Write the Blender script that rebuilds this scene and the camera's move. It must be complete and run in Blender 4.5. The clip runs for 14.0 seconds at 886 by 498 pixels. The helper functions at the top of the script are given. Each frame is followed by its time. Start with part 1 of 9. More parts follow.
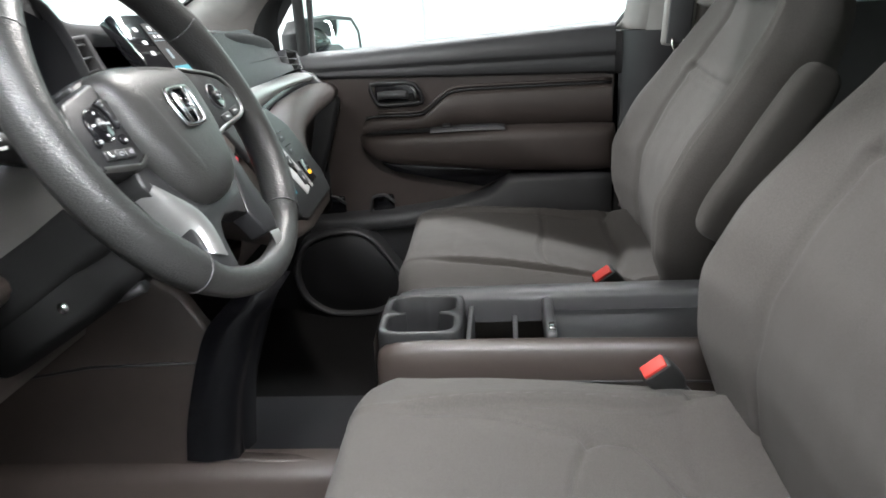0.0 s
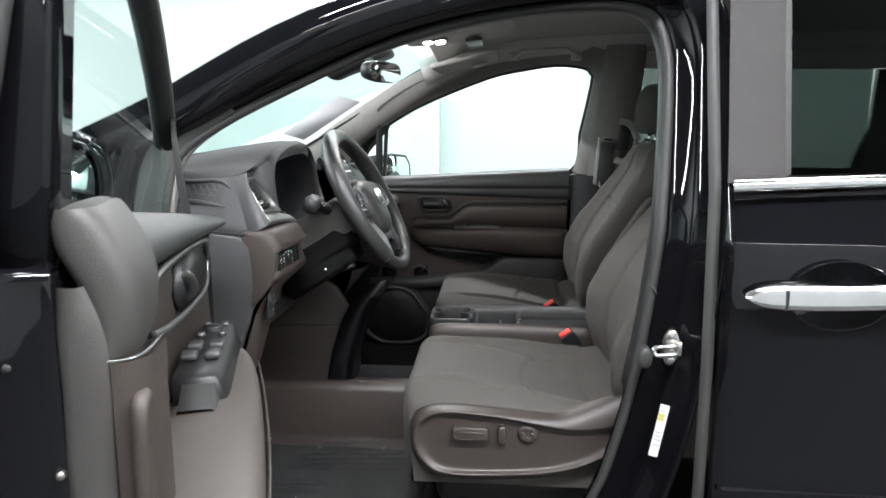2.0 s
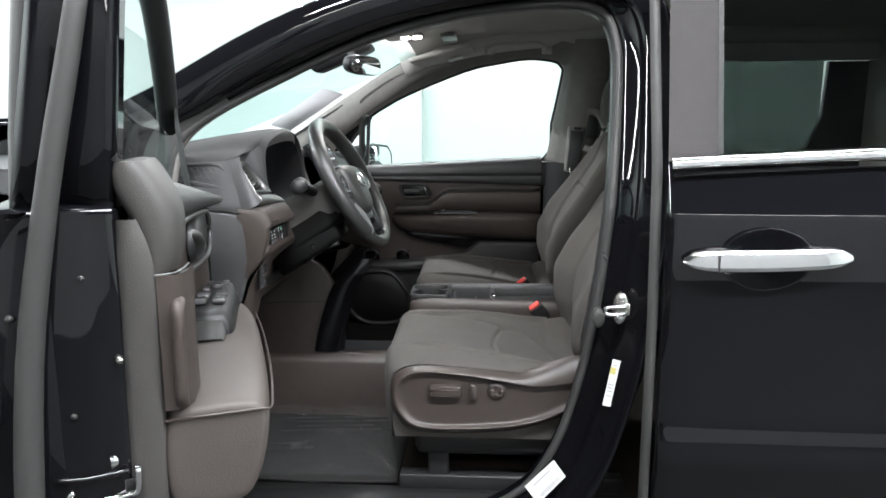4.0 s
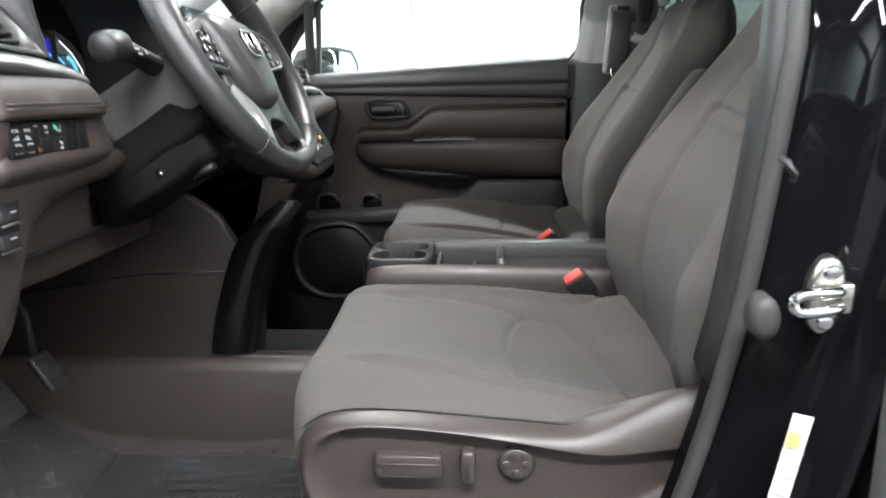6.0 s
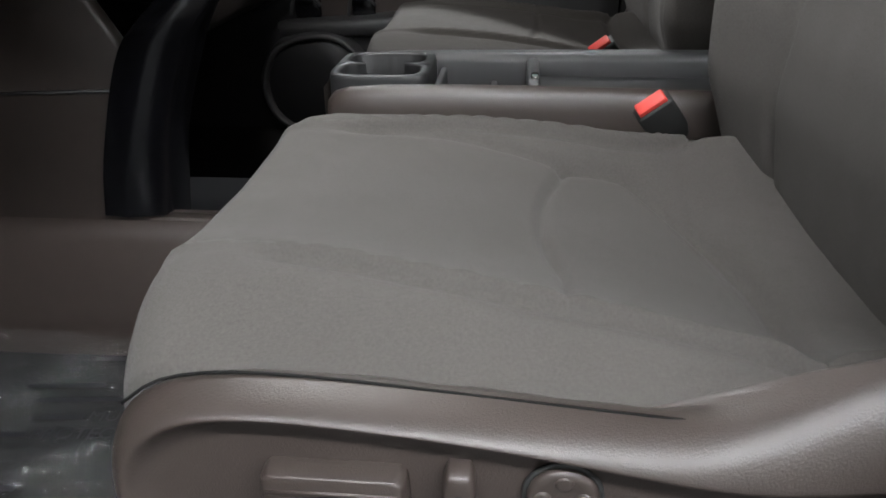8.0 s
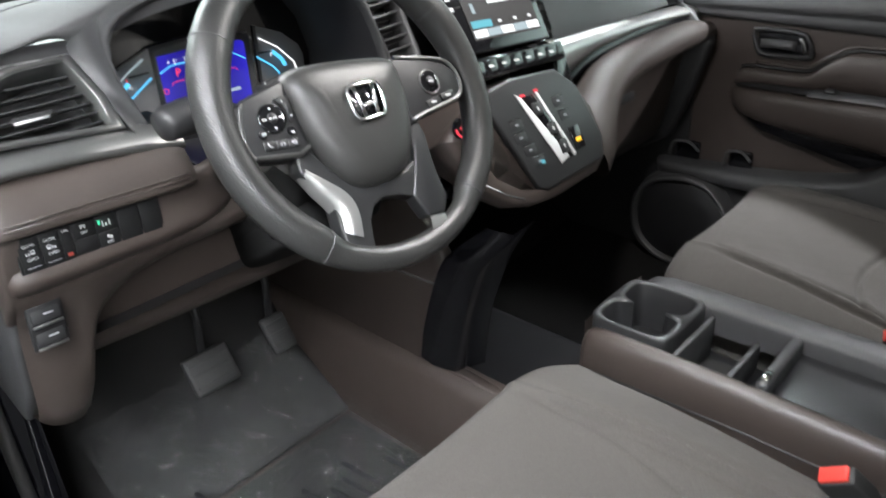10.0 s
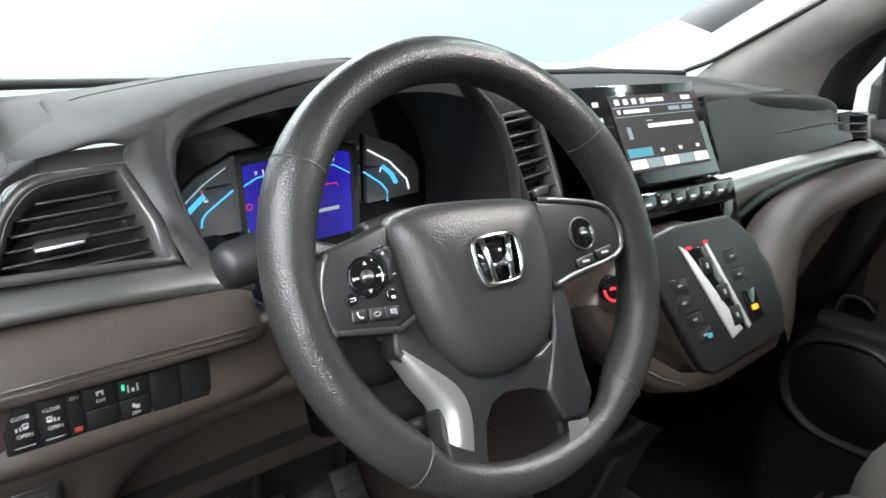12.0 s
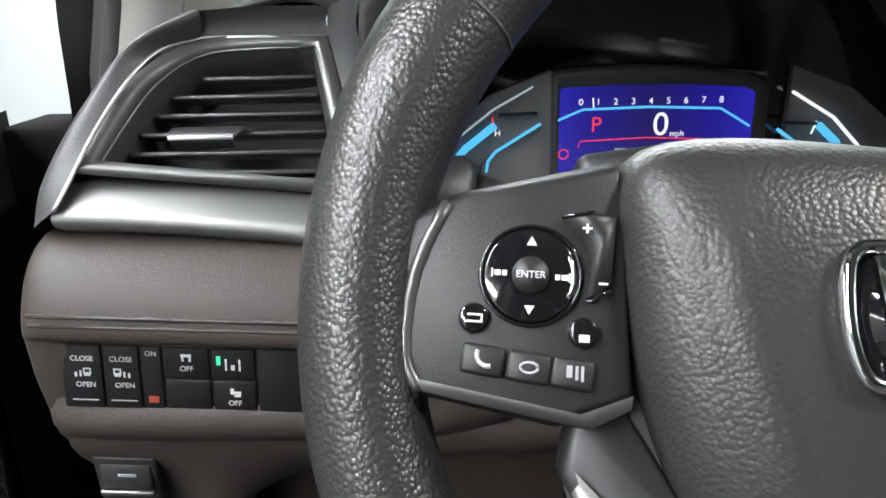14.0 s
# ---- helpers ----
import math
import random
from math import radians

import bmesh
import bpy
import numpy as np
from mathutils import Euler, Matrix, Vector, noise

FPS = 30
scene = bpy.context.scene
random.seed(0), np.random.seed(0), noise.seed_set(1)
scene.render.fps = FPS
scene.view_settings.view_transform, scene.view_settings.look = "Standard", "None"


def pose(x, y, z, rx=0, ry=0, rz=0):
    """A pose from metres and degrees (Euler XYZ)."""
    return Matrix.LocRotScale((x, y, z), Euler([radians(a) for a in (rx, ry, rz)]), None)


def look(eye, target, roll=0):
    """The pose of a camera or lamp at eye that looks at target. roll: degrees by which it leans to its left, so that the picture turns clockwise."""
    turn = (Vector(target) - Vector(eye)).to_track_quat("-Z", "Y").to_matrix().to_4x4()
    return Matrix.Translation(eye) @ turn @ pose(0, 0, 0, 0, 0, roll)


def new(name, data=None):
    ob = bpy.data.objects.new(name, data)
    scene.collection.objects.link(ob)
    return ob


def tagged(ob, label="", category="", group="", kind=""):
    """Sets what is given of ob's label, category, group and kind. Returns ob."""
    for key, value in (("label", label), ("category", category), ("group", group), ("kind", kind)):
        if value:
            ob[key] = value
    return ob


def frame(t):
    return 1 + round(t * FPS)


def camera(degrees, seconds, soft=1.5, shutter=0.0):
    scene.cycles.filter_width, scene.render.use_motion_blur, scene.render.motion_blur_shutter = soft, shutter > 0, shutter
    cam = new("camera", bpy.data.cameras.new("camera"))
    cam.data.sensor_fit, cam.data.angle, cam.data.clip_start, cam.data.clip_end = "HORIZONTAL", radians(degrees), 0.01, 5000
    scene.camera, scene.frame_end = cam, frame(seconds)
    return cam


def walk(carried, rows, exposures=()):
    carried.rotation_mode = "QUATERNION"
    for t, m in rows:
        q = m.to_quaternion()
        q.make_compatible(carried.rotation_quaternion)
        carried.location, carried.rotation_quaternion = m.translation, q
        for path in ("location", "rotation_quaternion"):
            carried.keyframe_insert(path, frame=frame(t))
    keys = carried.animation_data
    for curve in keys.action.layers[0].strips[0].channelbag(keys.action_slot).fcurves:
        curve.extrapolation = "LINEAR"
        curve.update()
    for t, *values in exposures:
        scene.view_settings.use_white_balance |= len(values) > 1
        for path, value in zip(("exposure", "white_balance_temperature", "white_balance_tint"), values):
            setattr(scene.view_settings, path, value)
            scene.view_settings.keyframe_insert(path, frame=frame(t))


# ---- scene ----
cam = camera(61.8, 14.0, 1.6, 0.2)
PATH = [
    (0, (0.048, 0.129, 1.231), (-0.13, 2.0, 0.547), -3.6),
    (0.5, (0.063, -0.131, 1.265), (-0.166, 1.758, 0.648), -1.9),
    (1, (0.066, -0.429, 1.307), (-0.257, 1.472, 0.776), -1.5),
    (1.5, (0.028, -0.712, 1.321), (-0.184, 1.222, 0.858), -1.2),
    (2, (0.055, -0.954, 1.338), (-0.104, 1.005, 0.97), 0.1),
    (2.5, (0.095, -1.12, 1.335), (-0.074, 0.84, 0.97), 0.3),
    (3, (0.107, -1.154, 1.333), (-0.059, 0.797, 0.924), 0.1),
    (5.5, (0.062, -0.606, 1.205), (0.008, 1.366, 0.876), -0.3),
    (6, (0.085, -0.248, 1.112), (-0.041, 1.686, 0.618), -1.0),
    (6.5, (0.067, -0.007, 1.031), (-0.117, 1.867, 0.357), -0.5),
    (7, (0.037, 0.179, 0.93), (-0.092, 2.004, 0.122), -0.4),
    (9.5, (0.281, 0.21, 1.219), (-0.534, 1.764, 0.26), -4.7),
    (10, (0.337, 0.282, 1.356), (-0.889, 1.559, 0.426), -3.2),
    (10.5, (0.3, 0.336, 1.43), (-1.1, 1.512, 0.62), 1.4),
    (11, (0.275, 0.342, 1.426), (-1.184, 1.429, 0.596), 2.4),
    (11.5, (0.262, 0.351, 1.422), (-1.177, 1.465, 0.594), 1.8),
    (12, (0.143, 0.423, 1.341), (-1.323, 1.587, 0.639), -0.2),
    (12.5, (0.017, 0.572, 1.256), (-1.61, 1.602, 0.714), -3.9),
    (13, (-0.035, 0.653, 1.231), (-1.926, 1.029, 0.7), -1.7),
    (13.5, (-0.057, 0.665, 1.225), (-1.959, 0.676, 0.606), -0.9),
    (14, (-0.063, 0.661, 1.221), (-1.946, 0.586, 0.551), -1.5),
]
EXPOSURE = [(0, 1.5), (0.5, 1.4), (1, 1.2), (1.5, 1.12), (2, 0.92), (3, 0.9), (5.5, 1.12), (6, 1.5), (6.5, 1.65), (7, 1.4), (9.5, 0.68), (9.8, 0.95), (10, 1.42), (10.5, 1.3), (11.5, 1.1), (12.5, 1.12), (13, 0.95), (14, 0.92)]
walk(cam, [(t, look(eye, target, roll)) for t, eye, target, roll in PATH], EXPOSURE)

from mathutils.bvhtree import BVHTree

# ---- world and lamps ----
world = bpy.data.worlds.new("hall")
world.use_nodes = True
world.node_tree.nodes["Background"].inputs[0].default_value = (0.75, 0.85, 0.85, 1)
world.node_tree.nodes["Background"].inputs[1].default_value = 0.3
scene.world = world


def area(name, m, sx, sy, watts, colour=(0.93, 0.965, 1.0)):
    data = bpy.data.lights.new(name, "AREA")
    data.shape, data.size, data.size_y, data.energy, data.color = "RECTANGLE", sx, sy, watts, colour
    ob = new(name, data)
    ob.matrix_world = m
    return ob


# ---- materials ----
def material(name, colour, rough=0.6, metal=0.0, vary=0.15, scale=40.0, bump=0.0, bump_scale=300.0, coat=0.0, sheen=0.0,
             stain=0.1, spec=0.5, voronoi=False):
    """A principled surface with colour variation at two scales and a fine relief."""
    m = bpy.data.materials.new(name)
    m.use_nodes = True
    t = m.node_tree
    b = t.nodes["Principled BSDF"]
    b.inputs["Roughness"].default_value = rough
    b.inputs["Metallic"].default_value = metal
    b.inputs["Coat Weight"].default_value = coat
    b.inputs["Coat Roughness"].default_value = 0.03
    b.inputs["Sheen Weight"].default_value = sheen
    b.inputs["Specular IOR Level"].default_value = spec
    co = t.nodes.new("ShaderNodeTexCoord")
    fine = t.nodes.new("ShaderNodeTexNoise")
    fine.inputs["Scale"].default_value, fine.inputs["Detail"].default_value = scale, 6
    wide = t.nodes.new("ShaderNodeTexNoise")
    wide.inputs["Scale"].default_value, wide.inputs["Detail"].default_value = 5.0, 3
    t.links.new(co.outputs["Object"], fine.inputs["Vector"])
    t.links.new(co.outputs["Object"], wide.inputs["Vector"])
    ramp = t.nodes.new("ShaderNodeMapRange")
    ramp.inputs[3].default_value, ramp.inputs[4].default_value = 1 - vary, 1 + vary
    t.links.new(fine.outputs["Fac"], ramp.inputs[0])
    ramp2 = t.nodes.new("ShaderNodeMapRange")
    ramp2.inputs[3].default_value, ramp2.inputs[4].default_value = 1 - stain, 1 + stain
    t.links.new(wide.outputs["Fac"], ramp2.inputs[0])
    mul = t.nodes.new("ShaderNodeMath")
    mul.operation = "MULTIPLY"
    t.links.new(ramp.outputs[0], mul.inputs[0])
    t.links.new(ramp2.outputs[0], mul.inputs[1])
    mix = t.nodes.new("ShaderNodeVectorMath")
    mix.operation = "SCALE"
    mix.inputs[0].default_value = colour
    t.links.new(mul.outputs[0], mix.inputs["Scale"])
    t.links.new(mix.outputs[0], b.inputs["Base Color"])
    rr = t.nodes.new("ShaderNodeMapRange")
    rr.inputs[3].default_value, rr.inputs[4].default_value = max(0.02, rough - 0.08 * (rough > 0.1)), min(1, rough + 0.08 * (rough > 0.1))
    t.links.new(wide.outputs["Fac"], rr.inputs[0])
    t.links.new(rr.outputs[0], b.inputs["Roughness"])
    if bump:
        bn = t.nodes.new("ShaderNodeBump")
        bn.inputs["Strength"].default_value, bn.inputs["Distance"].default_value = bump, 0.001
        if voronoi:
            tex = t.nodes.new("ShaderNodeTexVoronoi")
            tex.inputs["Scale"].default_value = bump_scale
            t.links.new(co.outputs["Object"], tex.inputs["Vector"])
            t.links.new(tex.outputs["Distance"], bn.inputs["Height"])
            bn.invert = True
        else:
            tex = t.nodes.new("ShaderNodeTexNoise")
            tex.inputs["Scale"].default_value, tex.inputs["Detail"].default_value = bump_scale, 4
            t.links.new(co.outputs["Object"], tex.inputs["Vector"])
            t.links.new(tex.outputs["Fac"], bn.inputs["Height"])
        t.links.new(bn.outputs[0], b.inputs["Normal"])
    return m


def glow(name, colour, strength):
    m = bpy.data.materials.new(name)
    m.use_nodes = True
    b = m.node_tree.nodes["Principled BSDF"]
    b.inputs["Base Color"].default_value = (0.02, 0.02, 0.02, 1)
    b.inputs["Specular IOR Level"].default_value = 0.1
    b.inputs["Emission Color"].default_value = (*colour, 1)
    b.inputs["Emission Strength"].default_value = strength
    return m


def pane(name, tint, gloss=1.0):
    """Thin glass: clear straight through, mirror-like at grazing angles."""
    m = bpy.data.materials.new(name)
    m.use_nodes = True
    t = m.node_tree
    t.nodes.clear()
    out = t.nodes.new("ShaderNodeOutputMaterial")
    mix = t.nodes.new("ShaderNodeMixShader")
    tr = t.nodes.new("ShaderNodeBsdfTransparent")
    tr.inputs[0].default_value = (*tint, 1)
    gl = t.nodes.new("ShaderNodeBsdfGlossy")
    gl.inputs["Roughness"].default_value = 0.01
    lw = t.nodes.new("ShaderNodeLayerWeight")
    lw.inputs[0].default_value = 0.5
    pw = t.nodes.new("ShaderNodeMath")
    pw.operation = "POWER"
    pw.inputs[1].default_value = 5.0
    rg_ = t.nodes.new("ShaderNodeMapRange")
    rg_.inputs[3].default_value, rg_.inputs[4].default_value = 0.045 * gloss, 0.5
    t.links.new(lw.outputs["Facing"], pw.inputs[0])
    t.links.new(pw.outputs[0], rg_.inputs[0])
    t.links.new(rg_.outputs[0], mix.inputs[0])
    t.links.new(tr.outputs[0], mix.inputs[1])
    t.links.new(gl.outputs[0], mix.inputs[2])
    t.links.new(mix.outputs[0], out.inputs[0])
    return m


def film(name):
    """Clear crinkled sheet: mostly see-through, with a faint veil and sharp glints."""
    m = bpy.data.materials.new(name)
    m.use_nodes = True
    t = m.node_tree
    t.nodes.clear()
    out = t.nodes.new("ShaderNodeOutputMaterial")
    tr = t.nodes.new("ShaderNodeBsdfTransparent")
    df = t.nodes.new("ShaderNodeBsdfDiffuse")
    df.inputs[0].default_value = (0.36, 0.37, 0.385, 1)
    gl = t.nodes.new("ShaderNodeBsdfGlossy")
    gl.inputs["Roughness"].default_value = 0.03
    veil = t.nodes.new("ShaderNodeMixShader")
    veil.inputs[0].default_value = 0.035
    shine = t.nodes.new("ShaderNodeMixShader")
    shine.inputs[0].default_value = 0.11
    co = t.nodes.new("ShaderNodeTexCoord")
    tex = t.nodes.new("ShaderNodeTexNoise")
    tex.inputs["Scale"].default_value, tex.inputs["Detail"].default_value, tex.inputs["Distortion"].default_value = 14.0, 3, 3.5
    bn = t.nodes.new("ShaderNodeBump")
    bn.inputs["Strength"].default_value, bn.inputs["Distance"].default_value = 1.0, 0.03
    t.links.new(co.outputs["Object"], tex.inputs["Vector"])
    t.links.new(tex.outputs["Fac"], bn.inputs["Height"])
    t.links.new(bn.outputs[0], gl.inputs["Normal"])
    t.links.new(tr.outputs[0], veil.inputs[1])
    t.links.new(df.outputs[0], veil.inputs[2])
    t.links.new(veil.outputs[0], shine.inputs[1])
    t.links.new(gl.outputs[0], shine.inputs[2])
    t.links.new(shine.outputs[0], out.inputs[0])
    return m


DASH = material("charcoal_soft_plastic", (0.037, 0.037, 0.0385), 0.48, bump=0.25, bump_scale=900)
DASHT = material("charcoal_dull_top", (0.048, 0.048, 0.0495), 0.72, bump=0.3, bump_scale=900, spec=0.2)
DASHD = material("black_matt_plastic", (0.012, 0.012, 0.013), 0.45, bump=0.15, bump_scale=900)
PIANO = material("gloss_black_plastic", (0.006, 0.006, 0.007), 0.08, vary=0.05, coat=0.6)
BROWN = material("brown_grained_plastic", (0.036, 0.0278, 0.0245), 0.42, bump=0.3, bump_scale=800)
BROWNS = material("brown_soft_vinyl", (0.038, 0.030, 0.0267), 0.52, spec=0.35, bump=0.3, bump_scale=700)
PADG = material("grey_taupe_vinyl", (0.036, 0.0337, 0.032), 0.5, bump=0.3, bump_scale=700)
TAUPE = material("taupe_vinyl", (0.050, 0.0415, 0.0375), 0.58, bump=0.3, bump_scale=700)
FABRIC = material("grey_woven_cloth", (0.063, 0.0585, 0.0545), 0.95, vary=0.3, scale=500, bump=0.6, bump_scale=1400, sheen=0.05, stain=0.12, spec=0.15)
FABRICD = material("dark_grey_cloth", (0.05, 0.0465, 0.043), 0.95, vary=0.2, scale=600, bump=0.6, bump_scale=1400, sheen=0.04, stain=0.12, spec=0.15)
CARPET = material("dark_brown_carpet", (0.035, 0.029, 0.026), 1.0, vary=0.35, scale=500, bump=1.0, bump_scale=900, spec=0.1)
CARPETK = material("black_carpet", (0.016, 0.0155, 0.0155), 1.0, vary=0.35, scale=500, bump=1.0, bump_scale=900, spec=0.1)
LEATHER = material("black_pebbled_leather", (0.024, 0.024, 0.0235), 0.33, vary=0.08, bump=0.34, bump_scale=600, voronoi=True)
LEATHERS = material("black_hub_vinyl", (0.023, 0.0227, 0.022), 0.42, vary=0.08, bump=0.24, bump_scale=640, voronoi=True)
POST = material("gloss_black_trim", (0.004, 0.004, 0.005), 0.2, vary=0.05)
MATTK = material("dull_black_rubber", (0.008, 0.008, 0.008), 0.95, spec=0.1)
TRAYK = material("black_moulded_plastic", (0.010, 0.010, 0.011), 0.5, spec=0.2, bump=0.2, bump_scale=500)
PAINT = material("black_car_paint", (0.0035, 0.0035, 0.0045), 0.4, vary=0.05, coat=1.0, spec=0.0)
PAINTIN = material("black_body_primer", (0.0035, 0.0035, 0.0045), 0.35, vary=0.05, coat=0.5, spec=0.0)
RUBBER = material("grey_rubber_seal", (0.026, 0.0255, 0.025), 0.6, bump=0.2, bump_scale=500)
RUBBERK = material("black_rubber", (0.015, 0.015, 0.015), 0.6, bump=0.2, bump_scale=500)
CHROME = material("bright_chrome", (0.8, 0.8, 0.8), 0.08, 1.0, vary=0.02, stain=0.02)
SATIN = material("satin_silver", (0.21, 0.21, 0.208), 0.40, 0.9, vary=0.06, scale=300)
SPOKE = material("dark_satin_grey", (0.09, 0.09, 0.089), 0.35, 0.6, vary=0.06, scale=300)
SPOKED = material("dark_grey_spoke_paint", (0.030, 0.030, 0.031), 0.36, 0.3, vary=0.06, scale=300)
HOODIN = material("dark_grained_hood", (0.024, 0.024, 0.025), 0.55, bump=0.2, bump_scale=900)
PANELK = material("dark_panel_plastic", (0.016, 0.016, 0.017), 0.42, bump=0.15, bump_scale=900)
SWITCHK = material("black_switch_plastic", (0.006, 0.006, 0.0065), 0.5, spec=0.25, bump=0.1, bump_scale=900)
COLGREY = material("grey_column_plastic", (0.070, 0.067, 0.063), 0.5, bump=0.2, bump_scale=900)
SATINB = material("bright_satin_silver", (0.46, 0.46, 0.455), 0.34, 0.85, vary=0.05, scale=300)
STEEL = material("zinc_steel", (0.6, 0.58, 0.54), 0.25, 1.0, vary=0.1)
LINER = material("grey_felt_headliner", (0.50, 0.475, 0.455), 0.95, vary=0.12, scale=400, bump=0.4, bump_scale=1200, spec=0.1)
PILLAR = material("grey_beige_pillar_trim", (0.185, 0.175, 0.165), 0.6, bump=0.2, bump_scale=900)
WALL = material("white_painted_wall", (0.47, 0.505, 0.495), 0.8, vary=0.02, scale=8, stain=0.03, bump=0.05, bump_scale=60)
GROUND = material("grey_concrete_floor", (0.045, 0.045, 0.046), 0.6, spec=0.15, vary=0.08, scale=20, stain=0.1)
WALLD = material("grey_painted_wall", (0.30, 0.304, 0.31), 0.8, vary=0.03, scale=8)
CEIL = material("dark_grey_ceiling", (0.07, 0.07, 0.072), 0.8, vary=0.05, scale=8)
WHITE = material("white_paper", (0.55, 0.55, 0.53), 0.6, vary=0.03)
GREYP = material("grey_paper_tag", (0.35, 0.35, 0.36), 0.6, vary=0.05)
INK = material("white_print", (0.5, 0.5, 0.5), 0.5, vary=0.02)
RED = material("red_buckle_button", (0.55, 0.045, 0.035), 0.4, vary=0.05)
YELLOW = material("yellow_print", (0.42, 0.38, 0.12), 0.6, vary=0.05)
FILMINK = material("dark_grey_print", (0.006, 0.006, 0.008), 0.6, vary=0.05)
GREYINK = material("grey_print", (0.3, 0.3, 0.32), 0.6, vary=0.05)
GLASS = pane("clear_green_glass", (0.80, 0.94, 0.905))
WSGLASS = pane("green_windscreen_glass", (0.71, 0.905, 0.865))
PRIVACY = pane("dark_privacy_glass", (0.30, 0.34, 0.325), 1.0)
GAUGE = material("grey_gauge_plate", (0.14, 0.14, 0.142), 0.45, vary=0.05)
# SILVER: pale colour that carries the bright reflection of chrome edges
SILVER = material("chrome_shine_paint", (0.62, 0.62, 0.63), 0.3, 0.2, vary=0.03)
FILM = film("clear_plastic_film")
MIRROR = material("mirror_glass", (0.85, 0.87, 0.87), 0.02, 1.0, vary=0.01, stain=0.01)
LAMP = glow("lamp_white", (1, 0.97, 0.92), 14.0)
BLUE = glow("screen_blue", (0.02, 0.010, 0.42), 0.36)
bt = BLUE.node_tree
bco, bsep, bramp = bt.nodes.new("ShaderNodeTexCoord"), bt.nodes.new("ShaderNodeSeparateXYZ"), bt.nodes.new("ShaderNodeValToRGB")
bt.links.new(bco.outputs["Generated"], bsep.inputs[0])
bt.links.new(bsep.outputs["Y"], bramp.inputs[0])
for at, c in ((0.0, (0.03, 0.022, 0.60)), (0.18, (0.014, 0.008, 0.36)), (0.5, (0.016, 0.006, 0.17)), (0.82, (0.016, 0.010, 0.40)), (1.0, (0.03, 0.022, 0.60))):
    el = bramp.color_ramp.elements[0] if at == 0.0 else bramp.color_ramp.elements[-1] if at == 1.0 else bramp.color_ramp.elements.new(at)
    el.position, el.color = at, (*c, 1)
bt.links.new(bramp.outputs[0], bt.nodes["Principled BSDF"].inputs["Emission Color"])
BLUEHI = glow("gauge_cyan", (0.1, 0.55, 0.95), 0.55)
GWHITE = glow("display_white", (0.9, 0.92, 0.95), 0.6)
GRED = glow("display_red", (0.95, 0.05, 0.08), 0.5)
GGREEN = glow("display_green", (0.05, 0.9, 0.45), 0.7)
GAMBER = glow("display_amber", (1.0, 0.5, 0.02), 0.7)
GTEAL = glow("display_teal", (0.12, 0.6, 0.75), 0.35)
GGREY = glow("display_grey", (0.5, 0.62, 0.68), 0.35)
SCREEN = glow("display_dark", (0.05, 0.04, 0.04), 0.2)


# ---- mesh helpers ----
def link(name, bm, mat, parent=None, label="", smooth=True, sub=0, m=None, bevel=0.0, seg=2):
    me = bpy.data.meshes.new(name)
    bmesh.ops.recalc_face_normals(bm, faces=bm.faces)
    bm.to_mesh(me)
    bm.free()
    me.materials.append(mat)
    for p in me.polygons:
        p.use_smooth = smooth
    ob = new(name, me)
    if m is not None:
        ob.matrix_world = m
    if parent is not None:
        ob.parent = parent
    if label:
        tagged(ob, label)
    if bevel:
        md = ob.modifiers.new("round", "BEVEL")
        md.width, md.segments, md.limit_method, md.angle_limit = bevel, seg, "ANGLE", radians(35)
        md.harden_normals = False
    if sub:
        md = ob.modifiers.new("soft", "SUBSURF")
        md.levels = md.render_levels = sub
    return ob


part = link


def thing(name, label, category, kind="", group=""):
    return tagged(new(name), label, category, group, kind)


def loft(rows, closed=False, cap=True):
    """A skin over rows of points, each with as many points; closed: every row is a ring."""
    bm = bmesh.new()
    vs = [[bm.verts.new(p) for p in row] for row in rows]
    n = len(rows[0])
    for a, b in zip(vs, vs[1:]):
        for i in range(n if closed else n - 1):
            j = (i + 1) % n
            try:
                bm.faces.new((a[i], a[j], b[j], b[i]))
            except ValueError:
                pass
    if closed and cap:
        bm.faces.new(vs[0])
        bm.faces.new(list(reversed(vs[-1])))
    return bm


def thick(bm, d):
    """Gives a skin thickness d."""
    bmesh.ops.recalc_face_normals(bm, faces=bm.faces)
    bmesh.ops.solidify(bm, geom=list(bm.faces), thickness=d)
    return bm


def prism(outline, a, b, axis="y"):
    """An outline of pairs drawn out between a and b along an axis. Pairs: (x, z) for y, (y, z) for x, (x, y) for z."""
    put = {"y": lambda p, v: (p[0], v, p[1]), "x": lambda p, v: (v, p[0], p[1]), "z": lambda p, v: (p[0], p[1], v)}[axis]
    return loft([[put(p, a) for p in outline], [put(p, b) for p in outline]], closed=True)


def box(x0, x1, y0, y1, z0, z1):
    return prism([(x0, y0), (x1, y0), (x1, y1), (x0, y1)], z0, z1, "z")


def obox(m, sx, sy, sz):
    """A box of the given size about the origin of m."""
    bm = box(-sx / 2, sx / 2, -sy / 2, sy / 2, -sz / 2, sz / 2)
    bmesh.ops.transform(bm, matrix=m, verts=bm.verts)
    return bm


def smooth_path(pts, n=4, closed=False):
    """Points on a Catmull-Rom curve through pts."""
    pts = [Vector(p) for p in pts]
    out, k = [], len(pts)
    for i in range(k if closed else k - 1):
        p0, p1, p2, p3 = (pts[(i + d) % k] if closed else pts[min(max(i + d, 0), k - 1)] for d in (-1, 0, 1, 2))
        for s in range(n):
            u = s / n
            out.append(0.5 * ((2 * p1) + (p2 - p0) * u + (2 * p0 - 5 * p1 + 4 * p2 - p3) * u * u + (3 * p1 - p0 - 3 * p2 + p3) * u ** 3))
    if not closed:
        out.append(pts[-1])
    return out


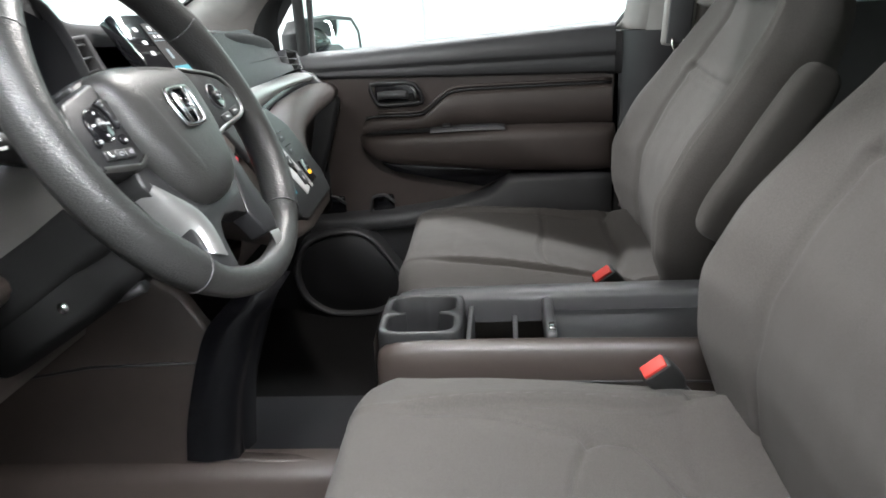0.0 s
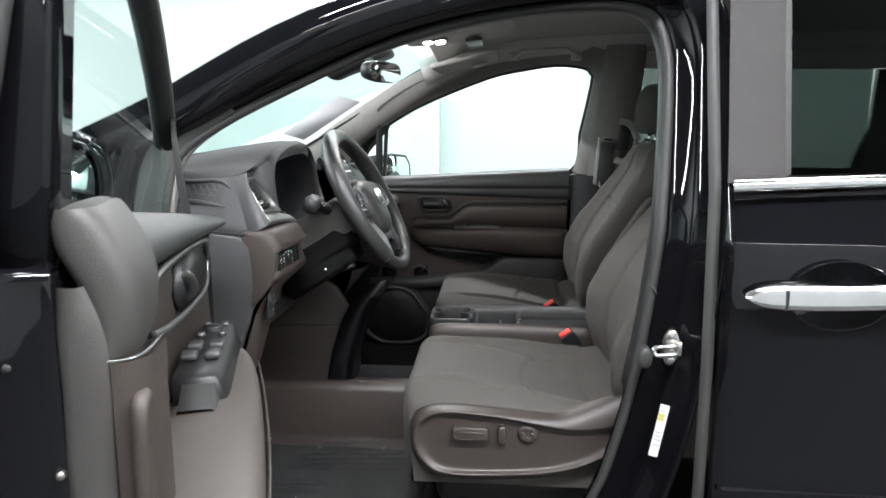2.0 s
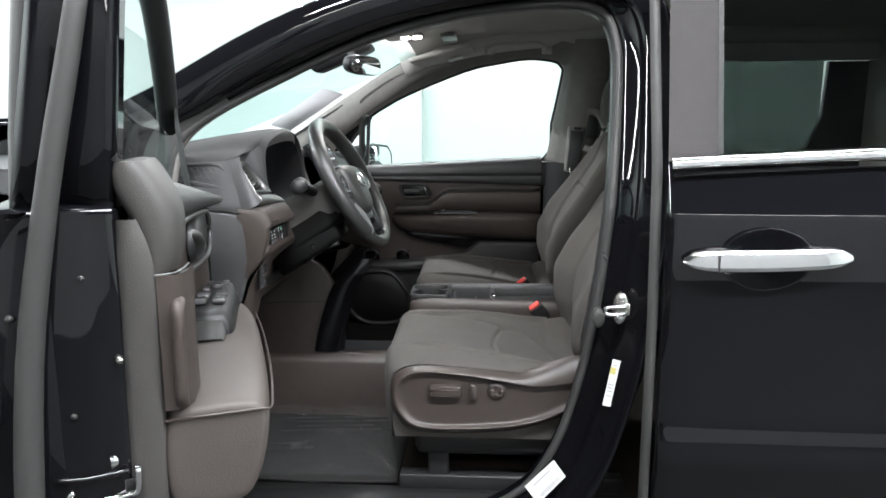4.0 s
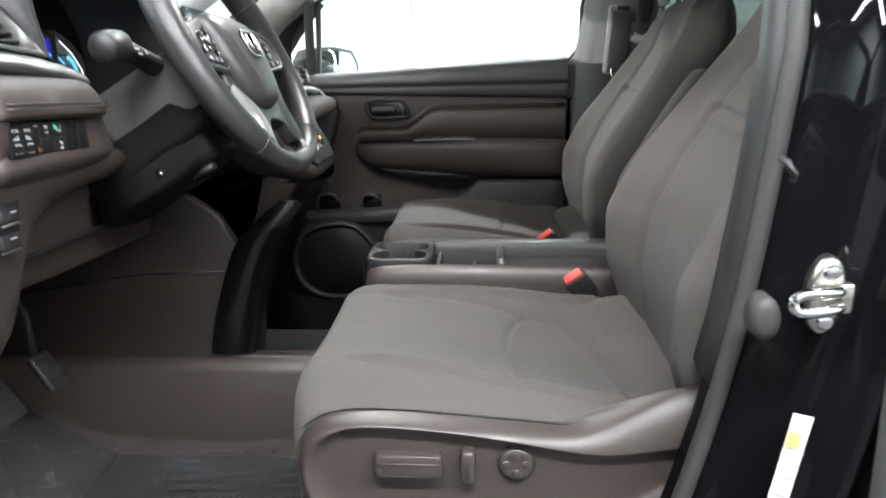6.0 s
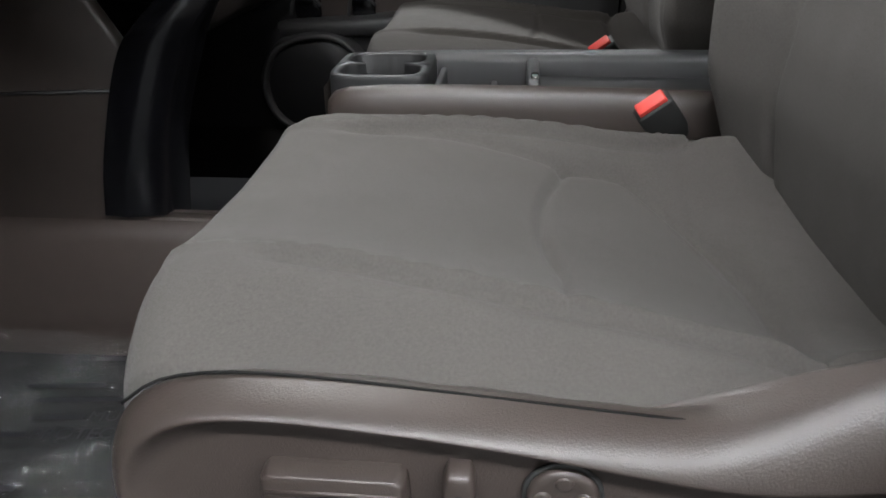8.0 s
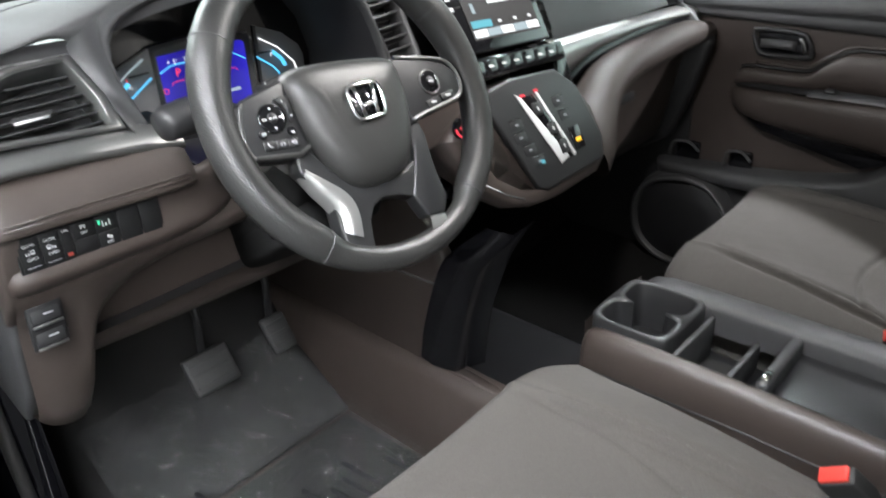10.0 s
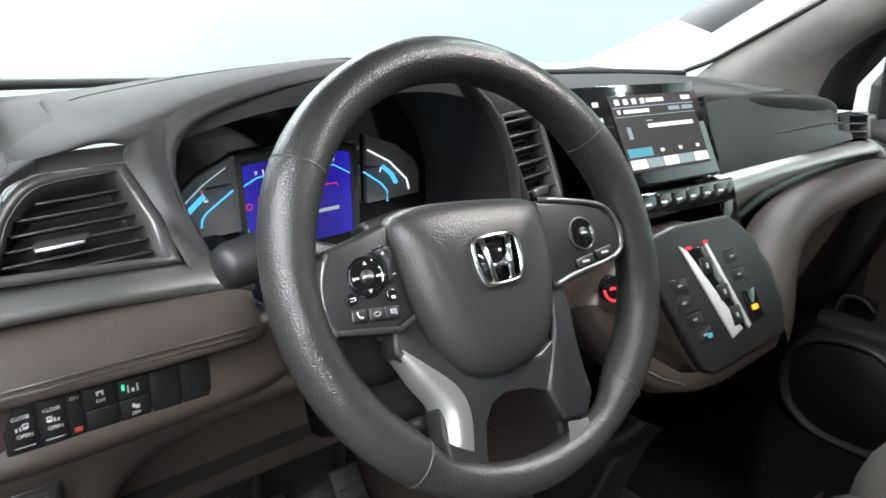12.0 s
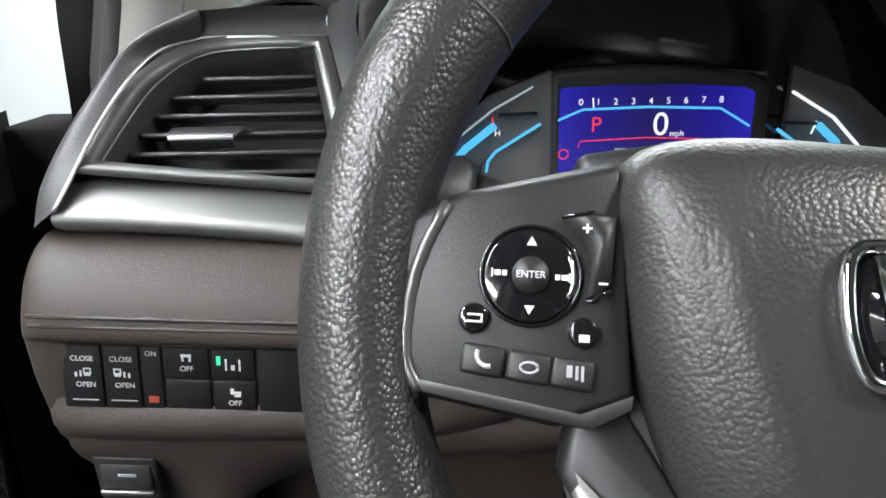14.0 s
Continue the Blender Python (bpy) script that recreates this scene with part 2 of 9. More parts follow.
def tube(pts, r, seg=10, closed=False, up=(0, 0, 1), flat=1.0, rs=None):
    """A round or flattened bar along a path; flat: its width across up over its height along up."""
    pts, up, rows = [Vector(p) for p in pts], Vector(up), []
    n = len(pts)
    for i, p in enumerate(pts):
        a, b = (pts[(i - 1) % n], pts[(i + 1) % n]) if closed else (pts[max(i - 1, 0)], pts[min(i + 1, n - 1)])
        d = (b - a).normalized()
        s = d.cross(up)
        s = s.normalized() if s.length > 1e-4 else d.orthogonal().normalized()
        w = s.cross(d).normalized()
        rr = float(rs[i]) if rs else r
        rows.append([p + rr * (flat * math.cos(2 * math.pi * k / seg) * s + math.sin(2 * math.pi * k / seg) * w) for k in range(seg)])
    if closed:
        rows.append(rows[0])
        bm = loft(rows, closed=True, cap=False)
        bmesh.ops.remove_doubles(bm, verts=bm.verts, dist=1e-6)
        return bm
    return loft(rows, closed=True)


def flow(rows, n=3, closed=False, cap=True):
    """A skin over a few keyed sections, softened along their course."""
    cols = [smooth_path(c, n) for c in zip(*rows)]
    return loft([list(r) for r in zip(*cols)], closed, cap)


def join(*bms):
    out = bms[0]
    for b in bms[1:]:
        me = bpy.data.meshes.new("tmp")
        b.to_mesh(me)
        b.free()
        out.from_mesh(me)
        bpy.data.meshes.remove(me)
    return out


def disc(m, r, h, seg=24, r2=None):
    """A short cylinder from the origin of m along its z."""
    r2 = r if r2 is None else r2
    ring = lambda rad, z: [(rad * math.cos(2 * math.pi * k / seg), rad * math.sin(2 * math.pi * k / seg), z) for k in range(seg)]
    bm = loft([ring(r, 0), ring(r2, h)], closed=True)
    bmesh.ops.transform(bm, matrix=m, verts=bm.verts)
    return bm


def frame_matrix(o, x, y):
    """A pose with its x and y along the given directions."""
    x = Vector(x).normalized()
    z = x.cross(Vector(y)).normalized()
    y = z.cross(x)
    return Matrix(((x.x, y.x, z.x, o[0]), (x.y, y.y, z.y, o[1]), (x.z, y.z, z.z, o[2]), (0, 0, 0, 1)))


def writing(name, text, m, size, mat, parent, label=""):
    """Flat letters centred on m, in its x-y plane."""
    cu = bpy.data.curves.new(name, "FONT")
    cu.body, cu.size, cu.align_x, cu.align_y, cu.extrude = text, size, "CENTER", "CENTER", 0.0001
    tmp = bpy.data.objects.new("tmp", cu)
    scene.collection.objects.link(tmp)
    me = bpy.data.meshes.new_from_object(tmp)
    bpy.data.objects.remove(tmp)
    me.materials.clear()
    me.materials.append(mat)
    ob = new(name, me)
    ob.matrix_world = m
    ob.parent = parent
    if label:
        tagged(ob, label)
    return ob


def bars(name, spots, m, mat, parent, h=0.0004, label=""):
    """Small flat bars in the x-y plane of m: rows of x, y, width, height."""
    out = None
    for x, y, w, t in spots:
        b = obox(m @ Matrix.Translation((x, y, 0)), w, t, h)
        out = b if out is None else join(out, b)
    return link(name, out, mat, parent, label, smooth=False)


# ---- the hall round the car ----
HX0, HX1, HY0, HY1, HZ = -5.2, 5.0, -4.6, 5.6, 3.4
tagged(link("floor", box(HX0, HX1, HY0, HY1, -0.1, 0.0), GROUND, smooth=False), "grey concrete floor of the photo hall", "floor", kind="structure")
for nm, b in (("wall_north", (HX0 - 0.2, HX0, HY0, HY1, 0, HZ)), ("wall_south", (HX1, HX1 + 0.2, HY0, HY1, 0, HZ)),
              ("wall_west", (HX0 - 0.2, HX1 + 0.2, HY0 - 0.2, HY0, 0, HZ)), ("wall_east", (HX0 - 0.2, HX1 + 0.2, HY1, HY1 + 0.2, 0, HZ))):
    tagged(link(nm, box(*b), WALLD if nm == "wall_west" else WALL, smooth=False), "plain grey hall wall" if nm == "wall_west" else "plain white painted hall wall", "wall", kind="structure")
# the far wall steps back beside a corner seen through the side window
tagged(link("wall_return", box(HX0 + 0.002, -0.5, 5.45, HY1 - 0.002, 0.001, HZ - 0.002), WALL, smooth=False), "white wall pier that stands forward", "wall", kind="structure")
cove = [(HX0 + 0.004 + 2.6 * (1 - math.cos(a)), 5.446 - 2.6 * (1 - math.sin(a))) for a in np.linspace(0, math.pi / 2, 25)]
tagged(link("wall_cove", loft([[(x, y, z) for x, y in cove] for z in (0.002, HZ - 0.004)]), WALL), "white coved corner of the photo hall", "wall", kind="structure")
tagged(link("ceiling", box(HX0 - 0.2, HX1 + 0.2, HY0 - 0.2, HY1 + 0.2, HZ, HZ + 0.15), CEIL, smooth=False), "dark grey hall ceiling", "ceiling", kind="structure")


def strip_light(x, y, length):
    t = thing("ceiling_light", "long white linear ceiling light, lit", "light", group="hall ceiling lights")
    part("housing", box(x - length / 2 - 0.03, x + length / 2 + 0.03, y - 0.1, y + 0.1, HZ - 0.05, HZ - 0.003), SATIN, t, smooth=False, bevel=0.01)
    part("diffuser", box(x - length / 2, x + length / 2, y - 0.08, y + 0.08, HZ - 0.07, HZ - 0.052), LAMP, t, smooth=False)


for y in (-4.2, -1.2, 3.6):
    for x in (-0.2, 2.0, 3.9) if y < 0 else (-0.8, 1.4, 3.6):
        strip_light(x, y, 1.7 if y < 0 else 1.9)
# unseen light added to brighten the wall ahead of the windscreen
front_fill_light = thing("ceiling_light", "long white linear light added out of view to brighten the front wall", "light", group="hall ceiling lights")
part("housing", box(-4.3, -4.1, -2.0, 3.2, HZ - 0.05, HZ - 0.003), SATIN, front_fill_light, smooth=False, bevel=0.01)
part("diffuser", box(-4.28, -4.12, -1.9, 3.1, HZ - 0.07, HZ - 0.052), LAMP, front_fill_light, smooth=False)
for nm, y, w in (("hall_lamp_west", -4.2, 45), ("hall_lamp_near", -1.2, 315), ("hall_lamp_east", 3.6, 240)):
    area(nm, pose(1.9 if y < 0 else 1.4, y, HZ - 0.075), 5.8 if y < 0 else 6.3, 0.16, w)
area("front_fill_lamp", pose(-4.2, 0.6, HZ - 0.075), 0.16, 5.0, 330)
# the lit map lamp over the console
area("map_lamp_light", pose(-0.134, 1.077, 1.506), 0.05, 0.05, 2.0, (1.0, 0.975, 0.95))

# ---- car shell ----
shell = thing("car_body", "black painted minivan body with its front door opening", "car")
# the edge of the driver's door opening, from the front of the sill round by the rear, the roof and the windscreen pillar
OPEN = [(-0.62, 0.40), (-0.30, 0.385), (-0.05, 0.385), (0.06, 0.405), (0.177, 0.475), (0.245, 0.58), (0.285, 0.70), (0.318, 0.85), (0.338, 1.0), (0.355, 1.18), (0.366, 1.36),
        (0.362, 1.46), (0.33, 1.522), (0.24, 1.54), (0.10, 1.532), (-0.02, 1.512), (-0.126, 1.485), (-0.245, 1.44), (-0.42, 1.355), (-0.535, 1.287), (-0.58, 1.235), (-0.592, 1.16), (-0.605, 1.0), (-0.625, 0.8), (-0.635, 0.6), (-0.635, 0.45)]


def widened(path, d):
    """A ring of x-z pairs moved outwards by d."""
    out, n = [], len(path)
    for i, p in enumerate(path):
        a, b = Vector(path[i - 1]), Vector(path[(i + 1) % n])
        t = (b - a).normalized()
        out.append((p[0] + t.y * d, p[1] - t.x * d))
    return out


fine_open = [(p.x, p.z) for p in smooth_path([(x, 0, z) for x, z in OPEN], 3, True)]


def lean_in(z):
    """How far the body side leans in with height."""
    return 0.0 if z < 1.12 else (z - 1.12) * 0.30


def foot_out(x, z):
    """How far the foot of the windscreen pillar spreads outwards."""
    u = min(1.0, max(0.0, (-0.34 - x) / 0.22)) * min(1.0, max(0.0, (z - 1.08) / 0.06))
    return -0.028 * u * u * (3 - 2 * u)


def ring_at(d, y):
    k = 1.0 if d < 0.02 else 0.7 if d < 0.05 else 0.0
    return [(x, y + lean_in(z) + k * foot_out(x, z), z) for x, z in widened(fine_open, d)]


rows = [ring_at(-0.004, 0.47), ring_at(0.0, 0.43), ring_at(0.016, 0.412), ring_at(0.03, 0.408), ring_at(0.042, 0.385), ring_at(0.055, 0.372), ring_at(0.075, 0.368), ring_at(0.088, 0.352), ring_at(0.094, 0.34), ring_at(0.10, 0.345), ring_at(0.102, 0.39)]
bm = bmesh.new()
vs = [[bm.verts.new(p) for p in r] for r in rows]
for a, b in zip(vs, vs[1:]):
    for i in range(len(a)):
        j = (i + 1) % len(a)
        bm.faces.new((a[i], a[j], b[j], b[i]))
part("door_aperture", bm, PAINTIN, shell, "glossy black body frame round the door opening")
seal = [(x, 0.425 + lean_in(z) + foot_out(x, z), z) for x, z in widened(fine_open, -0.003)]
part("door_seal", tube(seal, 0.0095, 8, True, up=(0, 1, 0)), RUBBER, shell, "grey rubber door seal")
flap = [i for i, (x, z) in enumerate(fine_open) if x < -0.42 and z > 1.08]
part("seal_flap", loft([[(r[i][0] + 0.003, r[i][1] - 0.002, r[i][2] + 0.002) for i in flap] for r in (ring_at(-0.002, 0.423), ring_at(0.016, 0.409), ring_at(0.03, 0.404), ring_at(0.044, 0.380))]), RUBBER, shell, "grey rubber flap at the pillar foot")
# inner trim band behind the seal: pillar trim at the rear, lining above
rows = [[(x, 0.43 + lean_in(z) + foot_out(x, z), z) for x, z in widened(fine_open, -0.008)], [(x, float(np.interp(x, (-0.34, -0.10), (0.437, 0.50))) + lean_in(z), z) for x, z in widened(fine_open, -0.004)], [(x, float(np.interp(x, (-0.34, -0.10), (0.460, 0.56))) + lean_in(z), z) for x, z in widened(fine_open, 0.045)]]
for keep, mat, nm, lb in (([i for i, (x, z) in enumerate(fine_open) if z > 0.62 and x > 0.30 and z < 1.50], DASHD, "pillar_lining", "black lower lining of the door pillar"), ([i for i, (x, z) in enumerate(fine_open) if (z >= 1.50 and x > 0) or (x <= 0 and z > 1.02)], PILLAR, "roof_lining", "grey beige lining over the door")):
    bm = bmesh.new()
    vs = [[bm.verts.new(p) for p in r] for r in rows]
    for a, b in zip(vs, vs[1:]):
        for i in keep:
            j = (i + 1) % len(a)
            bm.faces.new((a[i], a[j], b[j], b[i]))
    bmesh.ops.delete(bm, geom=[v for v in bm.verts if not v.link_faces], context="VERTS")
    part(nm, thick(bm, 0.004), mat, shell, lb)
# outer roof rail and windscreen pillar
rail = [(-1.25, 0.40, 0.97), (-1.0, 0.40, 1.115), (-0.80, 0.405, 1.226), (-0.60, 0.43, 1.320), (-0.36, 0.465, 1.452), (-0.12, 0.49, 1.542), (0.15, 0.505, 1.592), (0.5, 0.51, 1.62), (1.2, 0.51, 1.63)]
part("roof_rail", tube(smooth_path(rail, 4), 0.048, 12, flat=0.8), PAINT, shell, "black roof rail over the doors")
part("roof_gutter", tube(smooth_path([(x, y + 0.035, z + 0.045) for x, y, z in rail], 4), 0.008, 6), RUBBERK, shell)
part("sill", loft([[(x, 0.34, 0.30), (x, 0.335, 0.37), (x, 0.36, 0.40), (x, 0.43, 0.405), (x, 0.47, 0.395), (x, 0.50, 0.36)] for x in (-0.85, -0.3, 0.05, 0.12)]), PAINTIN, shell, "black door sill", bevel=0.004)
part("sill_plate", thick(loft([[(x, 0.44, 0.412), (x, 0.50, 0.416), (x, 0.56, 0.40), (x, 0.57, 0.375)] for x in (-0.62, -0.2, 0.10, 0.27)]), 0.006), DASHD, shell, "black plastic sill plate")
part("rocker_panel", loft([[(x, 0.30, 0.16), (x, 0.285, 0.24), (x, 0.31, 0.32), (x, 0.35, 0.36)] for x in (-1.0, 0.0, 1.6)]), PAINT, shell)
# rear part of the pillar beside the sliding door
part("pillar_rear_strip", loft([[(0.412, 0.34 + lean_in(z), z), (0.42, 0.33 + lean_in(z), z), (0.432, 0.335 + lean_in(z), z), (0.434, 0.40 + lean_in(z), z)] for z in (0.34, 0.6, 0.9, 1.2, 1.4, 1.58)]), RUBBER, shell, "grey seal of the sliding door gap")
part("wing_corner", prism([(-0.635, 0.42), (-0.64, 1.105), (-0.66, 1.122), (-0.80, 1.11), (-0.90, 1.09), (-0.90, 0.42)], 0.312, 0.335), PAINT, shell, "black wing corner ahead of the door", bevel=0.006)
part("pillar_foot_flange", thick(loft([[(-0.655, 0.341, 1.115), (-0.655, 0.40, 1.115)], [(-0.655, 0.344, 1.20), (-0.655, 0.41, 1.20)], [(-0.640, 0.358, 1.27), (-0.640, 0.43, 1.27)], [(-0.61, 0.378, 1.32), (-0.61, 0.44, 1.32)]]), 0.004), MATTK, shell, "dull black flange at the pillar foot")
part("hinge_pillar", box(-0.68, -0.60, 0.303, 0.365, 0.42, 1.128), MATTK, shell, "dull black hinge pillar", bevel=0.006)
# floor pan, bulkhead, roof, far side
part("floor_pan", box(-1.2, 1.6, 0.36, 1.98, 0.30, 0.36), DASHD, shell, smooth=False)
part("bulkhead", box(-1.24, -1.18, 0.40, 1.95, 0.36, 1.05), DASHD, shell, smooth=False)
part("rear_wall", box(1.56, 1.6, 0.36, 1.98, 0.36, 1.6), LINER, shell, smooth=False)
roof_rows = []
for x, z in ((-0.19, 1.525), (-0.1, 1.56), (0.1, 1.605), (0.6, 1.63), (1.6, 1.63)):
    roof_rows.append([(x, 0.46, z - 0.035), (x, 0.55, z - 0.005), (x, 0.8, z + 0.015), (x, 1.15, z + 0.02), (x, 1.5, z + 0.015), (x, 1.78, z - 0.005), (x, 1.87, z - 0.03)])
part("roof_panel", thick(loft([[(p[0] - 0.02, p[1], p[2] + 0.045) for p in r] for r in roof_rows]), 0.006), PAINT, shell, "black roof panel")
tagged(link("ceiling_headliner", loft(roof_rows), LINER), "grey brown felt headliner of the cabin", "headliner", kind="structure")

# floor coverings
tagged(link("carpet", loft([[(x, 0.55, 0.385), (x, 0.7, 0.39), (x, 1.0, 0.392)] for x in (-0.62, 0.0, 0.6)]), CARPET), "dark brown carpet of the driver's footwell", "carpet", kind="structure")
bm = loft([[(-0.62, y, 0.395), (-0.80, y, 0.48), (-0.98, y, 0.66), (-1.05, y, 0.9)] for y in (0.44, 0.7, 1.02)])
tagged(link("carpet_toeboard", bm, CARPETK), "black carpet on the sloping toe board", "carpet", kind="structure")
tagged(link("carpet_rear", box(0.3, 1.5, 0.5, 1.9, 0.37, 0.395), CARPET), "dark brown carpet behind the seats", "carpet", kind="structure")
# brown tunnel: side wall with a ledge, and the passage to the other footwell
side = [(-1.1, 0.36), (0.45, 0.36), (0.45, 0.56), (-0.10, 0.575), (-0.41, 0.585), (-0.40, 0.66), (-0.36, 0.78), (-0.40, 0.85), (-0.50, 0.92), (-1.1, 0.92)]
tun = thing("tunnel_trim", "brown plastic trim along the centre tunnel", "trim", kind="structure")
part("tunnel_side", prism(side, 1.02, 1.045), BROWN, tun, "brown plastic side panel", bevel=0.006)
part("tunnel_seam", tube([(-0.392, 1.019, 0.747), (-0.55, 1.019, 0.742), (-0.75, 1.019, 0.71), (-1.05, 1.019, 0.66)], 0.0025, 6), DASHD, tun)
part("tunnel_ledge", loft([[(x, 1.0 - 0.02, 0.385), (x, 0.992, 0.45), (x, 1.0, 0.555), (x, 1.012, 0.578), (x, 1.05, 0.582)] for x in (-1.0, -0.44, 0.0, 0.4)]), BROWN, tun, "brown ledge in front of the seat")
part("passage_floor", loft([[(x, 1.04, 0.565), (x, 1.12, 0.552), (x, 1.26, 0.545), (x, 1.36, 0.47)] for x in (-0.95, -0.4, 0.45)]), TRAYK, tun, "black moulded floor between the footwells")
part("tunnel_black_post", loft([smooth_path([(-0.434, 1.015, 0.587), (-0.419, 1.014, 0.662), (-0.379, 1.014, 0.78), (-0.344, 1.016, 0.827), (-0.29, 1.03, 0.875)], 4), smooth_path([(-0.40, 1.010, 0.587), (-0.385, 1.009, 0.665), (-0.346, 1.009, 0.785), (-0.315, 1.012, 0.83), (-0.27, 1.03, 0.875)], 4), smooth_path([(-0.358, 1.02, 0.587), (-0.34, 1.02, 0.685), (-0.302, 1.02, 0.79), (-0.275, 1.02, 0.832), (-0.245, 1.035, 0.875)], 4), smooth_path([(-0.36, 1.10, 0.56), (-0.34, 1.10, 0.685), (-0.302, 1.10, 0.79), (-0.28, 1.10, 0.832), (-0.25, 1.10, 0.875)], 4)]), POST, tun, "gloss black edge of the centre stack foot")
tagged(link("carpet_far", loft([[(x, 1.36, 0.42), (x, 1.6, 0.40), (x, 1.92, 0.42)] for x in (-0.75, 0.0, 0.5)]), CARPETK), "black carpet of the passenger's footwell", "carpet", kind="structure")
tagged(link("carpet_far_toe", loft([[(-0.72, y, 0.41), (-0.85, y, 0.5), (-1.0, y, 0.7), (-1.05, y, 0.95)] for y in (1.0, 1.4, 1.94)]), CARPETK), "black carpet on the passenger's toe board", "carpet", kind="structure")
part("far_kick_panel", box(-1.16, -0.40, 1.93, 1.95, 0.36, 1.05), DASHD, shell, "black kick panel of the far footwell", smooth=False)
part("far_jamb", box(0.26, 0.52, 1.952, 1.97, 0.36, 1.10), PAINTIN, shell, smooth=False)
part("kick_panel", prism([(-1.1, 0.36), (-0.64, 0.36), (-0.66, 0.6), (-0.62, 0.95), (-1.1, 1.05)], 0.425, 0.44), DASHD, shell, "black plastic kick panel beside the pedals")

# windscreen, cowl, pillars
wl, wr = 0.44, 1.88
ws = [[(-1.14, y, 1.125), (-0.9, y, 1.232), (-0.55, y, 1.365), (-0.17, y, 1.515)] for y in (wl, 0.7, 1.15, 1.6, wr)]
for r in ws:
    k = 0.12 * (1 - ((r[0][1] - 1.15) / 0.72) ** 2)
    for i, p in enumerate(r):
        r[i] = (p[0] - k, p[1], p[2] + 0.02 * (1 - ((p[1] - 1.15) / 0.72) ** 2))
wsx = tagged(link("window_windscreen", loft(ws), WSGLASS), "clear windscreen with a green tint", "windscreen", kind="structure")
wsx.visible_shadow = False
part("cowl", loft([[(-1.40, y, 1.03), (-1.28, y, 1.06), (-1.19, y, 1.09)] for y in (0.4, 1.15, 1.9)]), RUBBERK, shell, "black cowl below the windscreen")
part("bonnet", thick(loft([[(-2.05, y, 0.84), (-1.7, y, 0.94), (-1.38, y, 1.02)] for y in (0.45, 0.8, 1.15, 1.5, 1.85)]), 0.01), PAINT, shell, "black bonnet")
# inner windscreen pillars
pr = [(-0.90, 1.985, 0.985), (-0.72, 1.955, 1.115), (-0.62, 1.94, 1.198), (-0.52, 1.925, 1.272), (-0.40, 1.90, 1.352), (-0.22, 1.875, 1.455), (-0.05, 1.85, 1.53)]
part("windscreen_pillar_trim", tube(smooth_path(pr, 4), 0.048, 16, flat=0.62, rs=list(np.interp(np.linspace(0, 1, 25), (0, 0.4, 0.7, 1), (0.066, 0.062, 0.050, 0.046)))), PILLAR, shell, "grey beige windscreen pillar trim with a tweeter")
# unseen outer skin, added to keep hall lamp light off the inner trim
part("far_outer_pillar", tube(smooth_path([(x, y + 0.058, z + 0.010) for x, y, z in pr] + [(0.2, 1.90, 1.60)], 4), 0.050, 12, flat=1.1), PAINT, shell, "black outer windscreen pillar of the far side")
part("quarter_reveal", thick(flow([[(-0.60, 1.952, 1.085), (-0.575, 1.985, 1.08), (-0.55, 2.01, 1.075)], [(-0.515, 1.945, 1.195), (-0.49, 1.98, 1.19), (-0.475, 2.0, 1.185)], [(-0.42, 1.93, 1.285), (-0.405, 1.965, 1.28), (-0.395, 1.985, 1.275)]]), 0.004), RUBBERK, shell, "black reveal of the quarter window")
part("tweeter", disc(frame_matrix((-0.662, 1.914, 1.160), (0.78, 0.08, 0.62), (-0.6, 0.1, 0.8)), 0.021, 0.005), material("grey_speaker_cloth", (0.11, 0.105, 0.10), 0.8, bump=0.4, bump_scale=1500), shell, "grey tweeter cover")
# far side above the belt: frame round the side window
WIN = [(-0.416, 1.06), (-0.025, 1.078), (0.313, 1.105), (0.345, 1.25), (0.38, 1.44), (0.372, 1.475), (0.345, 1.495), (0.244, 1.505), (0.12, 1.488), (-0.006, 1.46), (-0.238, 1.37), (-0.36, 1.305), (-0.40, 1.278)]


WIN = [(p.x, p.z) for p in smooth_path([(x, 0, z) for x, z in WIN], 3)]


def far_y(z):
    return 1.955 - max(0, z - 1.07) * 0.16


outer = [(-0.436, 1.045), (-0.025, 1.06), (0.35, 1.10), (0.41, 1.25), (0.44, 1.46), (0.43, 1.54), (0.36, 1.565), (0.244, 1.575), (0.12, 1.56), (-0.03, 1.53), (-0.27, 1.44), (-0.39, 1.37), (-0.425, 1.34)]
outer = [(p.x, p.z) for p in smooth_path([(x, 0, z) for x, z in outer], 3)]
part("far_belt_corner", box(0.285, 0.40, 1.915, 1.95, 1.0, 1.098), DASHD, shell, bevel=0.006)
rows = []
for f, d in ((0.0, 0.02), (0.02, 0.0), (0.12, -0.012), (0.55, -0.03), (1.0, -0.06)):
    rows.append([(a[0] + (b[0] - a[0]) * f, far_y(a[1]) + d * min(1.0, max(0.0, (a[1] - 1.09) / 0.12)), a[1] + (b[1] - a[1]) * f) for a, b in zip(WIN, outer)])
part("far_window_frame", loft(rows), PILLAR, shell, "grey lining round the passenger's window", bevel=0)
part("far_window_seal", tube([(x, far_y(z) + 0.012, z) for x, z in WIN], 0.008, 6, True, up=(0, 1, 0)), RUBBERK, shell)
g = part("far_window_pane", loft([[(x, far_y(z) + 0.02, z) for x, z in ((-0.43, 1.04), (0.33, 1.08))], [(x, far_y(z) + 0.02, z) for x, z in ((-0.43, 1.32), (0.40, 1.52))]]), GLASS, shell)
g.visible_shadow = False
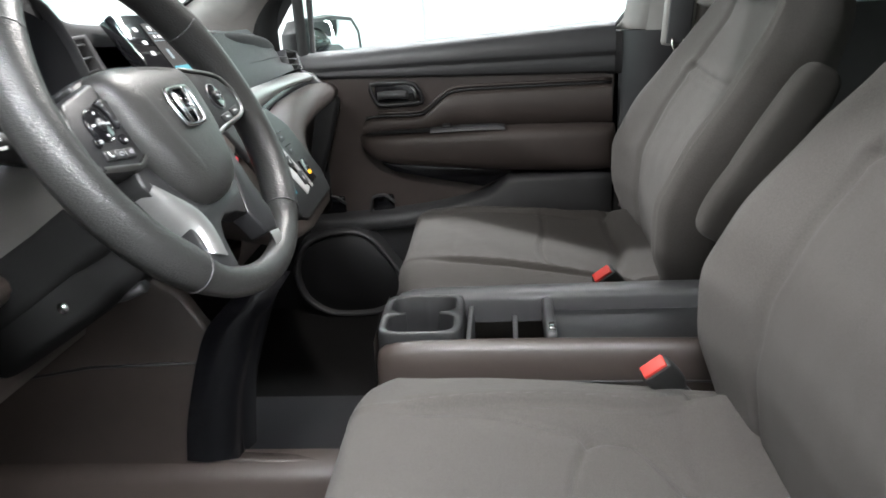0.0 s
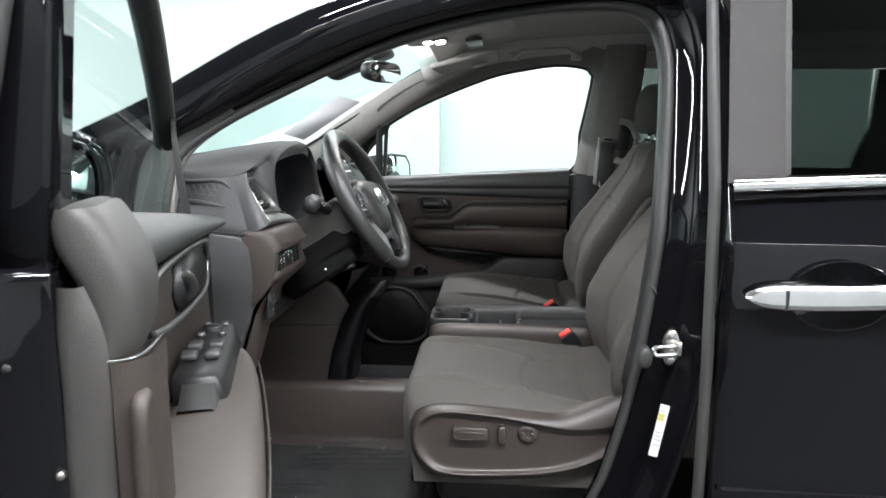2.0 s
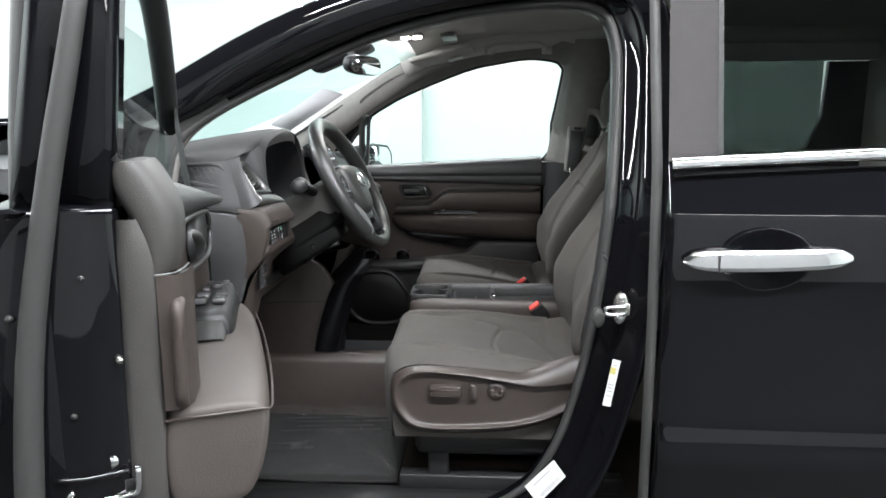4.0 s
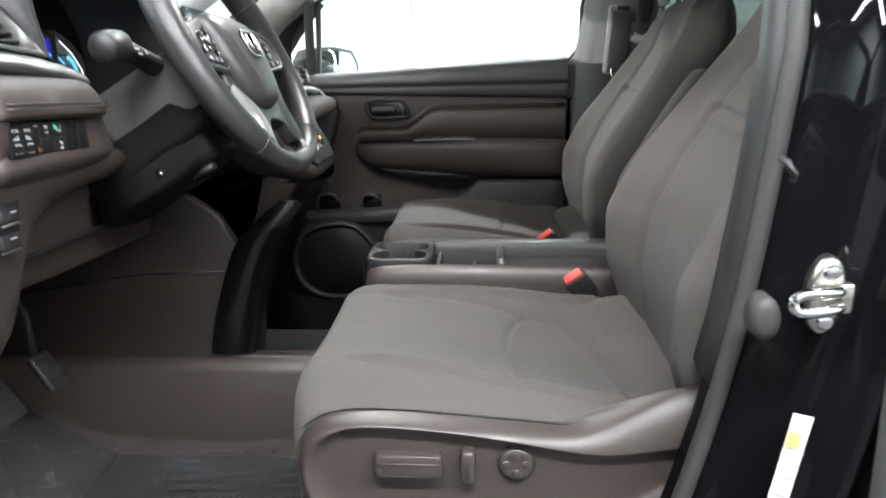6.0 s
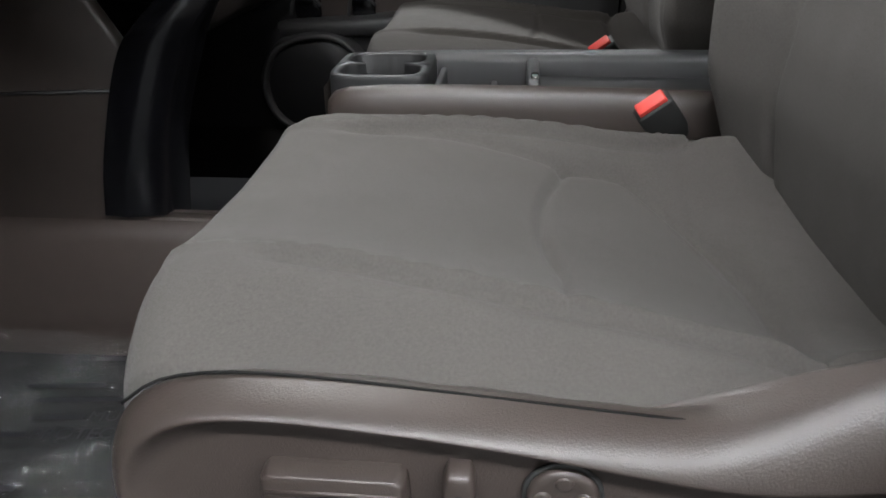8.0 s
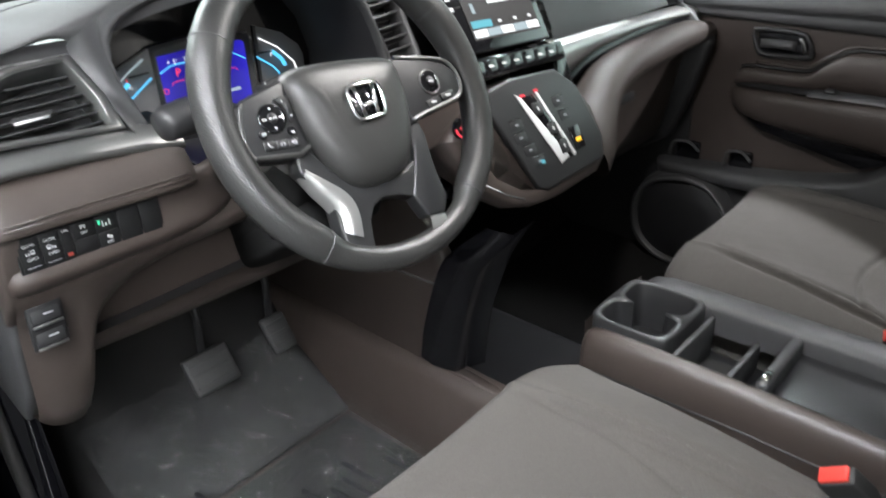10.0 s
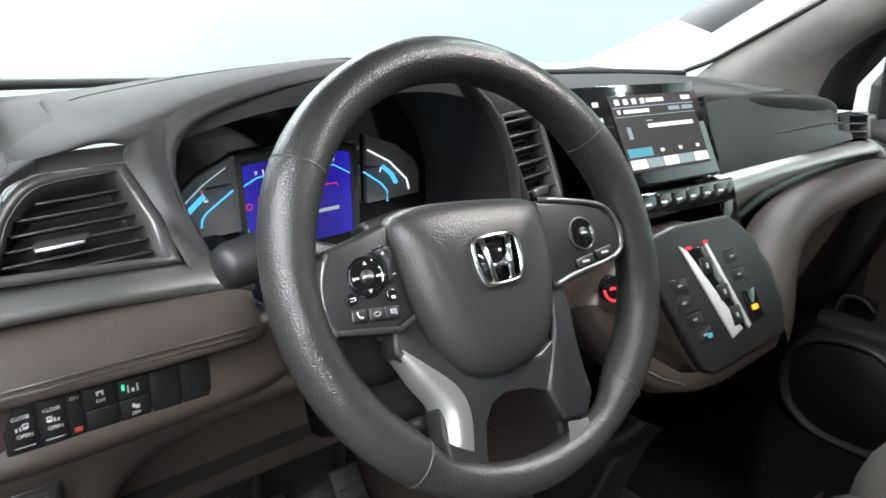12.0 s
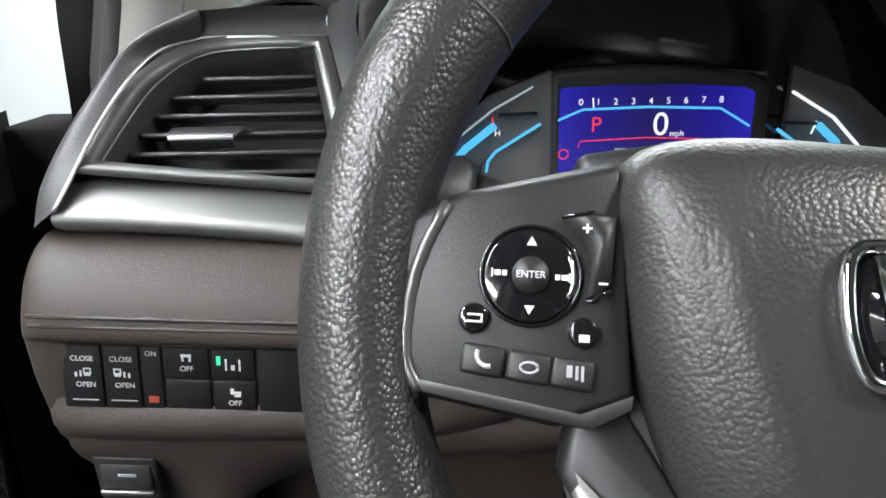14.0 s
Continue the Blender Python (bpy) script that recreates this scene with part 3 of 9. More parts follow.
part("pillar_foot_panel", thick(flow([[(-0.86, 1.925, 1.09), (-0.70, 1.910, 1.088), (-0.556, 1.926, 1.10)], [(-0.787, 1.922, 1.152), (-0.66, 1.905, 1.152), (-0.537, 1.924, 1.156)], [(-0.721, 1.920, 1.192), (-0.61, 1.903, 1.200), (-0.497, 1.920, 1.208)], [(-0.647, 1.914, 1.235), (-0.54, 1.898, 1.240), (-0.443, 1.914, 1.248)], [(-0.571, 1.906, 1.278), (-0.47, 1.890, 1.29), (-0.40, 1.905, 1.285)]], 4), 0.003), PILLAR, shell, "grey beige foot of the far windscreen pillar")
part("pillar_foot_border", tube(smooth_path([(-0.49, 1.895, 1.330), (-0.571, 1.903, 1.283), (-0.647, 1.911, 1.240), (-0.721, 1.916, 1.197), (-0.787, 1.918, 1.158), (-0.847, 1.905, 1.130)], 4), 0.005, 8), RUBBERK, shell, "black border of the windscreen")
part("quarter_frame", thick(flow([[(-0.556, 1.924, 1.085), (-0.525, 1.930, 1.085), (-0.49, 1.945, 1.085)], [(-0.537, 1.923, 1.156), (-0.515, 1.928, 1.160), (-0.487, 1.943, 1.163)], [(-0.497, 1.919, 1.208), (-0.482, 1.924, 1.209), (-0.465, 1.938, 1.21)], [(-0.443, 1.913, 1.248), (-0.437, 1.918, 1.249), (-0.43, 1.93, 1.25)]], 3), 0.003), MATTK, shell, "black frame of the quarter window")
# quarter window ahead of the door
part("quarter_post", loft([[(-0.447 + 0.04 * (z - 1.06), 1.945 - 0.16 * (z - 1.06), z), (-0.434 + 0.045 * (z - 1.06), 1.925 - 0.16 * (z - 1.06), z), (-0.422 + 0.05 * (z - 1.06), 1.945 - 0.16 * (z - 1.06), z)] for z in (1.03, 1.2, 1.36)]), RUBBERK, shell, "black post of the quarter window")
part("quarter_belt", loft([[(x, 1.91, 1.0 + 0.02 * (x + 0.4)), (x, 1.925, 1.06 + 0.06 * (x + 0.4)), (x, 1.955, 1.07 + 0.06 * (x + 0.4))] for x in (-1.05, -0.7, -0.40)]), DASHD, shell)
# rear of the front cabin on the far side: pillar trim and the wall beyond
part("far_pillar_trim", loft([[(0.36 + 0.10 * (z - 1.0), 1.905 - 0.14 * max(0, z - 1.0), z), (0.40 + 0.10 * (z - 1.0), 1.885 - 0.14 * max(0, z - 1.0), z), (0.50 + 0.08 * (z - 1.0), 1.885 - 0.14 * max(0, z - 1.0), z), (0.53 + 0.06 * (z - 1.0), 1.93 - 0.14 * max(0, z - 1.0), z)] for z in (0.42, 0.8, 1.0, 1.2, 1.4, 1.57)]), PILLAR, shell, "grey pillar trim behind the passenger's door")
part("far_roof_rail", tube(smooth_path([(-0.25, 1.865, 1.475), (-0.1, 1.868, 1.53), (0.1, 1.868, 1.57), (0.35, 1.868, 1.592), (0.7, 1.868, 1.60), (1.6, 1.868, 1.60)], 3), 0.05, 10), LINER, shell, "grey lining over the far door")
part("far_pillar_filler", thick(flow([[(0.318, 1.946, 1.07), (0.36, 1.925, 1.07), (0.44, 1.915, 1.07)], [(0.345, 1.930, 1.22), (0.39, 1.905, 1.22), (0.46, 1.89, 1.22)], [(0.385, 1.905, 1.42), (0.43, 1.875, 1.42), (0.50, 1.86, 1.42)], [(0.385, 1.89, 1.53), (0.44, 1.86, 1.54), (0.52, 1.85, 1.55)]]), 0.004), PILLAR, shell, "grey pillar trim beside the passenger's window")
part("far_rear_wall", box(0.50, 1.6, 1.93, 1.96, 0.36, 1.13), DASH, shell, smooth=False)
part("far_rear_rail", box(0.50, 1.6, 1.86, 1.93, 1.49, 1.62), LINER, shell, smooth=False)
g = part("far_rear_pane", box(0.53, 1.39, 1.93, 1.934, 1.13, 1.5), PRIVACY, shell, smooth=False)
part("far_rear_post", prism([(1.34, 1.13), (1.6, 1.13), (1.6, 1.49), (1.41, 1.49), (1.40, 1.28)], 1.93, 1.96), DASH, shell, "dark trim behind the far rear window", bevel=0.006)
part("near_rear_wall", box(0.47, 1.6, 0.40, 0.42, 0.36, 1.18), LINER, shell, smooth=False)
part("rear_panel", box(1.603, 1.63, 0.34, 2.0, 0.30, 1.63), PAINT, shell, "black rear panel", bevel=0.01)
part("far_side_panel", box(-0.62, 1.60, 1.975, 1.995, 0.30, 1.02), PAINT, shell, "black far side panel", bevel=0.006)
# ---- dashboard ----
dash = thing("dashboard", "charcoal and brown dashboard with satin silver strips", "dashboard")
TOP = [(0.510, -0.500, 1.198, 1.194), (0.516, -0.488, 1.208, 1.202), (0.530, -0.474, 1.2145, 1.206), (0.552, -0.470, 1.220, 1.208), (0.578, -0.470, 1.2245, 1.21), (0.605, -0.462, 1.232, 1.222), (0.66, -0.445, 1.254, 1.230), (0.73, -0.435, 1.264, 1.238), (0.82, -0.43, 1.266, 1.238), (0.90, -0.435, 1.258, 1.230),
       (0.96, -0.45, 1.235, 1.225), (1.0, -0.462, 1.215, 1.205), (1.07, -0.475, 1.205, 1.195), (1.22, -0.482, 1.195, 1.185), (1.36, -0.478, 1.182, 1.175), (1.46, -0.45, 1.172, 1.17), (1.6, -0.44, 1.158, 1.165), (1.75, -0.445, 1.138, 1.15), (1.86, -0.47, 1.108, 1.125), (1.90, -0.52, 1.08, 1.10)]
# the rear edge under the windscreen: y, x, z
REAR = [(0.47, -0.69, 1.226), (0.52, -0.745, 1.229), (0.58, -0.825, 1.2145), (0.69, -0.93, 1.195), (0.81, -1.02, 1.177), (0.94, -1.085, 1.162), (1.15, -1.14, 1.143), (1.30, -1.15, 1.132), (1.45, -1.14, 1.124), (1.64, -1.08, 1.118), (1.80, -0.96, 1.118), (1.90, -0.84, 1.118)]
rear_x = lambda y: float(np.interp(y, [r[0] for r in REAR], [r[1] for r in REAR]))
rear_z = lambda y: float(np.interp(y, [r[0] for r in REAR], [r[2] for r in REAR]))
rows = []
for y, xl, zl, zm in TOP:
    yi = y + 0.03 * max(0, 0.6 - y) / 0.09
    xe, ze = rear_x(yi), rear_z(yi)
    rows.append([(xe - 0.004, yi, ze - 0.05), (xe, yi, ze), (xe * 0.7 - 0.68 * 0.3, yi, ze * 0.65 + zm * 0.35), (xe * 0.35 - 0.68 * 0.65, yi, ze * 0.25 + zm * 0.75), (-0.66, yi, zm), (xl - 0.06, y, zl + 0.001), (xl - 0.012, y, zl), (xl, y, zl - (0.008 if y > 0.6 else 0.003)), (xl - 0.006, y, zl - (0.03 if y > 0.6 else 0.007))])
top_pad = part("top_pad", loft(rows), DASHT, dash, "charcoal grained top pad", sub=2)
part("windscreen_seal", tube(smooth_path([(-0.60, 0.492, 1.285), (-0.655, 0.490, 1.258)] + [(x - 0.002, y + 0.003, z + 0.0075) for y, x, z in REAR[1:]], 4), 0.0065, 8), RUBBERK, dash, "black strip along the windscreen base")
bpy.context.view_layer.update()
pad_tree = BVHTree.FromObject(top_pad, bpy.context.evaluated_depsgraph_get())
seam = []
for p in smooth_path([(-0.70, 0.60, 1.4), (-0.66, 0.68, 1.4), (-0.625, 0.735, 1.4), (-0.60, 0.770, 1.4), (-0.565, 0.788, 1.4), (-0.52, 0.794, 1.4), (-0.465, 0.797, 1.4)], 5):
    at = pad_tree.ray_cast(p, Vector((0, 0, -1)))[0]
    if at is not None:
        seam.append(at + Vector((0, 0, 0.0002)))
part("top_pad_seam", tube(seam, 0.0013, 6), DASHD, dash)
# driver's end: lower panel, upper panel that leans in, rounded corner towards the vent
end = [(-1.05, 1.10), (-0.62, 1.104), (-0.52, 1.102), (-0.455, 1.094), (-0.437, 1.075), (-0.432, 1.04), (-0.43, 0.99), (-0.44, 0.94), (-0.47, 0.85), (-0.52, 0.78), (-0.60, 0.80), (-1.05, 0.86)]
part("end_panel", loft([[(x, 0.436, z) for x, z in end], [(x, 0.446, z) for x, z in end], [(x - 0.01, 0.47, z) for x, z in end]], closed=True), DASH, dash, "dark grey end panel", bevel=0.006)
CORNER = [(-0.441, 0.441, 1.098), (-0.447, 0.446, 1.118), (-0.456, 0.456, 1.142), (-0.468, 0.471, 1.166), (-0.480, 0.489, 1.188), (-0.494, 0.505, 1.204)]
CREST = [(-0.407, 0.446, 1.114), (-0.414, 0.449, 1.132), (-0.426, 0.459, 1.154), (-0.440, 0.472, 1.176), (-0.454, 0.489, 1.198), (-0.466, 0.520, 1.212)]


def end_y(x, z):
    return 0.440 + 0.62 * (z - 1.095) + 0.10 * max(0.0, -0.47 - x)


rows = []
for v, a in enumerate(CORNER):
    row = []
    for u in np.linspace(0, 1, 10):
        x, z = a[0] + (-0.86 - a[0]) * u, a[2] + (1.105 + 0.016 * v - a[2]) * u
        row.append((x, a[1] + (end_y(x, z) - a[1]) * min(1.0, u * 4), z))
    rows.append(row)
part("end_upper", thick(loft(rows), 0.004), DASHT, dash, "charcoal upper end panel")
bulge = [tuple((p + q) / 2 + d for p, q, d in zip(a, b, (0.006, -0.005, 0.002))) for a, b in zip(CORNER, CREST)]
part("top_end", flow([[(x, end_y(x, 1.196) - 0.002, 1.197) for x in (-0.495, -0.56, -0.62, -0.69, -0.78)], [(x, y, z) for x, y, z in ((-0.492, 0.513, 1.203), (-0.56, 0.528, 1.209), (-0.62, 0.530, 1.214), (-0.69, 0.532, 1.220), (-0.78, 0.55, 1.212))], [(-0.492, 0.522, 1.2075), (-0.56, 0.560, 1.211), (-0.62, 0.565, 1.214), (-0.69, 0.57, 1.219), (-0.78, 0.59, 1.212)]], 4), DASHT, dash, "charcoal shoulder at the end of the top pad")
part("end_seam", tube(smooth_path([(-0.85, 0.437, 1.103), (-0.62, 0.437, 1.105), (-0.50, 0.437, 1.102), (-0.445, 0.440, 1.097)], 3), 0.0018, 6), DASHD, dash)
# side demister in the upper end panel
DQ = [(-0.508, 1.190), (-0.475, 1.152), (-0.63, 1.168), (-0.64, 1.192)]
on_end = lambda x, z, d=0.0: (x, end_y(x, z) - d, z)
dm = part("demister_vent", loft([[on_end(x, z, 0.0055) for x, z in DQ], [on_end(x, z, -0.004) for x, z in DQ]], closed=True), DASHD, dash, "black side window demister", smooth=False)
def dq(u, v):
    top = (DQ[0][0] + (DQ[3][0] - DQ[0][0]) * u, DQ[0][1] + (DQ[3][1] - DQ[0][1]) * u)
    low = (DQ[1][0] + (DQ[2][0] - DQ[1][0]) * u, DQ[1][1] + (DQ[2][1] - DQ[1][1]) * u)
    return top[0] + (low[0] - top[0]) * v, top[1] + (low[1] - top[1]) * v
for i in range(9):
    part("fin", tube([on_end(*dq(0.06 + 0.11 * i, v), 0.007) for v in (0.02, 0.98)], 0.0011, 6), DASH, dm)
for v in (0.33, 0.66):
    part("fin", tube([on_end(*dq(u, v), 0.0075) for u in (0.02, 0.5, 0.98)], 0.0012, 6), DASH, dm)
part("demister_rim", tube(smooth_path([on_end(*dq(u, v), 0.0055) for u, v in ((-0.03, -0.1), (0.5, -0.12), (1.03, -0.1), (1.04, 1.1), (0.5, 1.12), (-0.04, 1.12))], 3, True), 0.0042, 8, True, up=(0, 1, 0)), DASH, dm, "charcoal rim")
part("demister_lip", tube([on_end(*dq(u, 1.2), 0.006) for u in (-0.05, 0.3, 0.7, 1.0)], 0.002, 6), SPOKE, dm, "satin lower lip")
# driver's air vent in a leaning panel
VM = frame_matrix((-0.452, 0.53, 1.158), (0.0, 1, 0), (-0.65, 0, 0.76))


def on(m, pts, h=0.0):
    return [m @ Vector((p[0], p[1], p[2] if len(p) > 2 else h)) for p in pts]


def ringloft(m, rings, mat, parent, name, label="", **k):
    """Rings of flat points, each at its own height, skinned."""
    rows = [on(m, pts, h) for pts, h in rings]
    return part(name, loft([r + [r[0]] for r in rows]), mat, parent, label, **k)


vin = [(-0.053, -0.0246), (-0.043, -0.003), (-0.029, 0.0195), (-0.006, 0.0345), (0.045, 0.038), (0.056, -0.010), (0.0565, -0.037)]
vline = [(-0.0712, -0.0598, 0.015), (-0.066, -0.042, 0.015), (-0.0575, -0.016, 0.0165), (-0.044, 0.013, 0.018), (-0.033, 0.034, 0.013), (-0.013, 0.044, 0.009)]
vtop = [(-0.013, 0.044, 0.009), (0.010, 0.0447, 0.0085), (0.035, 0.0447, 0.008), (0.0555, 0.0445, 0.008)]
vrim = [(-0.0655, -0.0385, 0.0145), vline[2], vline[3], vline[5], vtop[3], (0.070, -0.005, 0.003), (0.074, -0.046, -0.001)]
part("end_corner", flow([smooth_path(r, 4) for r in (CORNER, bulge, CREST, on(VM, vline))], 4), DASH, dash, "rounded charcoal corner beside the vent")
between = lambda f, lift: [(a[0] + (b[0] - a[0]) * f, a[1] + (b[1] - a[1]) * f, b[2] * f + lift) for a, b in zip(vin, vrim)]
vfine = lambda pts: [tuple(p) for p in smooth_path([(p[0], p[1], p[2] if len(p) > 2 else 0.0) for p in pts[:5]], 4)] + [(p[0], p[1], p[2] if len(p) > 2 else 0.0) for p in pts[5:]]
ringloft(VM, [(vfine([(x, y, -0.05) for x, y in vin]), 0), (vfine([(x, y, -0.008) for x, y in vin]), 0), (vfine(between(0.10, -0.001)), 0), (vfine(between(0.26, 0.003)), 0), (vfine(between(0.34, 0.0042)), 0), (vfine(between(0.90, 0.0022)), 0), (vfine(between(1.0, -0.001)), 0)], SPOKE, dash, "vent_surround", "dark satin vent surround")
part("vent_inner_line", tube(smooth_path([tuple(v) for v in on(VM, between(0.26, 0.0032)[:5])], 4), 0.0007, 6), SATIN, dash, "thin bright inner edge")
part("vent_brow", flow([[(-0.466, 0.520, 1.212), (-0.470, 0.55, 1.2135), (-0.470, 0.575, 1.213), (-0.469, 0.588, 1.2125)], [tuple(v) for v in on(VM, [(p[0], p[1] + 0.006, p[2] + 0.006) for p in vtop])], [tuple(v) for v in on(VM, vtop)]], 4), DASH, dash, "charcoal ledge over the vent")
part("vent_side", flow([[tuple(v) for v in on(VM, [(0.080, -0.062, -0.002), (0.072, -0.030, 0.001), (0.070, -0.005, 0.003), (0.0555, 0.0445, 0.008), (0.0558, 0.0505, 0.0135)])] + [(-0.469, 0.588, 1.2130)],
    [(-0.435, 0.628, 1.105), (-0.442, 0.612, 1.145), (-0.447, 0.606, 1.165), (-0.458, 0.600, 1.196), (-0.462, 0.600, 1.206), (-0.466, 0.600, 1.218)],
    [(-0.438, 0.640, 1.100), (-0.438, 0.624, 1.145), (-0.438, 0.612, 1.168), (-0.441, 0.606, 1.205), (-0.444, 0.608, 1.218), (-0.448, 0.614, 1.234)]], 4), DASH, dash, "charcoal flank between the vent and the cluster hood")
part("vent_back", loft([on(VM, [vin[0], vin[6]], -0.03), on(VM, [vin[1], vin[5]], -0.03), on(VM, [vin[3], vin[4]], -0.03)]), DASHD, dash)
vent = part("air_vent", obox(VM @ Matrix.Translation((0.0, 0.01, -0.034)), 0.09, 0.075, 0.004), DASHD, dash, "black louvred air vent")
for i in range(6):
    y = -0.0285 + 0.0115 * i
    x0 = float(np.interp(y, (-0.0285, -0.003, 0.0195, 0.0345), (-0.053, -0.043, -0.029, -0.006)))
    x1 = float(np.interp(y, (-0.037, -0.010, 0.038), (0.0565, 0.056, 0.045)))
    part("louvre", obox(VM @ Matrix.Translation(((x0 + x1) / 2, y, -0.010)) @ Matrix.Rotation(radians(18), 4, "X"), x1 - x0, 0.0026, 0.014), PANELK, vent, bevel=0.0009)
part("vent_tab", loft([on(VM, [(-0.021, -0.0035), (0.012, -0.0035)], -0.004), on(VM, [(-0.0245, -0.0065), (0.0145, -0.0065)], 0.002), on(VM, [(-0.0265, -0.012), (0.0110, -0.012)], 0.0045), on(VM, [(-0.0255, -0.0150), (0.0075, -0.0150)], 0.002), on(VM, [(-0.0255, -0.0150), (0.0075, -0.0150)], -0.006)]), SPOKED, vent, "dark satin vent tab", bevel=0.0008)
part("tab_edge", tube(on(VM, [(-0.0255, -0.0138, 0.0036), (-0.010, -0.0138, 0.0038), (0.0085, -0.0138, 0.0036)]), 0.0013, 8), SILVER, vent, "bright strip")
part("vent_bright_edge", tube(smooth_path([tuple(v) for v in on(VM, vline + vtop[1:])], 3), 0.0011, 6), SATINB, dash, "thin bright edge")
# satin strip under the vent
part("silver_strip", loft([[(-0.436, y, 1.136 - d), (-0.422, y, 1.134 - d), (-0.405, y, 1.122 - d), (-0.402, y, 1.113 - d), (-0.42, y, 1.106 - d)] for y, d in ((0.455, 0.0), (0.52, 0.003), (0.60, 0.012), (0.655, 0.024))]), SATIN, dash, "satin silver strip", sub=1)
# black block puts the shade under the strip into colour
part("strip_shade_block", box(-0.49, -0.43, 0.455, 0.66, 1.08, 1.115), DASHD, dash, smooth=False)
KE = [(-0.452, 1.093), (-0.430, 1.105), (-0.408, 1.097), (-0.392, 1.082), (-0.385, 1.064), (-0.387, 1.04), (-0.396, 1.0), (-0.418, 0.972), (-0.457, 0.93), (-0.46, 0.98), (-0.448, 1.03)]
part("knee_end", loft([[(x - 0.004, 0.4365, z - 0.002) for x, z in KE], [(x, 0.442, z) for x, z in KE], [(x, 0.462, z) for x, z in KE]], closed=True), BROWNS, dash, "brown end of the knee pad", bevel=0.004)
# brown pad with stitching, switch panel, lower cover
pad = []
for y, d, e in ((0.4355, 0.022, -0.010), (0.438, 0.009, -0.004), (0.447, 0.0015, 0.0), (0.462, 0.0, 0.0), (0.55, 0.0, -0.004), (0.64, 0.0, -0.008), (0.652, 0.012, -0.01)):
    pad.append([(-0.45, y, 1.108 + e), (-0.412 - d, y, 1.110 + e), (-0.392 - d, y, 1.100 + e), (-0.381 - d, y, 1.084 + e), (-0.376 - d, y, 1.070 + e), (-0.376 - d, y, 1.064 + e), (-0.388 - d, y, 1.060 + e), (-0.41, y, 1.058 + e)])
part("knee_pad", loft(pad), BROWNS, dash, "brown vinyl pad with a stitched edge", sub=1)
for dz in (0.0, -0.005):
    part("stitching", tube([(-0.3775, y, 1.0775 + dz - 0.04 * (y - 0.46)) for y in (0.449, 0.5, 0.55, 0.6, 0.64)], 0.0011, 5), BROWN, dash)
low = []
for y, d in ((0.4375, 0.022), (0.4405, 0.008), (0.449, 0.0), (0.55, 0.0), (0.66, 0.0), (0.70, 0.03)):
    low.append([(-0.40 - d, y, 1.064), (-0.393 - d, y, 1.060), (-0.391 - d, y, 1.05), (-0.388 - d, y, 1.026), (-0.380 - d, y, 1.015), (-0.383 - d, y, 1.005), (-0.398 - d, y, 0.994)])
part("switch_fascia", loft(low), BROWN, dash, "brown switch fascia", sub=1)
lower = []
for y, zb, xb in ((0.442, 0.80, -0.47), (0.448, 0.795, -0.455), (0.47, 0.79, -0.445), (0.497, 0.795, -0.445), (0.506, 0.86, -0.43), (0.515, 0.925, -0.42), (0.54, 0.950, -0.42), (0.62, 0.960, -0.45), (0.75, 0.958, -0.48), (0.90, 0.945, -0.47), (1.02, 0.93, -0.46)):
    lower.append([(-0.405 - (0.02 if y > 0.7 else 0), y, 1.008), (-0.397, y, 1.0), (-0.402, y, 0.98), (-0.41 + (xb + 0.41) * 0.4, y, 0.955 if zb < 0.95 else 0.965), (xb, y, zb), (xb - 0.03, y, zb - 0.012), (xb - 0.20, y, zb + 0.0)])
part("knee_cover", loft(lower), BROWN, dash, "brown lower cover", sub=1)
part("knee_bolster", flow([[(-0.452, y, 0.975), (-0.470, y, 0.91), (-0.480, y, z + 0.02), (-0.486, y, z + 0.004), (-0.500, y, z), (-0.62, y, z + 0.01)] for y, z in ((0.482, 0.852), (0.55, 0.848), (0.65, 0.842), (0.78, 0.838), (0.93, 0.835))], 3), BROWN, dash, "brown panel set back under the knee cover")
part("dash_core", box(-1.1, -0.60, 0.46, 1.88, 0.92, 1.12), DASHD, dash, smooth=False)
part("under_cover", loft([[(-0.44, y, 0.90), (-0.62, y, 0.86), (-1.05, y, 0.86)] for y in (0.445, 1.88)]), DASHD, dash)
SW = frame_matrix((-0.3885, 0.541, 1.038), (0.0, 1, -0.04), (-0.08, 0, 1))
swp = part("switch_panel", obox(SW @ Matrix.Translation((-0.0128, 0, 0)), 0.1475, 0.036, 0.004), SWITCHK, dash, "black switch panel", bevel=0.001)
SWX = (-0.0749, -0.0551, -0.0398, -0.0222, 0.0012, 0.0247, 0.0478)
for i, (x, w) in enumerate(zip(SWX, (0.0194, 0.0180, 0.0102, 0.0228, 0.0219, 0.0228, 0.0215))):
    for y, h in (((0.0085, 0.0158), (-0.0085, 0.0158)) if i in (3, 4) else ((0.0, 0.0335),)):
        part("switch", obox(SW @ Matrix.Translation((x, y, 0.0012)), w - 0.0003, h, 0.004), SWITCHK, swp, bevel=0.0006)
SWF = SW @ Matrix.Translation((0, 0, 0.0034))
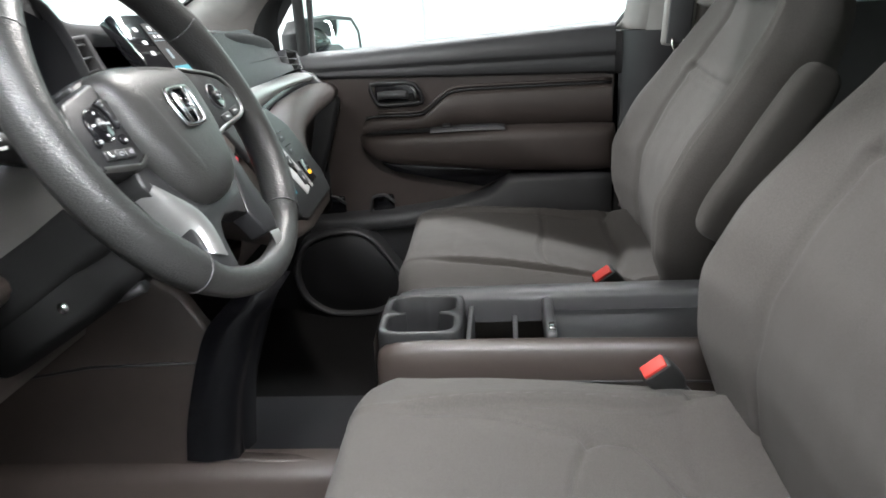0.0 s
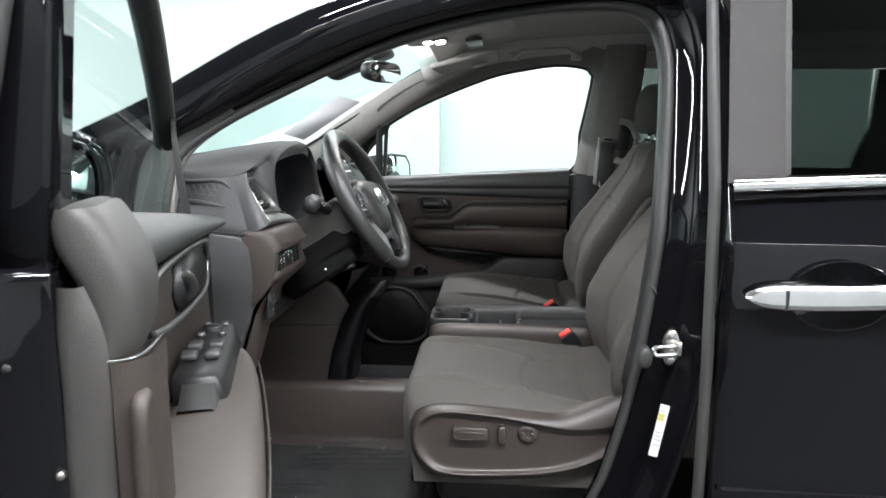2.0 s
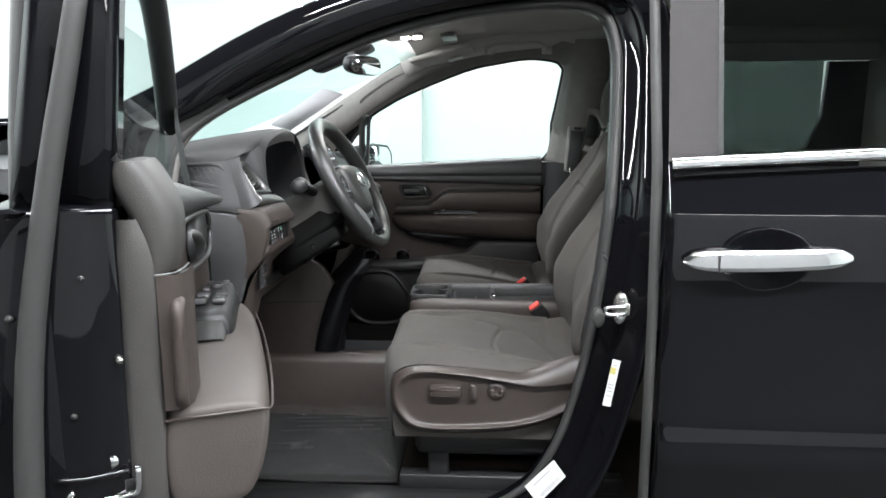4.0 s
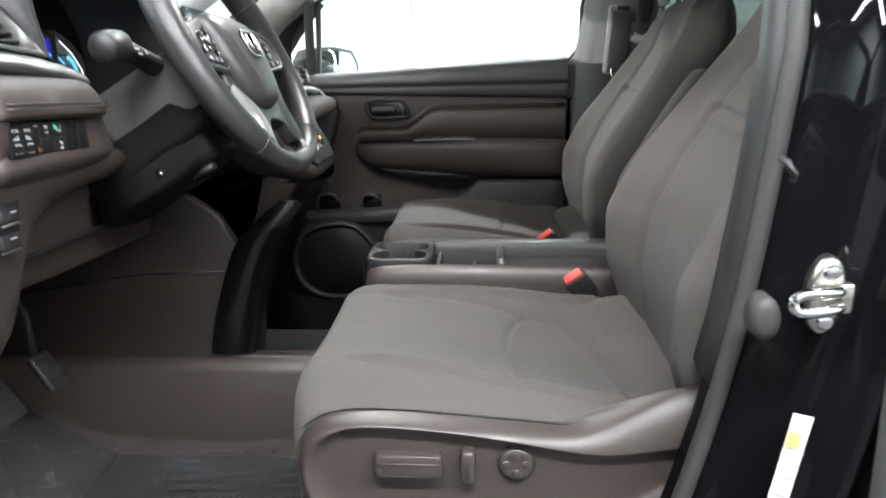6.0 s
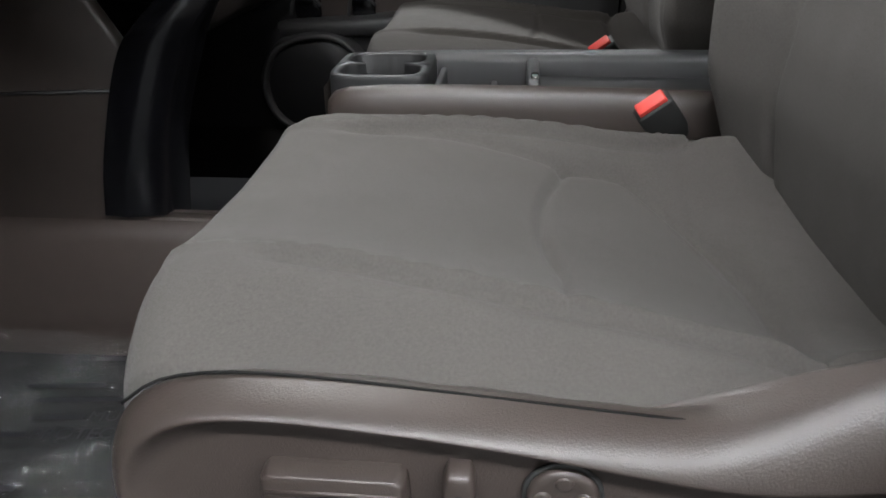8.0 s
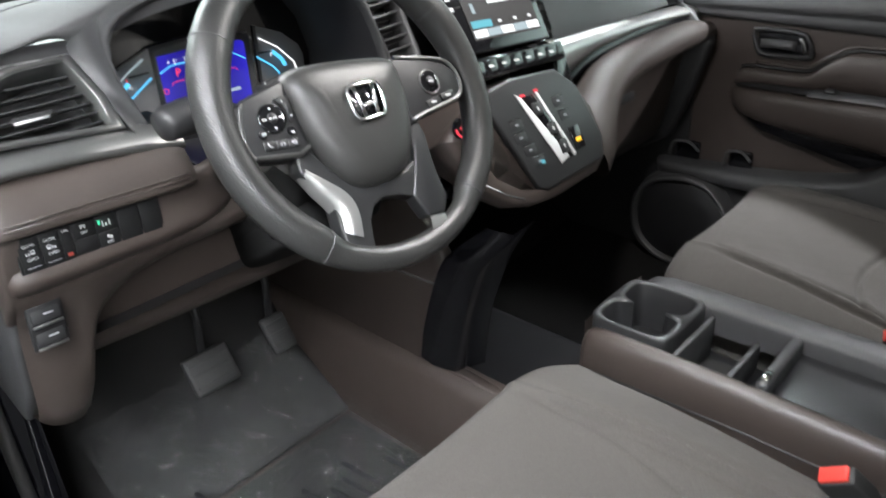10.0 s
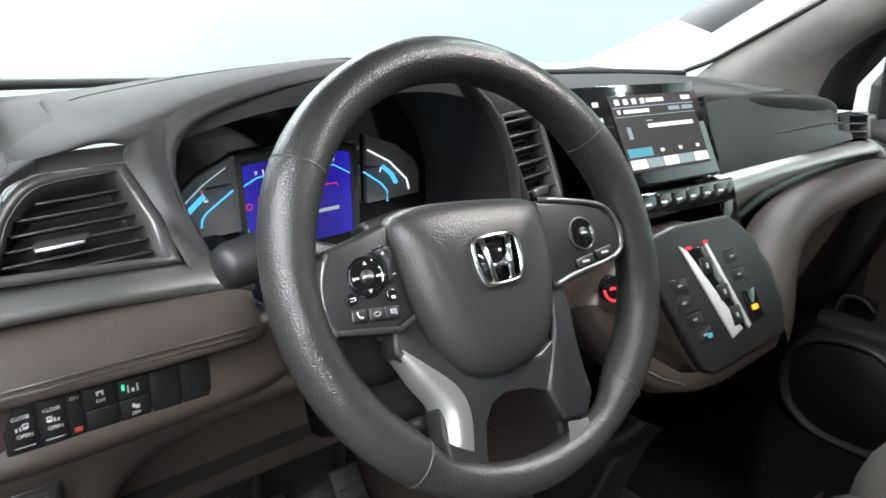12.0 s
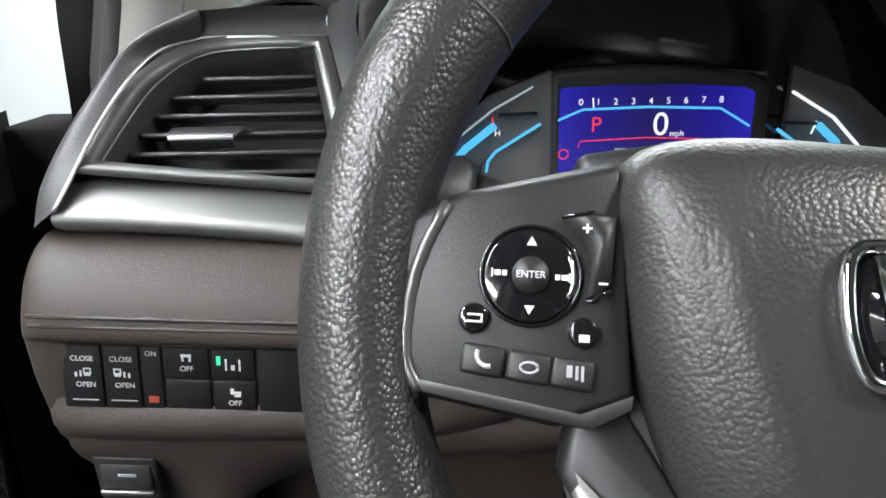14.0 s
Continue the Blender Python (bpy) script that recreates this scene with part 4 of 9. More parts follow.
for x, flip in ((SWX[0], 1), (SWX[1], -1)):
    writing("lettering", "CLOSE", SWF @ Matrix.Translation((x, 0.0095, 0)), 0.0039, INK, swp)
    writing("lettering", "OPEN", SWF @ Matrix.Translation((x + 0.001, -0.0045, 0)), 0.0039, INK, swp)
    bars("door_symbol", [(x + flip * 0.0022, 0.0012, 0.0030, 0.0018), (x + flip * 0.0022, 0.0042, 0.0034, 0.0006), (x + flip * 0.0007, 0.0028, 0.0006, 0.0034), (x + flip * 0.0038, 0.0028, 0.0006, 0.0034), (x - flip * 0.0012, 0.0014, 0.0009, 0.0030), (x - flip * 0.0036, 0.0010, 0.0011, 0.0024)], SWF, INK, swp)
    bars("switch_notch", [(x, -0.0128, 0.013, 0.0006)], SWF, GREYINK, swp)
writing("lettering", "OFF", SWF @ Matrix.Translation((SWX[3], 0.0055, 0)), 0.0039, INK, swp)
writing("lettering", "OFF", SWF @ Matrix.Translation((SWX[4], -0.0125, 0)), 0.0039, INK, swp)
writing("lettering", "ON", SWF @ Matrix.Translation((SWX[2], 0.0130, 0)), 0.0038, INK, swp)
for x, y, w, h in ((SWX[3], 0.0125, 0.0052, 0.0014), (SWX[3] - 0.0018, 0.0106, 0.001, 0.0022), (SWX[3] + 0.0018, 0.0106, 0.001, 0.0022), (SWX[4] + 0.0005, -0.0068, 0.0052, 0.0014), (SWX[4] - 0.0012, -0.0052, 0.0018, 0.0014), (SWX[4] + 0.0014, -0.0084, 0.003, 0.001), (SWX[4] - 0.0036, 0.0082, 0.0008, 0.0060), (SWX[4] + 0.0032, 0.0082, 0.0008, 0.0060), (SWX[4] - 0.0002, 0.0068, 0.0018, 0.0026)):
    bars("symbol_stroke", [(x, y, w, h)], SWF, INK, swp)
bars("green_lamp", [(SWX[4] - 0.0072, 0.0105, 0.0018, 0.0045)], SWF, GGREEN, swp, 0.001, "small green lamp")
bars("red_lamp", [(SWX[2], -0.0115, 0.0050, 0.0035)], SWF, material("red_switch", (0.22, 0.03, 0.02), 0.5), swp, 0.001, "red switch mark")
# lever recess below
LV = frame_matrix((-0.411, 0.466, 0.952), (0, 1, -0.03), (0.12, 0, 1))
rel = part("release_recess", obox(LV, 0.036, 0.056, 0.006), DASHD, dash, "recess with two release levers", bevel=0.002)
for y in (0.015, -0.013):
    part("lever", obox(LV @ Matrix.Translation((0, y, 0.002)) @ Matrix.Rotation(radians(-14), 4, "X"), 0.030, 0.017, 0.006), PANELK, rel, "dark release lever", bevel=0.002)
    part("lever_lip", obox(LV @ Matrix.Translation((0, y - 0.0105, 0.0055)), 0.031, 0.0032, 0.003), SATIN, rel, "satin lower lip", bevel=0.001)
    bars("lever_mark", [(0.002, y + 0.003, 0.010, 0.0018)], LV @ Matrix.Translation((0, 0, 0.0065)), GREYINK, rel)

# ---- instrument cluster ----
HO = [(0.632, 1.118), (0.608, 1.175), (0.604, 1.215), (0.622, 1.236), (0.67, 1.248), (0.735, 1.257), (0.81, 1.261), (0.88, 1.255), (0.93, 1.237), (0.972, 1.19), (0.995, 1.13), (1.005, 1.075), (0.99, 1.035), (0.82, 1.02), (0.66, 1.04)]
HI = [(0.645, 1.10), (0.632, 1.155), (0.64, 1.19), (0.665, 1.21), (0.70, 1.222), (0.75, 1.23), (0.81, 1.232), (0.87, 1.226), (0.92, 1.205), (0.95, 1.165), (0.965, 1.115), (0.965, 1.07), (0.95, 1.04), (0.82, 1.03), (0.68, 1.045)]
mixed = lambda f: [(a[0] + (b[0] - a[0]) * f, a[1] + (b[1] - a[1]) * f) for a, b in zip(HO, HI)]


rows = [[(-0.45, y, z + (0.006 if z > 1.15 else 0)) for y, z in HO], [(-0.436, y, z) for y, z in HO], [(-0.434, y, z) for y, z in mixed(0.12)], [(-0.445, y, z) for y, z in mixed(0.28)]]
part("cluster_bezel", loft([r + [r[0]] for r in rows]), DASHT, dash, "charcoal rim of the cluster hood", sub=1)
rows = [[(-0.443, y, z) for y, z in mixed(0.26)], [(-0.50, y, z) for y, z in mixed(0.7)], [(-0.578, y, z) for y, z in mixed(1.0)]]
part("cluster_hood", loft([r + [r[0]] for r in rows]), HOODIN, dash, "dark inside of the cluster hood")
clus = part("instrument_panel", prism([(y, z) for y, z in HI], -0.59, -0.575, "x"), PIANO, dash, "lit instrument cluster with a blue display", smooth=False)
CM = frame_matrix((-0.566, 0.746, 1.13), (0, 1, 0), (0, 0, 1))
K = 0.000368


def cp(px, py, h=0.0):
    return ((px - 1055) * K, (222 - py) * K, h)


part("display", obox(CM @ Matrix.Translation(cp(1158, 285)), 360 * K, 270 * K, 0.004), BLUE, clus, "deep blue display", smooth=False)


def line(name, pts, r, mat, flat=1.0):
    part(name, tube(on(CM, [cp(x, y, 0.0035) for x, y in pts]), r, 6), mat, clus)


line("rev_line", [(978, 215), (1030, 193), (1150, 190), (1278, 195), (1332, 228)], 0.0009, BLUEHI)
line("red_line", [(1024, 262), (1028, 251), (1150, 246), (1285, 252), (1290, 262)], 0.00045, GRED)
line("gauge_line", [(855, 306), (858, 285), (872, 268), (955, 217)], 0.0011, BLUEHI)
line("gauge_line", [(1383, 235), (1445, 280), (1470, 310), (1470, 345)], 0.0013, BLUEHI)
line("gauge_band", [(797, 285), (815, 262), (872, 218)], 0.0028, BLUEHI)
line("gauge_band", [(1455, 228), (1490, 260), (1505, 290)], 0.0028, BLUEHI)
# the two side arcs are silver trim, their shine put in as glow
line("bright_arc", [(775, 272), (800, 243), (868, 190), (940, 150)], 0.0008, GGREY)
line("bright_arc", [(1402, 168), (1480, 215), (1548, 285), (1556, 320)], 0.0012, GWHITE)
line("bright_arc", [(985, 128), (1060, 124), (1200, 124), (1352, 135)], 0.0013, SILVER)
line("gauge_tick", [(866, 203), (872, 225)], 0.0006, GRED)
line("gauge_tick", [(1452, 222), (1444, 245)], 0.0006, GWHITE)
line("rev_needle", [(1048, 172), (1050, 190)], 0.0005, GWHITE)
wing = [(0.642, 1.085), (0.641, 1.112), (0.648, 1.128), (0.675, 1.150), (0.716, 1.166), (0.717, 1.085)]
for side in (1, -1):
    part("gauge_panel", prism([(0.7935 + side * (y - 0.7935) + (0.004 if side < 0 else 0), z) for y, z in wing], -0.576, -0.5685, "x"), GAUGE, clus, "grey plate beside the display", smooth=False)
    line("gauge_slot", [(878, 199), (948, 197)] if side > 0 else [(1390, 222), (1452, 226)], 0.0012, DASHD)
frame_o = [(0.7165, 1.06), (0.7165, 1.165), (0.724, 1.1665), (0.764, 1.1685), (0.806, 1.1675), (0.846, 1.163), (0.858, 1.158), (0.858, 1.06)]
frame_i = [(0.7215, 1.06), (0.7215, 1.1545), (0.726, 1.1555), (0.764, 1.1565), (0.806, 1.156), (0.843, 1.1535), (0.8500, 1.150), (0.8500, 1.06)]
part("display_frame", loft([[(-0.574, y, z) for y, z in frame_o], [(-0.561, y, z) for y, z in frame_o], [(-0.559, y * 0.7 + v * 0.3, z * 0.7 + w * 0.3) for (y, z), (v, w) in zip(frame_o, frame_i)], [(-0.563, y, z) for y, z in frame_i]]), DASH, clus, "dark grey frame round the display")
for i in range(9):
    writing("lettering", str(i), CM @ Matrix.Translation(cp(1027 + 31.4 * i, 180, 0.003)), 0.006, GWHITE, clus)
writing("lettering", "P", CM @ Matrix.Translation(cp(1056, 222, 0.003)), 0.0145, GRED, clus, "red gear letter")
writing("lettering", "0", CM @ Matrix.Translation(cp(1173, 224, 0.003)), 0.022, GWHITE, clus)
writing("lettering", "mph", CM @ Matrix.Translation(cp(1203, 240, 0.003)), 0.0055, GWHITE, clus)
writing("lettering", "H", CM @ Matrix.Translation(cp(876, 234, 0.003)), 0.006, GWHITE, clus)
part("warning_ring", tube([CM @ Vector(cp(998 + 9 * math.cos(a), 275 + 9 * math.sin(a), 0.003)) for a in np.linspace(0, 2 * math.pi, 13)[:-1]], 0.0005, 5, True), GRED, clus)
for _q in [(*cp(1102, 272)[:2], 0.0075, 0.005), (*cp(1102, 285)[:2], 0.011, 0.006), (*cp(1102, 330)[:2], 0.009, 0.02), (*cp(1250, 330)[:2], 0.03, 0.004)]:
    bars("picture_patch", [_q], CM @ Matrix.Translation((0, 0, 0.003)), GGREY, clus)
bars("green_lamp", [(*cp(985, 345)[:2], 0.004, 0.004)], CM @ Matrix.Translation((0, 0, 0.003)), GGREEN, clus)

# ---- centre stack ----
def louvre_vent(m, outline, n, label, tilt=-25):
    v = part("air_vent", loft([on(m, outline, -0.03), on(m, outline, -0.026)], closed=True), DASHD, dash, label)
    ys = [p[1] for p in outline]
    lo, hi = min(ys), max(ys)
    for i in range(n):
        y = lo + (hi - lo) * (i + 0.5) / n
        xs = []
        k = len(outline)
        for a, b in zip(outline, outline[1:] + outline[:1]):
            if (a[1] - y) * (b[1] - y) < 0:
                xs.append(a[0] + (b[0] - a[0]) * (y - a[1]) / (b[1] - a[1]))
        if len(xs) >= 2:
            part("louvre", obox(m @ Matrix.Translation(((min(xs) + max(xs)) / 2, y, -0.01)) @ Matrix.Rotation(radians(tilt), 4, "X"), max(xs) - min(xs), 0.003, 0.016), DASH, v, bevel=0.0008)
    big = [(p[0] * 1.12, p[1] * 1.08) for p in outline]
    ringloft(m, [(outline, -0.03), (outline, -0.002), (big, 0.003), (big, -0.03)], DASH, dash, "vent_surround")
    return v


C1 = frame_matrix((-0.448, 1.022, 1.128), (-0.15, 1, 0), (-0.3, 0, 0.95))
louvre_vent(C1, [(-0.008, -0.072), (0.052, -0.072), (0.03, 0.062), (-0.03, 0.062)], 8, "black centre air vent")
part("vent_tab", obox(C1 @ Matrix.Translation((0.008, -0.03, 0.0)), 0.026, 0.012, 0.01), SATIN, dash, "silver vent tab", bevel=0.003)
part("vent_tab", obox(C1 @ Matrix.Translation((0.016, -0.062, 0.0)), 0.032, 0.014, 0.01), SATIN, dash, "silver vent tab", bevel=0.003)
C2 = frame_matrix((-0.445, 1.372, 1.118), (0.1, 1, 0), (-0.3, 0, 0.95))
louvre_vent(C2, [(-0.018, -0.05), (0.022, -0.035), (0.006, 0.055), (-0.018, 0.055)], 6, "black centre air vent beside the screen")
# infotainment screen
SQ = [Vector(p) for p in ((-0.450, 1.080, 1.214), (-0.441, 1.316, 1.203), (-0.370, 1.298, 1.092), (-0.376, 1.068, 1.104))]
sx = (SQ[1] - SQ[0]).normalized()
SM = frame_matrix((SQ[0] + SQ[2]) / 2, sx, SQ[0] - SQ[3])
scr = part("infotainment_screen", loft([[p for p in SQ], [p + SM.col[2].xyz * -0.02 for p in SQ]], closed=True), PIANO, dash, "gloss black infotainment screen, lit", bevel=0.003)


def sq(u, v):
    """A place on the screen, u along it, v down."""
    u, v = u - 0.035 * max(0.0, u - 0.25), 0.12 + (v - 0.10) * 0.90
    a = SQ[0].lerp(SQ[1], u)
    b = SQ[3].lerp(SQ[2], u)
    return a.lerp(b, v) + SM.col[2].xyz * 0.0012


def patch(name, u0, u1, v0, v1, mat, lift=0.0, label=""):
    n = SM.col[2].xyz
    q = [sq(u0, v0), sq(u1, v0), sq(u1, v1), sq(u0, v1)]
    part(name, loft([[p + n * (lift - 0.0008) for p in q], [p + n * lift for p in q]], closed=True), mat, scr, label, smooth=False)


patch("display", 0.25, 0.955, 0.10, 0.93, SCREEN)
for u in (0.29, 0.36, 0.43, 0.50):
    patch("icon", u, u + 0.035, 0.14, 0.20, GWHITE, 0.0006)
patch("text_bar", 0.55, 0.70, 0.145, 0.19, GWHITE, 0.0006)
patch("text_bar", 0.86, 0.94, 0.14, 0.19, GWHITE, 0.0006)
patch("rule", 0.26, 0.95, 0.225, 0.235, GGREY, 0.0006)
patch("text_bar", 0.29, 0.31, 0.255, 0.30, GWHITE, 0.0006)
patch("text_bar", 0.34, 0.55, 0.26, 0.30, GWHITE, 0.0006)
patch("text_bar", 0.72, 0.82, 0.255, 0.30, GGREY, 0.0006)
patch("text_bar", 0.84, 0.94, 0.255, 0.30, GGREY, 0.0006)
patch("rule", 0.26, 0.95, 0.33, 0.337, GGREY, 0.0006)
patch("text_bar", 0.50, 0.90, 0.43, 0.475, GWHITE, 0.0006)
patch("text_bar", 0.50, 0.55, 0.385, 0.40, GGREY, 0.0006)
patch("tower_icon", 0.32, 0.35, 0.45, 0.58, GGREY, 0.0006)
patch("teal_tile", 0.27, 0.47, 0.68, 0.775, GTEAL, 0.0006)
for i in range(3):
    patch("tile", 0.50 + 0.16 * i, 0.62 + 0.16 * i, 0.69, 0.76, SCREEN, 0.0006)
    patch("tile_mark", 0.54 + 0.16 * i, 0.57 + 0.16 * i, 0.71, 0.745, GWHITE, 0.0009)
for i in range(5):
    patch("bright_tile", 0.265 + 0.138 * i, 0.395 + 0.138 * i, 0.80, 0.90, GGREY if i % 2 else GWHITE, 0.0006)
for i, v in enumerate((0.15, 0.32, 0.46, 0.72)):
    patch("side_key_mark", 0.125, 0.165, v, v + 0.05, GWHITE, 0.0002)
# climate row and pocket below the screen
HV = frame_matrix((-0.374, 1.210, 1.071), (0, 1, -0.06), (-0.35, 0, 0.94))
hv = part("climate_panel", obox(HV, 0.245, 0.03, 0.016), PIANO, dash, "black climate control panel", bevel=0.003)
for i in range(7):
    part("climate_key", obox(HV @ Matrix.Translation((-0.10 + 0.031 * i, 0, 0.0078)), 0.0306, 0.021, 0.0016), PIANO, hv, bevel=0.0004)
    bars("key_mark", [(-0.10 + 0.031 * i, 0.001, 0.011, 0.0030)], HV @ Matrix.Translation((0, 0, 0.0088)), INK, hv)
part("climate_key", obox(HV @ Matrix.Translation((0.110, 0.0, 0.0078)), 0.018, 0.02, 0.002), PIANO, hv, bevel=0.001)
part("stack_pocket", loft([[(-0.372, y, 1.057), (-0.40, y, 1.03), (-0.44, y, 1.0), (-0.42, y, 0.985), (-0.335, y, 0.985)] for y in (1.085, 1.35)]), PIANO, dash, "gloss black pocket")
part("side_cheek", prism([(-0.372, 1.066), (-0.30, 1.0), (-0.335, 0.95), (-0.5, 0.92), (-0.5, 1.06)], 1.075, 1.105), PIANO, dash, "gloss black stack side", bevel=0.006)
part("side_cheek", prism([(-0.385, 1.066), (-0.362, 1.0), (-0.365, 0.96), (-0.5, 0.94), (-0.5, 1.06)], 1.325, 1.362), PIANO, dash, bevel=0.006)
part("stack_key", obox(frame_matrix((-0.368, 1.325, 1.030), (0, 1, 0), (-0.4, 0, 0.92)), 0.026, 0.036, 0.004), PIANO, dash, "gloss black key block", bevel=0.001)
# shifter panel on the brown foot of the stack
PM = frame_matrix((-0.265, 1.15, 0.985), (0, 1, -0.02), (-0.49, 0, 0.87))
pout = [(-0.112, 0.092), (-0.036, 0.100), (0.070, 0.093), (0.108, 0.058), (0.122, -0.030), (0.104, -0.064), (-0.048, -0.069), (-0.066, -0.060), (-0.094, 0.030)]
shp = part("shifter_panel", loft([on(PM, pout, -0.012), on(PM, pout, 0.0), on(PM, [(x * 0.97, y * 0.97) for x, y in pout], 0.003)], closed=True), PANELK, dash, "dark shifter panel with flush buttons", bevel=0.002)
part("chrome_blade", loft([on(PM, [(-0.044, 0.077), (-0.031, 0.068), (0.024, -0.038), (-0.002, -0.044)], 0.0032), on(PM, [(-0.042, 0.075), (-0.033, 0.068), (0.020, -0.037), (-0.001, -0.041)], 0.0055)], closed=True), SILVER, shp, "bright blade beside the shifter", bevel=0.001)
part("chrome_blade", loft([on(PM, [(0.001, 0.0735), (0.008, 0.069), (0.041, -0.037), (0.033, -0.041)], 0.0032), on(PM, [(0.002, 0.072), (0.007, 0.068), (0.039, -0.037), (0.034, -0.039)], 0.0055)], closed=True), SILVER, shp, bevel=0.001)
part("gear_track", loft([on(PM, [(-0.030, 0.069), (0.002, 0.068), (0.033, -0.040), (0.020, -0.040)], 0.0030), on(PM, [(-0.029, 0.068), (0.001, 0.067), (0.032, -0.039), (0.021, -0.038)], 0.0044)], closed=True), PIANO, shp)
for x, y, w, h in ((-0.008, 0.045, 0.02, 0.02), (0.008, 0.010, 0.02, 0.018), (0.017, -0.020, 0.020, 0.022)):
    part("gear_button", obox(PM @ Matrix.Translation((x, y, 0.0048)), w, h, 0.004), DASHD, shp, bevel=0.0015)
    bars("gear_mark", [(x, y, 0.003, 0.006)], PM @ Matrix.Translation((0, 0, 0.0070)), INK, shp)
for x, y in ((0.047, 0.045), (0.050, 0.022), (-0.062, 0.034), (-0.064, 0.015), (-0.055, -0.006), (-0.046, -0.026)):
    part("panel_button", obox(PM @ Matrix.Translation((x, y, 0.0026)), 0.026, 0.014, 0.002), DASHD, shp, bevel=0.0005)
    part("button_gap", obox(PM @ Matrix.Translation((x, y + 0.0082, 0.0032)), 0.027, 0.0012, 0.0012), POST, shp)
    bars("button_mark", [(x, y, 0.007, 0.0025)], PM @ Matrix.Translation((0, 0, 0.0038)), GREYINK, shp)
part("panel_button", obox(PM @ Matrix.Translation((0.056, -0.016, 0.004)), 0.024, 0.036, 0.004), PIANO, shp, "black button with an amber lamp", bevel=0.001)
bars("amber_lamp", [(0.055, -0.020, 0.012, 0.006)], PM @ Matrix.Translation((0, 0, 0.0065)), GAMBER, shp, 0.001, "lit amber lamp")
for _q in ((-0.030, 0.070, 0.010, 0.004), (0.003, 0.071, 0.009, 0.004)):
    bars("red_lamp", [_q], PM @ Matrix.Translation((0, 0, 0.0062)), GRED, shp, 0.001)
bars("green_mark", [(-0.042, -0.028, 0.008, 0.005)], PM @ Matrix.Translation((0, 0, 0.0062)), GTEAL, shp, 0.0004)
# brown foot round the panel
bout = [(-0.205, 0.05), (-0.15, 0.075), (-0.10, 0.095), (0.06, 0.095), (0.10, 0.07), (0.13, 0.02), (0.130, -0.03), (0.118, -0.06), (0.085, -0.078), (-0.03, -0.084), (-0.075, -0.08), (-0.125, -0.065), (-0.17, -0.03)]
brd = lambda k, dx=0.0, dy=0.0: [(x * k + dx, y * k + dy) for x, y in bout]
rows = [on(PM, brd(0.80, 0.0, 0.0), -0.002), on(PM, brd(0.97), -0.002), on(PM, brd(1.0), -0.008), on(PM, brd(1.0), -0.022), on(PM, brd(0.98, 0, 0.0), -0.035), [Vector((p.x - 0.06, p.y, p.z - 0.012)) for p in on(PM, brd(0.86, 0, 0.02), -0.04)]]
part("stack_foot", loft([list(r) + [r[0]] for r in rows]), BROWN, dash, "brown foot of the centre stack")
part("foot_plate", loft([on(PM, brd(0.85), -0.006), on(PM, brd(0.5), -0.006)], closed=True), BROWN, dash)
part("foot_bright_line", tube(on(PM, [(-0.162, -0.025), (-0.13, -0.050), (-0.10, -0.066)], -0.0015), 0.0014, 6), SATIN, dash)
part("stack_neck", loft([[(-0.30, y0, 0.935), (-0.33, y0, 0.905), (-0.42, y0, 0.88), (-0.60, y0, 0.80)] for y0 in (1.05, 1.10, 1.22, 1.27)]), DASHD, dash, "black underside of the stack")
# passenger's side: silver sweep, brown sweep, face, glovebox
sil = [(1.366, 1.061, 0.992), (1.392, 1.0605, 0.999), (1.43, 1.060, 1.012), (1.48, 1.059, 1.025), (1.57, 1.057, 1.033), (1.673, 1.053, 1.036), (1.80, 1.046, 1.031), (1.905, 1.039, 1.022)]
part("silver_sweep", flow([[(-0.43, y, a + 0.006), (-0.408, y, a + 0.001), (-0.400, y, a - 0.004), (-0.396, y, (a + b) / 2), (-0.400, y, b + 0.003), (-0.415, y, b - 0.003), (-0.44, y, b - 0.004)] for y, a, b in sil]), SATINB, dash, "satin silver sweep across the dashboard")
part("sweep_gap", flow([[(-0.405, y, b + 0.002), (-0.398, y, b - 0.008), (-0.398, y, b - 0.022), (-0.42, y, b - 0.03)] for y, a, b in sil[1:]]), POST, dash, "black gap between the sweeps")
